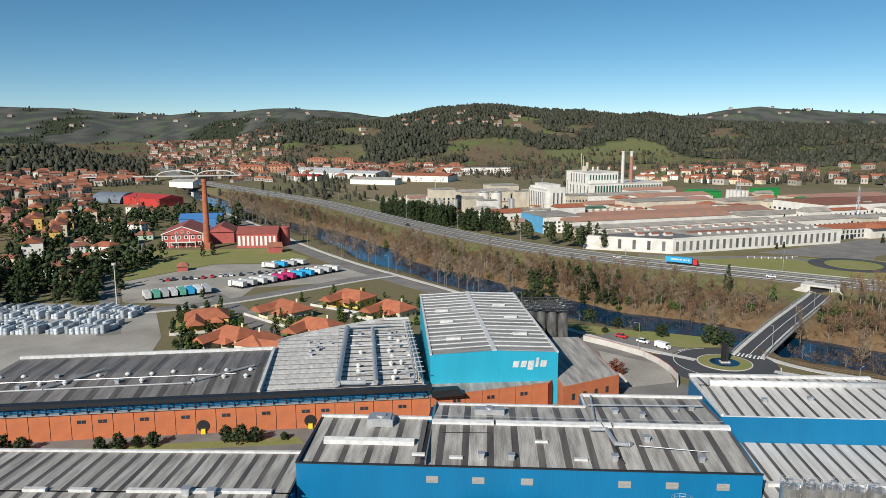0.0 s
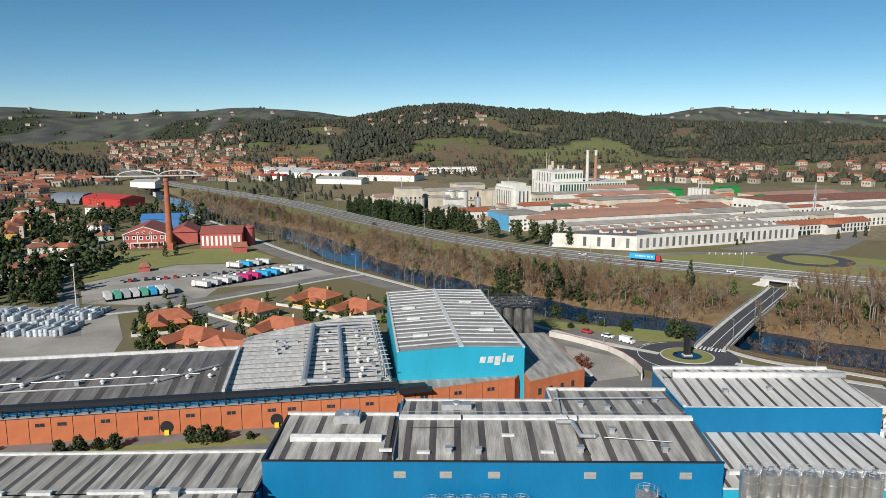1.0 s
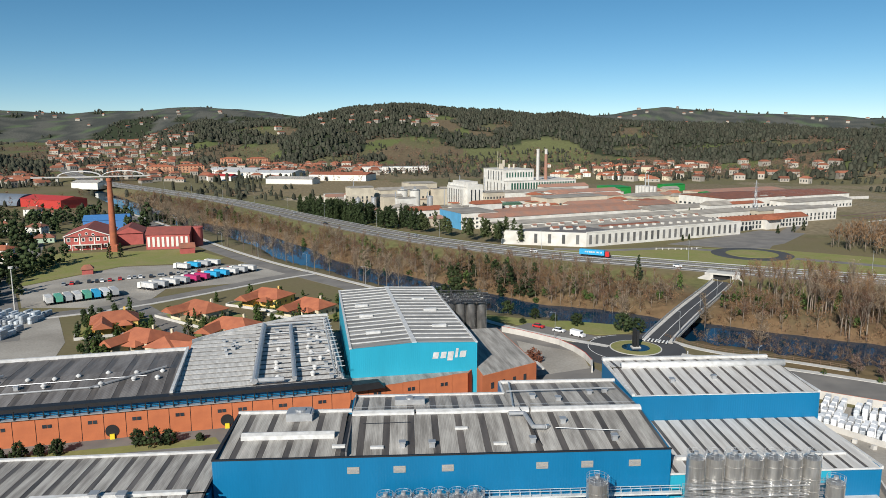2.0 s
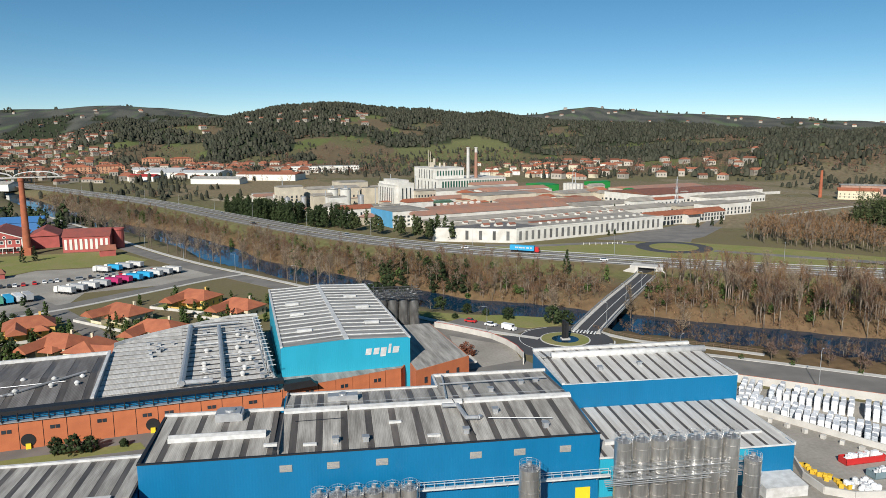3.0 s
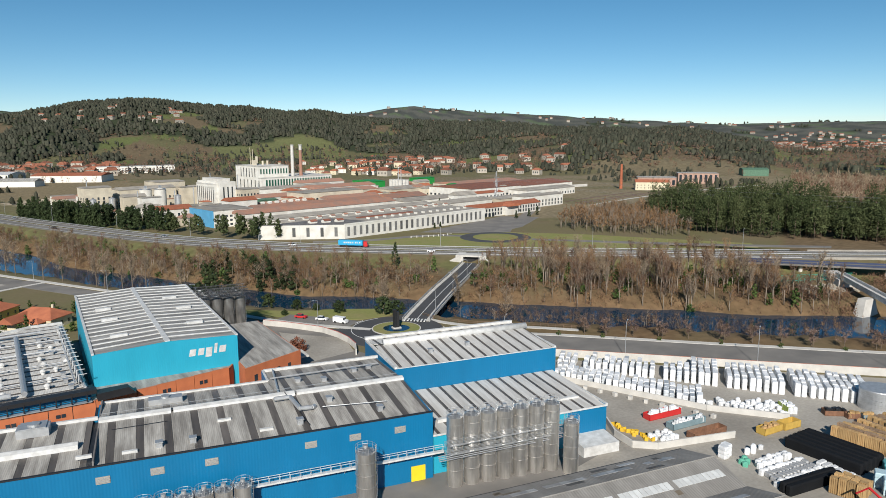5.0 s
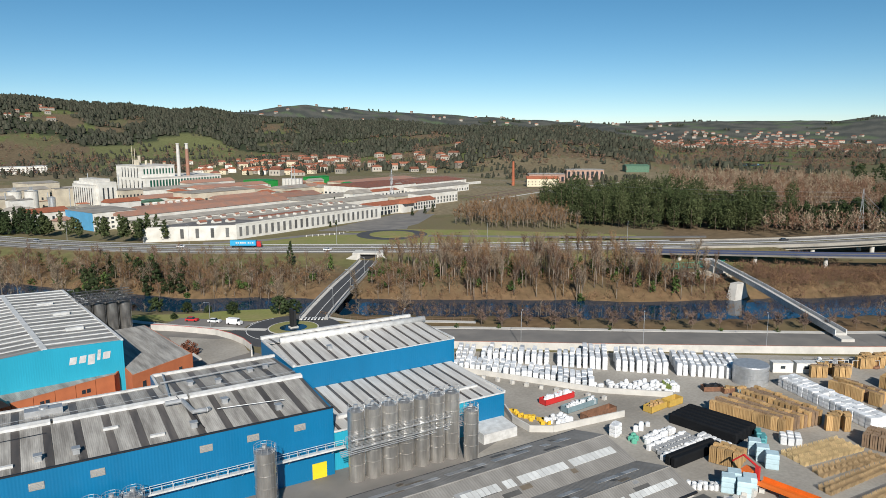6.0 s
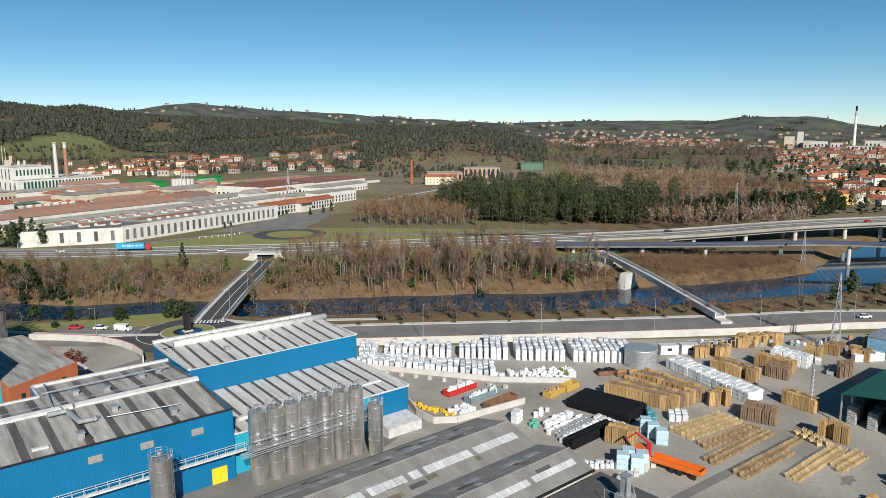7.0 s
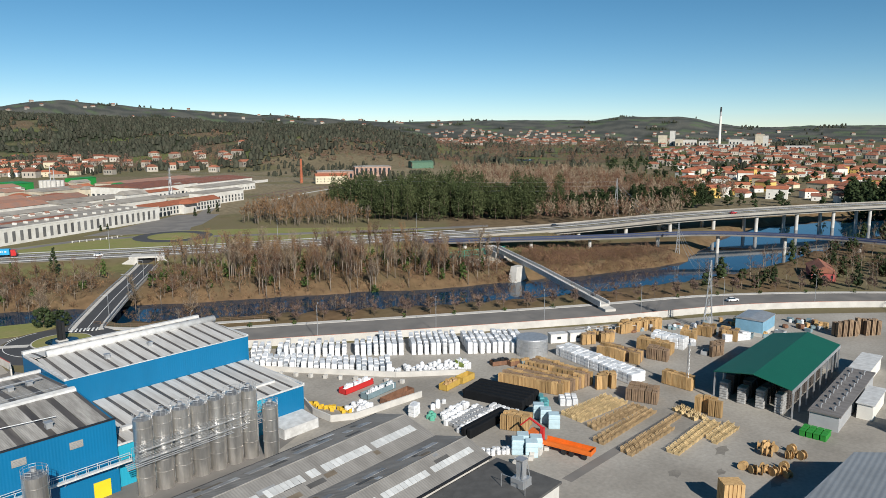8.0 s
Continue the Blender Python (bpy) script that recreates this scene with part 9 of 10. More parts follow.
def far_bank(x, y):
    d, w = near_line(x, y, RIVER)
    hd, _ = near_line(x, y, HIGHWAY)
    rd = near_line(x, y, AVENUE)[0]
    ed = near_line(x, y, RIVERSIDE)[0]
    away = np.minimum(rd, ed) > d
    fb_clear = (near_line(x, y, [(277, 200, 0), (219, 110, 0)])[0] > 9) & (np.hypot(x - 268, y - 203) > 20)
    reach = np.where(x > 150, 62, 40) + 9 * wobble(x, y, 45, 51)
    mouth = np.hypot(x - 152, y - 309) > 15
    beyond = y > np.interp(x, RIVER[:, 0], RIVER[:, 1])
    return beyond & (d - w > 1) & (d - w < reach) & away & road_clear(x, y) & fb_clear & mouth & (hd > np.where(x > 165, 20, 30))


band = places_in(22000, -330, 330, 120, 860, far_bank, 3)
rr = np.random.RandomState(9)
keep = rr.uniform(0, 1, len(band)) < np.where(band[:, 0] > 150, 0.8, 1.0)
band = band[keep & (band[:, 0] < 246 + 10 * rr.uniform(-1, 1, len(band)))]
low = band[:, 0] < 150
for k, m in enumerate((BARE, TAN_TWIG, PALE_TWIG)):
    pick = rr.randint(0, 5, len(band)) if k == 0 else pick
    mine = (pick // 2 == k) if k < 2 else (pick == 4)
    bare_wood("riverside_wood", band[mine & low], m, "the low wood between river and highway", 5 + k, lo=0.5, hi=0.95)
    bare_wood("riverside_wood", band[mine & ~low], m, "the tall wood between river and highway", 15 + k, (TALL_WOODS, TALL_TWIGS), 0.62, 1.08)
ev = places_in(900, 10, 70, 285, 345, lambda x, y: far_bank(x, y), 52)[:26]
stuff("bank_evergreens", [clump_tree(s, 10, 2.8, 9, 24, 0.1, 0.3, 0.35) for s in (53, 54)], ev, LEAF, "dark evergreen trees on the far bank", "trees", 55, 0.6, 1.1)


def near_bank(x, y):
    d, w = near_line(x, y, RIVER)
    rd, ed = near_line(x, y, AVENUE)[0], near_line(x, y, RIVERSIDE)[0]
    return (d - w > 0.5) & (d - w < 7) & (np.minimum(rd, ed) < d + 40) & road_clear(x, y) & ((x * 0.6 + y) > 150)


nb = places_in(9000, -330, 420, 60, 860, near_bank, 4)
nb = nb[:300]
bare_wood("bank_thicket", nb, PALE_TWIG, "the thicket on the near bank", 6, (LIGHT_WOODS, LIGHT_TWIGS), 0.3, 0.55)

SMALL = [bare_mesh(s, 6.2, 2.3, 12, 7, 6) for s in (21, 22, 23)]
SMALL_ME = [(w.mesh("trunk", BARK), big_mesh("crown", v, f, PURPLE_TWIG)) for w, v, f in SMALL]
rt2 = random.Random(8)
for i, p in enumerate(AVENUE[5::1]):
    for dd in (15.2, 16.6):
        if rt2.random() < (0.95 if dd > 16 else 0.5):
            t = thing("young_tree", (p[0] + dd * 0.66 + rt2.uniform(-0.8, 0.8), p[1] + dd * 0.72 + rt2.uniform(-0.8, 0.8), -0.4, 0, 0, rt2.uniform(0, 360)), "young leafless tree on the grass verge by the avenue", "tree", "young trees along the avenue")
            tr_me, cr_me = rt2.choice(SMALL_ME)
            part("trunk", tr_me, BARK, t)
            part("crown", cr_me, PURPLE_TWIG, t)
TALL_ME = [(w.mesh("trunk", BARK), big_mesh("crown", v, f, PALE_TWIG)) for w, v, f in (bare_mesh(31, 15, 3.6, 14, 7, 5), bare_mesh(32, 17, 3.4, 14, 7, 5))]
for p in RIVERSIDE[10:60:1]:
    if rt2.random() < 0.7:
        t = thing("bare_tree", (p[0] + 10 + rt2.uniform(-2, 2), p[1] + 5 + rt2.uniform(-2, 2), -0.5, 0, 0, rt2.uniform(0, 360)), "tall leafless tree between road and river", "tree", "bare trees along the riverside road")
        tr_me, cr_me = rt2.choice(TALL_ME)
        part("trunk", tr_me, BARK, t)
        part("crown", cr_me, PALE_TWIG, t)
for x, y in ((118, 250), (176, 236), (205, 222), (222, 203), (162, 252), (250, 188), (126, 225), (88, 256)):
    t = thing("bare_tree", (x, y, ground_z(x, y), 0, 0, rt2.uniform(0, 360)), "large pale leafless tree on the river bank", "tree", "large bare trees")
    tr_me, cr_me = rt2.choice(TALL_ME)
    part("trunk", tr_me, PALE, t)
    part("crown", cr_me, PALE_TWIG, t)

# evergreen woods
EUC = [leaf_mesh(s, h, r, 58, 10, 0.22, 0.0, 0.85, False) for s, h, r in ((51, 19, 5.0), (52, 25, 5.6), (53, 15, 4.6))]
EUC_TRUNK = [triangles(Shape().rod((0, 0, -0.5), (0.3, 0.2, h * 0.8), 0.28, 5, 0.08)) for h in (19, 25, 15)]


def inside(poly):
    px, py = np.array(poly).T

    def test(x, y):
        c = np.zeros(len(x), bool)
        for i in range(len(px)):
            j = i - 1
            cross = ((py[i] > y) != (py[j] > y)) & (x < (px[j] - px[i]) * (y - py[i]) / (py[j] - py[i] + 1e-9) + px[i])
            c ^= cross
        return c & road_clear(x, y)

    return test


grove = places_in(2600, 300, 640, 190, 520, inside([(334, 350), (350, 316), (382, 286), (415, 258), (440, 262), (470, 320), (450, 420), (400, 450), (350, 420)]), 12)[:300]
stuff("eucalyptus_grove_leaves", EUC, grove, OLIVE, "olive green eucalyptus crowns in a dense grove", "trees", 13, 0.6, 1.3)
stuff("eucalyptus_grove_trunks", EUC_TRUNK, grove, BARK, "grey eucalyptus trunks in a dense grove", "trees", 13, 0.6, 1.3)
belt = places_in(1500, -120, 60, 470, 640, inside([(-85, 640), (-70, 600), (-30, 530), (10, 505), (26, 484), (34, 492), (20, 522), (-10, 560), (-50, 610), (-70, 660)]), 14)[:110]
stuff("works_tree_belt", [clump_tree(s, 15, 3.8, 20, 16, 0.1, 0.4, 0.45) for s in (61, 62, 63)], belt, LEAF, "dark evergreen tree belt beside the old works", "trees", 15)
near_brown = places_in(9000, 240, 420, 320, 480, inside([(262, 400), (278, 360), (318, 336), (352, 395), (378, 440), (345, 462), (300, 440)]), 16)[:330]
brown = np.concatenate([near_brown, places_in(12000, 440, 800, 190, 520, inside([(490, 340), (470, 262), (520, 225), (620, 205), (720, 240), (760, 420), (640, 500)]), 96)[:900]])
stuff("brown_wood_trunks", TALL_WOODS, brown[:520], PALE_BARK, "bare trunks of the leafless wood beyond the highway", "trees", 17, 0.55, 0.85)
stuff("brown_wood_twigs", MID_TWIGS, brown[:800], TAN_TWIG, "tan twigs of the leafless wood beyond the highway", "trees", 17, 0.7, 1.1)
stuff("brown_wood_twigs", MID_TWIGS, brown[800:], BARE, "brown twigs of the leafless wood beyond the highway", "trees", 18, 0.8, 1.35)
def back_wood(x, y):
    r, az = np.hypot(x, y), np.degrees(np.arctan2(x, y))
    return (az > 50) & (az < np.where(r < 690, 68.5, 63.5)) & (r > np.where(az < 57, 600, 450)) & (r < 1020) & road_clear(x, y) & (wobble(x, y, 130, 71) > -0.75)


back = places_in(30000, 280, 860, 190, 720, back_wood, 72)[:1900]
stuff("back_wood_twigs", MID_TWIGS, back[:1100], PALE_TWIG, "tan leafless trees of the wood beyond the grove", "trees", 73, 0.8, 1.3)
stuff("back_wood_twigs", MID_TWIGS, back[1100:], BARE, "brown leafless trees of the wood beyond the grove", "trees", 74, 0.8, 1.3)
dark_r = np.random.RandomState(75)
daz, drr = dark_r.uniform(79, 84, 90), dark_r.uniform(600, 780, 90)
dx, dy = drr * np.sin(np.radians(daz)), drr * np.cos(np.radians(daz))
stuff("town_edge_evergreens", [clump_tree(s, 16, 4.4, 9, 16, 0.1, 0.3, 0.7) for s in (68, 69)], np.stack([dx, dy, land(dx, dy)], 1), LEAF, "dark evergreen trees at the town's edge", "trees", 76, 0.7, 1.3)
foot_brush = places_in(6000, 235, 340, 120, 240, far_bank, 85)[:1000]
stuff("foot_brush", BRUSH, foot_brush, BARE, "low reddish brushwood by the footbridge", "brushwood", 86, 0.6, 1.4)
pines = places_in(1200, 430, 640, 195, 330, inside([(428, 248), (500, 212), (570, 200), (580, 225), (500, 250), (440, 275)]), 61)[:90]
stuff("highway_pines", [leaf_mesh(s, 15, 3.2, 34, 8, 0.25, 0.2, 0.8) for s in (63, 64)], pines, LEAF, "dark pines along the highway", "trees", 62)
screen = places_in(900, 20, 110, 405, 530, inside([(66, 428), (92, 422), (108, 408), (98, 420), (72, 446), (40, 470), (30, 500), (20, 490)]), 65)[:26]
stuff("works_screen_trees", [clump_tree(s, 14, 2.8, 15, 20, 0.25, 0.2, 0.4) for s in (66, 67)], screen, OLIVE, "slender eucalyptus trees before the old works", "trees", 68)
for x, y, h in ((116, 318, 13), (265, 462, 7), (281, 470, 7), (235, 470, 5), (292, 476, 8), (188, 438, 4), (194, 442, 4), (-66.7, 233.0, 11), (-182, 384, 11), (-155.5, 401, 10), (-151, 405, 9), (247, 566, 8)):
    v, f = clump_tree(int(300 + abs(x)), h, h * 0.26, 30, 24, 0.06, 0.75, 0.2)
    t = thing("evergreen_tree", (x, y, ground_z(x, y)), "dense dark green evergreen tree by the road", "tree", "evergreens by the road")
    part("crown", big_mesh("crown", v, f, LEAF), LEAF, t)
    part("trunk", Shape().rod((0, 0, -0.4), (0, 0, h * 0.6), 0.2, 6), BARK, t)
GARDEN = [clump_tree(s, h, r, 13, 12, 0.12, c, 0.28) for s, h, r, c in ((71, 5.5, 2.4, 0), (72, 8, 2.6, 0.6), (73, 4, 2.2, 0), (74, 10, 3.0, 0.3))]


def gardens(x, y):
    ok = road_clear(x, y)
    for vx, vy, *_ in VILLAS:
        ok &= np.hypot(x - vx, y - vy) > 9.5
    return ok & (near_line(x, y, LOT_STREET)[0] > 5)


yard_green = places_in(900, -118, -84, 205, 305, lambda x, y: gardens(x, y) & (x > -104 + (y - 236) * -0.5) & (x < -90 + (y - 236) * -0.35), 28)[:30]
stuff("yard_hedge_trees", GARDEN, yard_green, LEAF, "dark garden trees beside the bale yard", "trees", 29, 0.4, 0.7)
villa_green = places_in(700, -112, -20, 205, 305, lambda x, y: gardens(x, y) & inside([(-112, 262), (-95, 215), (-60, 205), (-20, 250), (-18, 285), (-50, 308), (-90, 285)])(x, y), 18)[:85]
stuff("villa_garden_shrubs", GARDEN, villa_green, BUSH, "green shrubs and small trees in the villa gardens", "shrubs", 19, 0.35, 0.8)
left_green = places_in(4200, -440, -165, 255, 640, lambda x, y: road_clear(x, y) & (x < -175) & ~((x > -215) & (y > 405) & (y < 500)), 20)[:660]
stuff("left_garden_trees", [clump_tree(s, h, r, 11, 9, 0.12, c, 0.4) for s, h, r, c in ((75, 12, 3.4, 0), (76, 8, 2.6, 0.6), (77, 5, 2.4, 0), (78, 10, 3.0, 0.3))], left_green, LEAF, "dark garden trees between the houses", "trees", 21, 0.7, 1.3)
belt_green = places_in(900, -330, -120, 230, 400, inside([(-195.7, 269.8), (-157.4, 276.1), (-161.1, 319.9), (-191.5, 369.5), (-242.3, 336.7)]), 87)[:95]
stuff("bale_yard_trees", [clump_tree(s, h, 3.0, 12, 12, 0.1, c, 0.4) for s, h, c in ((88, 10, 0.4), (89, 8, 0.2), (90, 12, 0.6))], belt_green, LEAF, "dark evergreen trees behind the bale yard", "trees", 88, 0.7, 1.15)
bank_green = places_in(1800, -200, 300, 120, 620, lambda x, y: far_bank(x, y) & (x < 250), 22)[:130]
stuff("river_bushes", GARDEN, bank_green, BUSH, "green bushes on the river banks", "shrubs", 23, 0.5, 1.0)
plain = places_in(14000, -900, 1100, 560, 1900, lambda x, y: (np.hypot(x, y) < 2100) & (wobble(x, y, 260, 31) > 0.15) & (near_line(x, y, HIGHWAY)[0] > 25) & ~((x > 20) & (x < 560) & (y > 430) & (y < 980)) , 24)[:2600]
stuff("valley_trees", [crown_mesh(sd, h, r, 5, 9, 1.1) for sd, h, r in ((95, 8, 2.8), (91, 7, 3), (92, 11, 2.8), (93, 14, 3.8), (94, 5, 2.6))], plain, PINE, "scattered trees and hedges on the valley floor", "trees", 25, 0.6, 1.0)


def slope_scrub(x, y):
    r, az = np.hypot(x, y), np.degrees(np.arctan2(x, y))
    return (r > 1150) & (r < 2500) & (az > -34) & (az < 66) & ~woods(x, y) & ~((az > 51) & (az < 59) & (r < 1450)) & (wobble(x, y, 210, 61) < 0.42) & ((wobble(x, y, 170, 41) > -0.1) | (az > 24)) & (near_line(x, y, HIGHWAY)[0] > 30)


valley_bare = places_in(8000, -900, 1300, 600, 1500, lambda x, y: (wobble(x, y, 300, 41) > 0.2) & (near_line(x, y, HIGHWAY)[0] > 25) & ~((x > 20) & (x < 560) & (y > 430) & (y < 980)), 26)[:420]
stuff("valley_bare_trees", MID_TWIGS, valley_bare, BARE, "leafless trees scattered over the valley", "trees", 27)
scrub = places_in(24000, -1100, 2200, 600, 2400, slope_scrub, 28)[:5000]
stuff("slope_bare_wood", HAZE_TWIGS, scrub[:2300], PURPLE_TWIG, "purplish leafless woods on the lower slopes", "trees", 29, 0.7, 1.25)
stuff("slope_bare_wood", HAZE_TWIGS, scrub[2300:4300], BARE, "brown leafless woods on the lower slopes", "trees", 30, 0.7, 1.25)
FOREST = [crown_mesh(sd, h, r, 5, 5, 1.5) for sd, h, r in ((81, 11.5, 5.4), (82, 13, 5.6), (83, 10.5, 5.8), (84, 12, 5.0), (85, 14.5, 5.0))]
stuff("slope_evergreens", FOREST, scrub[4300:], PINE, "dark trees between the leafless woods on the slopes", "trees", 32, 0.4, 0.9)
rf = np.random.RandomState(77)
azs, rs_ = rf.uniform(-62, 84, 140000), np.sqrt(rf.uniform(1100**2, 4600**2, 140000))
fx, fy = rs_ * np.sin(np.radians(azs)), rs_ * np.cos(np.radians(azs))
okf = woods(fx, fy) & ((rs_ < 3300) | (rf.uniform(0, 1, 140000) < 0.2))
fx, fy = fx[okf][:25500], fy[okf][:25500]
stuff("hill_forest", FOREST, np.stack([fx, fy, land(fx, fy)], 1), PINE, "dark forest covering the far hills", "forest", 78, 0.7, 1.2)

shore = places_in(1500, 275, 470, 10, 112, lambda x, y: road_clear(x, y) & (near_line(x, y, RIVER)[0] - near_line(x, y, RIVER)[1] > 4) & (near_line(x, y, AVENUE)[0] > 14), 44)
town_green = places_in(1500, 560, 1400, 90, 620, lambda x, y: (np.degrees(np.arctan2(x, y)) > 62) & road_clear(x, y), 47)[:420]
stuff("town_trees", [clump_tree(s, h, r, 5, 6, 0.15, 0.2, 0.7) for s, h, r in ((96, 8, 3), (97, 11, 3.4))], town_green, LEAF, "dark trees between the town houses", "trees", 48)
stuff("shore_evergreens", GARDEN, shore[:70], LEAF, "dark evergreen shrubs by the river bend", "trees", 45, 0.8, 1.3)
bare_wood("shore_wood", shore[70:240], BARE, "the small wood by the river bend", 46, (LIGHT_WOODS, LIGHT_TWIGS), 0.5, 0.9)
# ---- vehicles and bales away from the yard ----
rvv = random.Random(17)
for k in range(8):
    lorry(pose(-141 + 3.0 * k, 296 + 1.9 * k, 0.02, 0, 0, 122), WHITE, (CAP, GREENBAG, GREY, CAP, GREENBAG, TRUCKBLUE, WRAP, GREY)[k], "parked articulated lorry with its back to the villas", 7.5, "parked lorries", 2.3)
for k, m in enumerate((CAP, GREY, CAP, GREY, MAGENTA, MAGENTA, TRUCKBLUE, TRUCKBLUE, CAP, GREY, CAP)):
    lorry(pose(-110 + 3.6 * k, 319 + 4.0 * k, 0.02, 0, 0, 150), WHITE, m, "parked articulated lorry with a coloured trailer", 7.5, "parked lorries", 2.2)
for k, m in enumerate((CAP, TRUCKBLUE, GREY, CAP)):
    lorry(pose(-108 + 4.2 * k, 366 + 3.6 * k, 0.02, 0, 0, 150), WHITE, m, "parked articulated lorry on the lorry park", 7, "parked lorries", 2.1)
truck = lorry(pose(114, 363.5, 3.05, 0, 0, -33), RED, TRUCKBLUE, "blue articulated lorry with a red cab on the highway", 13.6)
bars = Shape()
for k, w in enumerate((0.9, 0.7, 0.9, 0.8, 0.9)):
    bars.box(-10.6 + 1.15 * k, -10.6 + 1.15 * k + w, -1.31, -1.25, 2.2, 3.0)
for k, w in enumerate((0.8, 0.4, 0.8)):
    bars.box(-4.2 + 1.1 * k, -4.2 + 1.1 * k + w, -1.31, -1.25, 2.2, 3.0)
part("lettering_bars", bars, CAP, truck, "white bars of lettering")


def car(m, paint, label, group="cars"):
    ob = thing("car", m, label, "car", group)
    body = Shape().run_x([(-0.85, 0.3), (0.85, 0.3), (0.88, 0.75), (0.82, 0.92), (-0.82, 0.92), (-0.88, 0.75)], -2.1, 2.1)
    part("body", body, paint, ob)
    part("cabin", Shape().add([(-1.7, -0.75, 0.9), (1.0, -0.75, 0.9), (1.0, 0.75, 0.9), (-1.7, 0.75, 0.9), (-1.3, -0.62, 1.45), (0.4, -0.62, 1.45), (0.4, 0.62, 1.45), (-1.3, 0.62, 1.45)],
                              [(3, 2, 1, 0), (4, 5, 6, 7), (0, 1, 5, 4), (1, 2, 6, 5), (2, 3, 7, 6), (3, 0, 4, 7)]), GLASS, ob)
    part("roof_panel", Shape().box(-1.28, 0.38, -0.6, 0.6, 1.44, 1.48), paint, ob)
    for x in (-1.35, 1.35):
        for y in (-0.8, 0.8):
            part("wheel", Shape().rod((x, y - 0.1, 0.32), (x, y + 0.1, 0.32), 0.32, 10), DARKSTEEL, ob)
    return ob


CARPAINT = [mat("white_car_paint", (0.8, 0.8, 0.8), 0.3, 0.05), mat("dark_car_paint", (0.03, 0.03, 0.035), 0.3, 0.05), mat("grey_car_paint", (0.3, 0.31, 0.32), 0.3, 0.05), RED]
car(pose(58.5, 234.5, 0.14, 0, 0, -40), CARPAINT[0], "white car on the riverside road")
car(pose(52.5, 240.5, 0.14, 0, 0, -40), CARPAINT[3], "red car at the roundabout")
van = thing("van", (63.5, 228.5, 0.14, 0, 0, -50), "white delivery van at the roundabout", "van")
part("body", Shape().run_x([(-0.95, 0.3), (0.95, 0.3), (0.95, 2.1), (-0.95, 2.1)], -2.6, 1.6).run_x([(-0.93, 0.3), (0.93, 0.3), (0.93, 1.2), (-0.93, 1.2)], 1.6, 2.6), CARPAINT[0], van)
part("windscreen", Shape().add([(1.62, -0.85, 1.25), (1.62, 0.85, 1.25), (1.6, 0.85, 2.0), (1.6, -0.85, 2.0)], [(0, 1, 2, 3)]), GLASS, van)
for x in (-1.7, 1.6):
    for y in (-0.85, 0.85):
        part("wheel", Shape().rod((x, y - 0.12, 0.36), (x, y + 0.12, 0.36), 0.36, 10), DARKSTEEL, van)
for p, off in ((HIGHWAY[60], 8), (HIGHWAY[90], -4), (HIGHWAY[100], 9), (HIGHWAY[130], 8), (HIGHWAY[140], -4.5), (HIGHWAY[152], 8), (HIGHWAY[163], 7), (HIGHWAY[172], -3), (HIGHWAY[200], 7), (HIGHWAY[215], -3)):
    q = HIGHWAY[min(len(HIGHWAY) - 1, int(np.argmin(np.hypot(HIGHWAY[:, 0] - p[0], HIGHWAY[:, 1] - p[1]))) + 1)]
    a = math.atan2(q[1] - p[1], q[0] - p[0])
    car(pose(p[0] - off * math.sin(a), p[1] + off * math.cos(a), p[2] + 0.02, 0, 0, math.degrees(a)), rvv.choice(CARPAINT), "car driving on the highway", "cars on the highway")
for k in range(26):
    car(pose(-150 + 4.1 * k * 0.75 + rvv.uniform(-1, 1), 330 + 1.5 * k + rvv.uniform(-1, 1), 0.02, 0, 0, 110), rvv.choice(CARPAINT), "parked car on the lorry park", "parked cars")
heap = Shape()
for i in range(44):
    for j in range(7):
        if rvv.random() < 0.9 and j != 3:
            x, y = -206 + 1.75 * i + rvv.uniform(-0.3, 0.3), 236 + 5.4 * j + 0.12 * i + rvv.uniform(-0.5, 0.5)
            b = layered(1.45, 4.4, rvv.uniform(1.2, 3.1), 2, 0.3)
            heap.add([(p[0] + x + 0.12 * p[1], p[1] + y, p[2] + 0.02) for p in b.v], b.f)
tagged(new("bale_rows", heap.mesh("bale_rows", by_island(mat("bluish_white_wrap", (0.60, 0.65, 0.69), 0.35, 0.25, 0.9, second=(0.42, 0.46, 0.50), bump=0.5), 0.5, 1.1))), "dense rows of white and bluish wrapped bales", "bales", kind="stuff")
house(pose(-226, 262, 0, 0, 0, 8), 30, 40, 6, 1.5, GREENH, GREENH, "low dark green shed beside the bales", gable, 0, "", False, name="shed")
# evergreen bushes on the verge by the roundabout
for x, y, k in ((28, 288, 2.6), (34, 278, 2.0), (45, 262, 1.5), (54, 254, 1.1), (67, 243, 1.3), (81, 234, 1.9), (85, 231, 1.6), (60, 249, 0.8), (48, 247, 0.6), (22, 282, 2.2)):
    v, f = clump_tree(int(400 + x), 3.6 * k, 2.3 * k, 34, 22, 0.12, 0.1, 0.17 * k ** 0.5)
    ob = thing("bush", (x, y, 0), "round dark green bush on the river verge", "bush", "bushes on the verge")
    part("foliage", big_mesh("foliage", v, f, LEAF), LEAF, ob)
    part("stem", Shape().rod((0, 0, -0.1), (0, 0, 1.8 * k), 0.12, 5), BARK, ob)
for p in AVENUE[4::2]:
    v, f = leaf_mesh(int(500 + p[0]), 1.2, 0.7, 20, 6, 0.0, 0.0, 0.2)
    ob = thing("low_shrub", (p[0] + 7.6, p[1] + 9.2, 0.15), "small clipped shrub in the avenue footpath", "shrub", "shrubs along the avenue")
    part("foliage", big_mesh("foliage", v, f, BUSH), BUSH, ob)
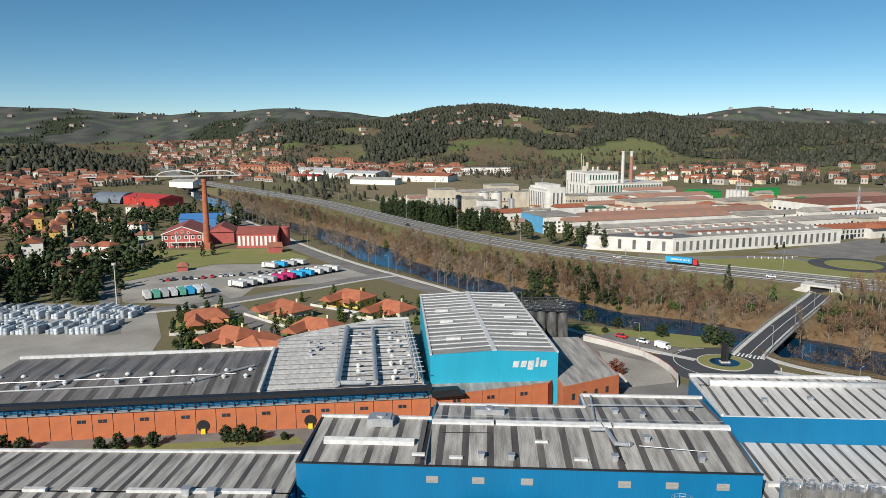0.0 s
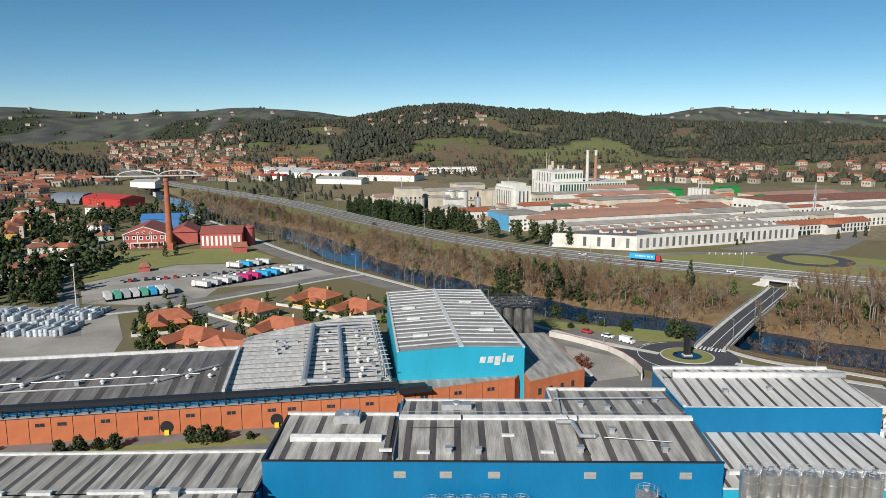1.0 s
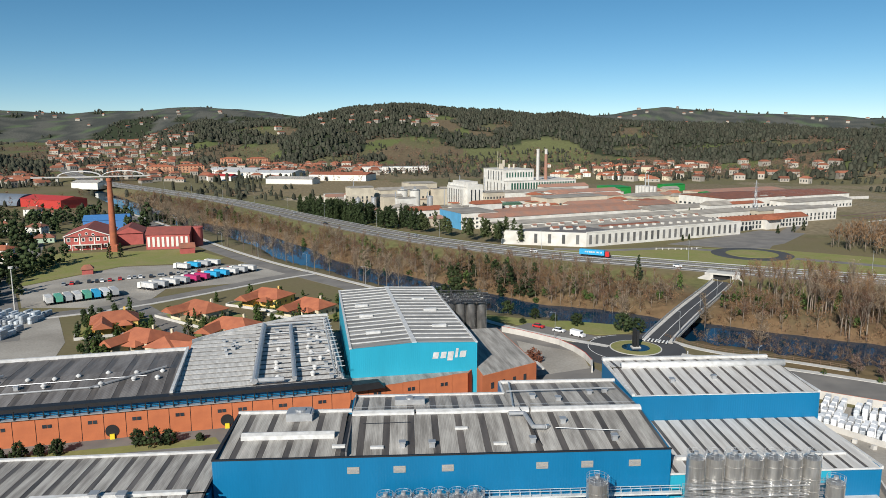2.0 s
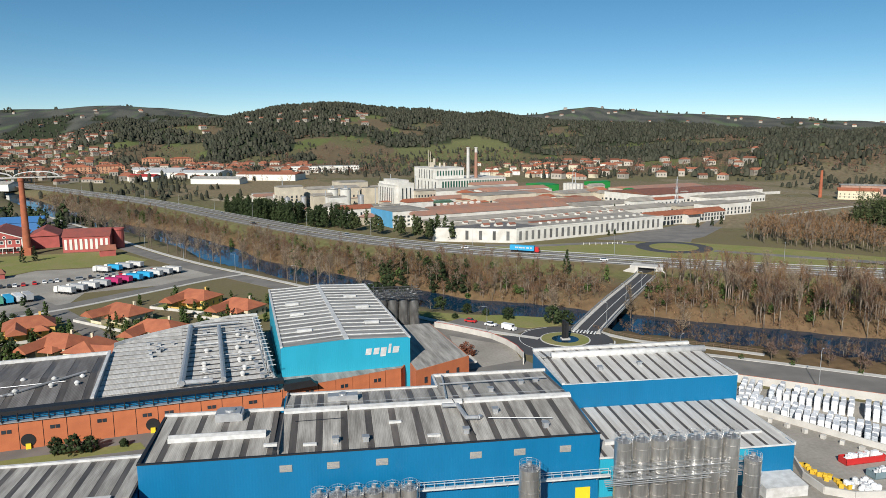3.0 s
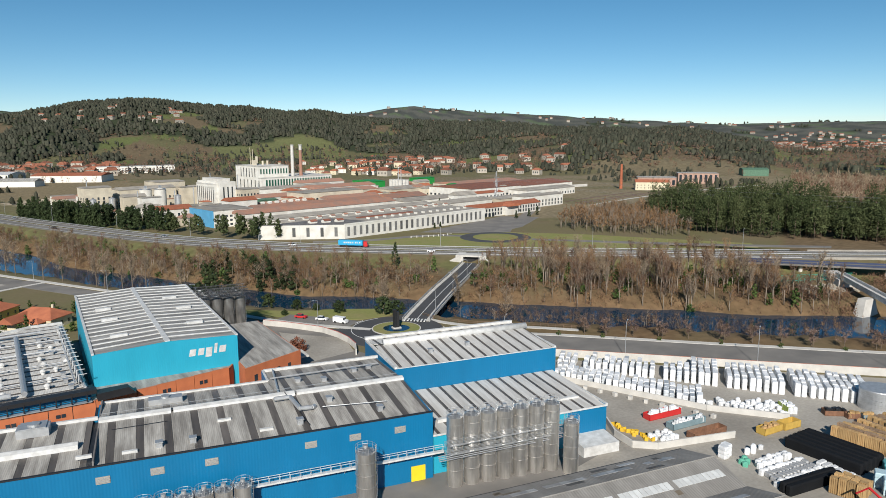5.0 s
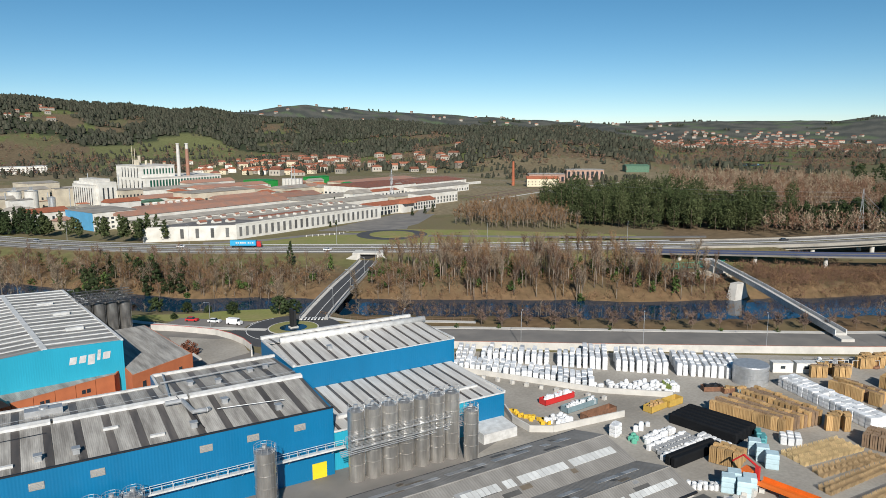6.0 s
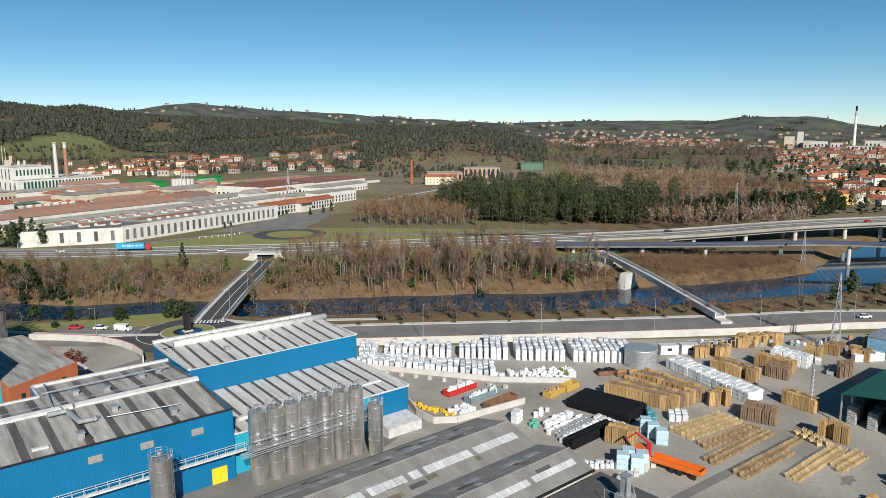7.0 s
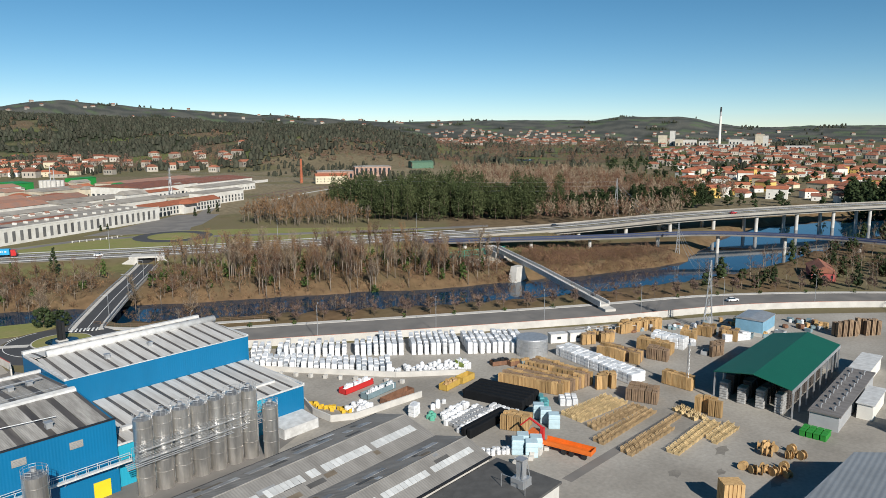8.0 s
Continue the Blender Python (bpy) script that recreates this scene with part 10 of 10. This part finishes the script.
RUSTY = leafy("rusty_leaves", (0.20, 0.075, 0.045), (0.13, 0.06, 0.04))
for x, y in ((42, 204), (44.5, 202.6), (43.6, 206)):
    v, f = leaf_mesh(int(600 + x * 3 + y), 3.2, 1.3, 40, 8, 0.0, 0.3, 0.3)
    ob = thing("rusty_shrub", (x, y, 0.03), "reddish brown winter shrub in the annex yard", "shrub", "reddish shrubs")
    part("foliage", big_mesh("foliage", v, f, RUSTY), RUSTY, ob)
bank_brush = places_in(30000, -200, 330, 100, 620, lambda x, y: far_bank(x, y), 81)[:2300]
stuff("bank_brush", BRUSH, bank_brush[:1500], TAN_TWIG, "low tan brushwood under the bare trees", "brushwood", 82, 0.6, 1.4)
stuff("bank_brush", BRUSH, bank_brush[1500:], BARE, "low rust-brown brushwood under the bare trees", "brushwood", 89, 0.6, 1.3)


def near_strip(x, y):
    d, w = near_line(x, y, RIVER)
    return (x > 100) & (d - w > 0) & (d - w < 9) & (y < 260) & road_clear(x, y) & (near_line(x, y, AVENUE)[0] < 42)


strip = places_in(9000, 95, 330, 80, 260, near_strip, 83)[:330]
stuff("verge_brush", LIGHT_TWIGS, strip, TAN_TWIG, "pinkish brown bare shrubs along the near bank", "shrubs", 84, 0.3, 0.55)
# shrubs along the brick hall
for x, y, k in ((-83, 148.2, 0.9), (-79, 148.8, 1.1), (-75.5, 150, 0.8), (-72, 150.6, 1.0), (-56, 153.6, 1.1), (-52.5, 153.2, 1.3), (-49.5, 154, 1.0), (-43, 155.4, 0.5), (-100, 146.5, 1.0), (-104, 146, 1.2)):
    v, f = clump_tree(int(400 + x), 3.6 * k, 2.2 * k, 34, 24, 0.12, 0.1, 0.14)
    ob = thing("shrub", (x, y - 1.2, 0), "dense dark green shrub before the brick wall", "shrub", "shrubs by the brick wall")
    part("foliage", big_mesh("foliage", v, f, LEAF), LEAF, ob)
    part("stem", Shape().rod((0, 0, -0.1), (0, 0, 1.6 * k), 0.09, 5), BARK, ob)
slab("brick_verge", [(-172, 132), (-38, 152), (-40, 155.6), (-172, 134)], -0.2, 0.05, GRASS, "rough grass strip before the brick hall", "verge")
car(pose(256.5, 81.5, 0.1, 0, 0, -35), CARPAINT[0], "white car driving along the avenue")
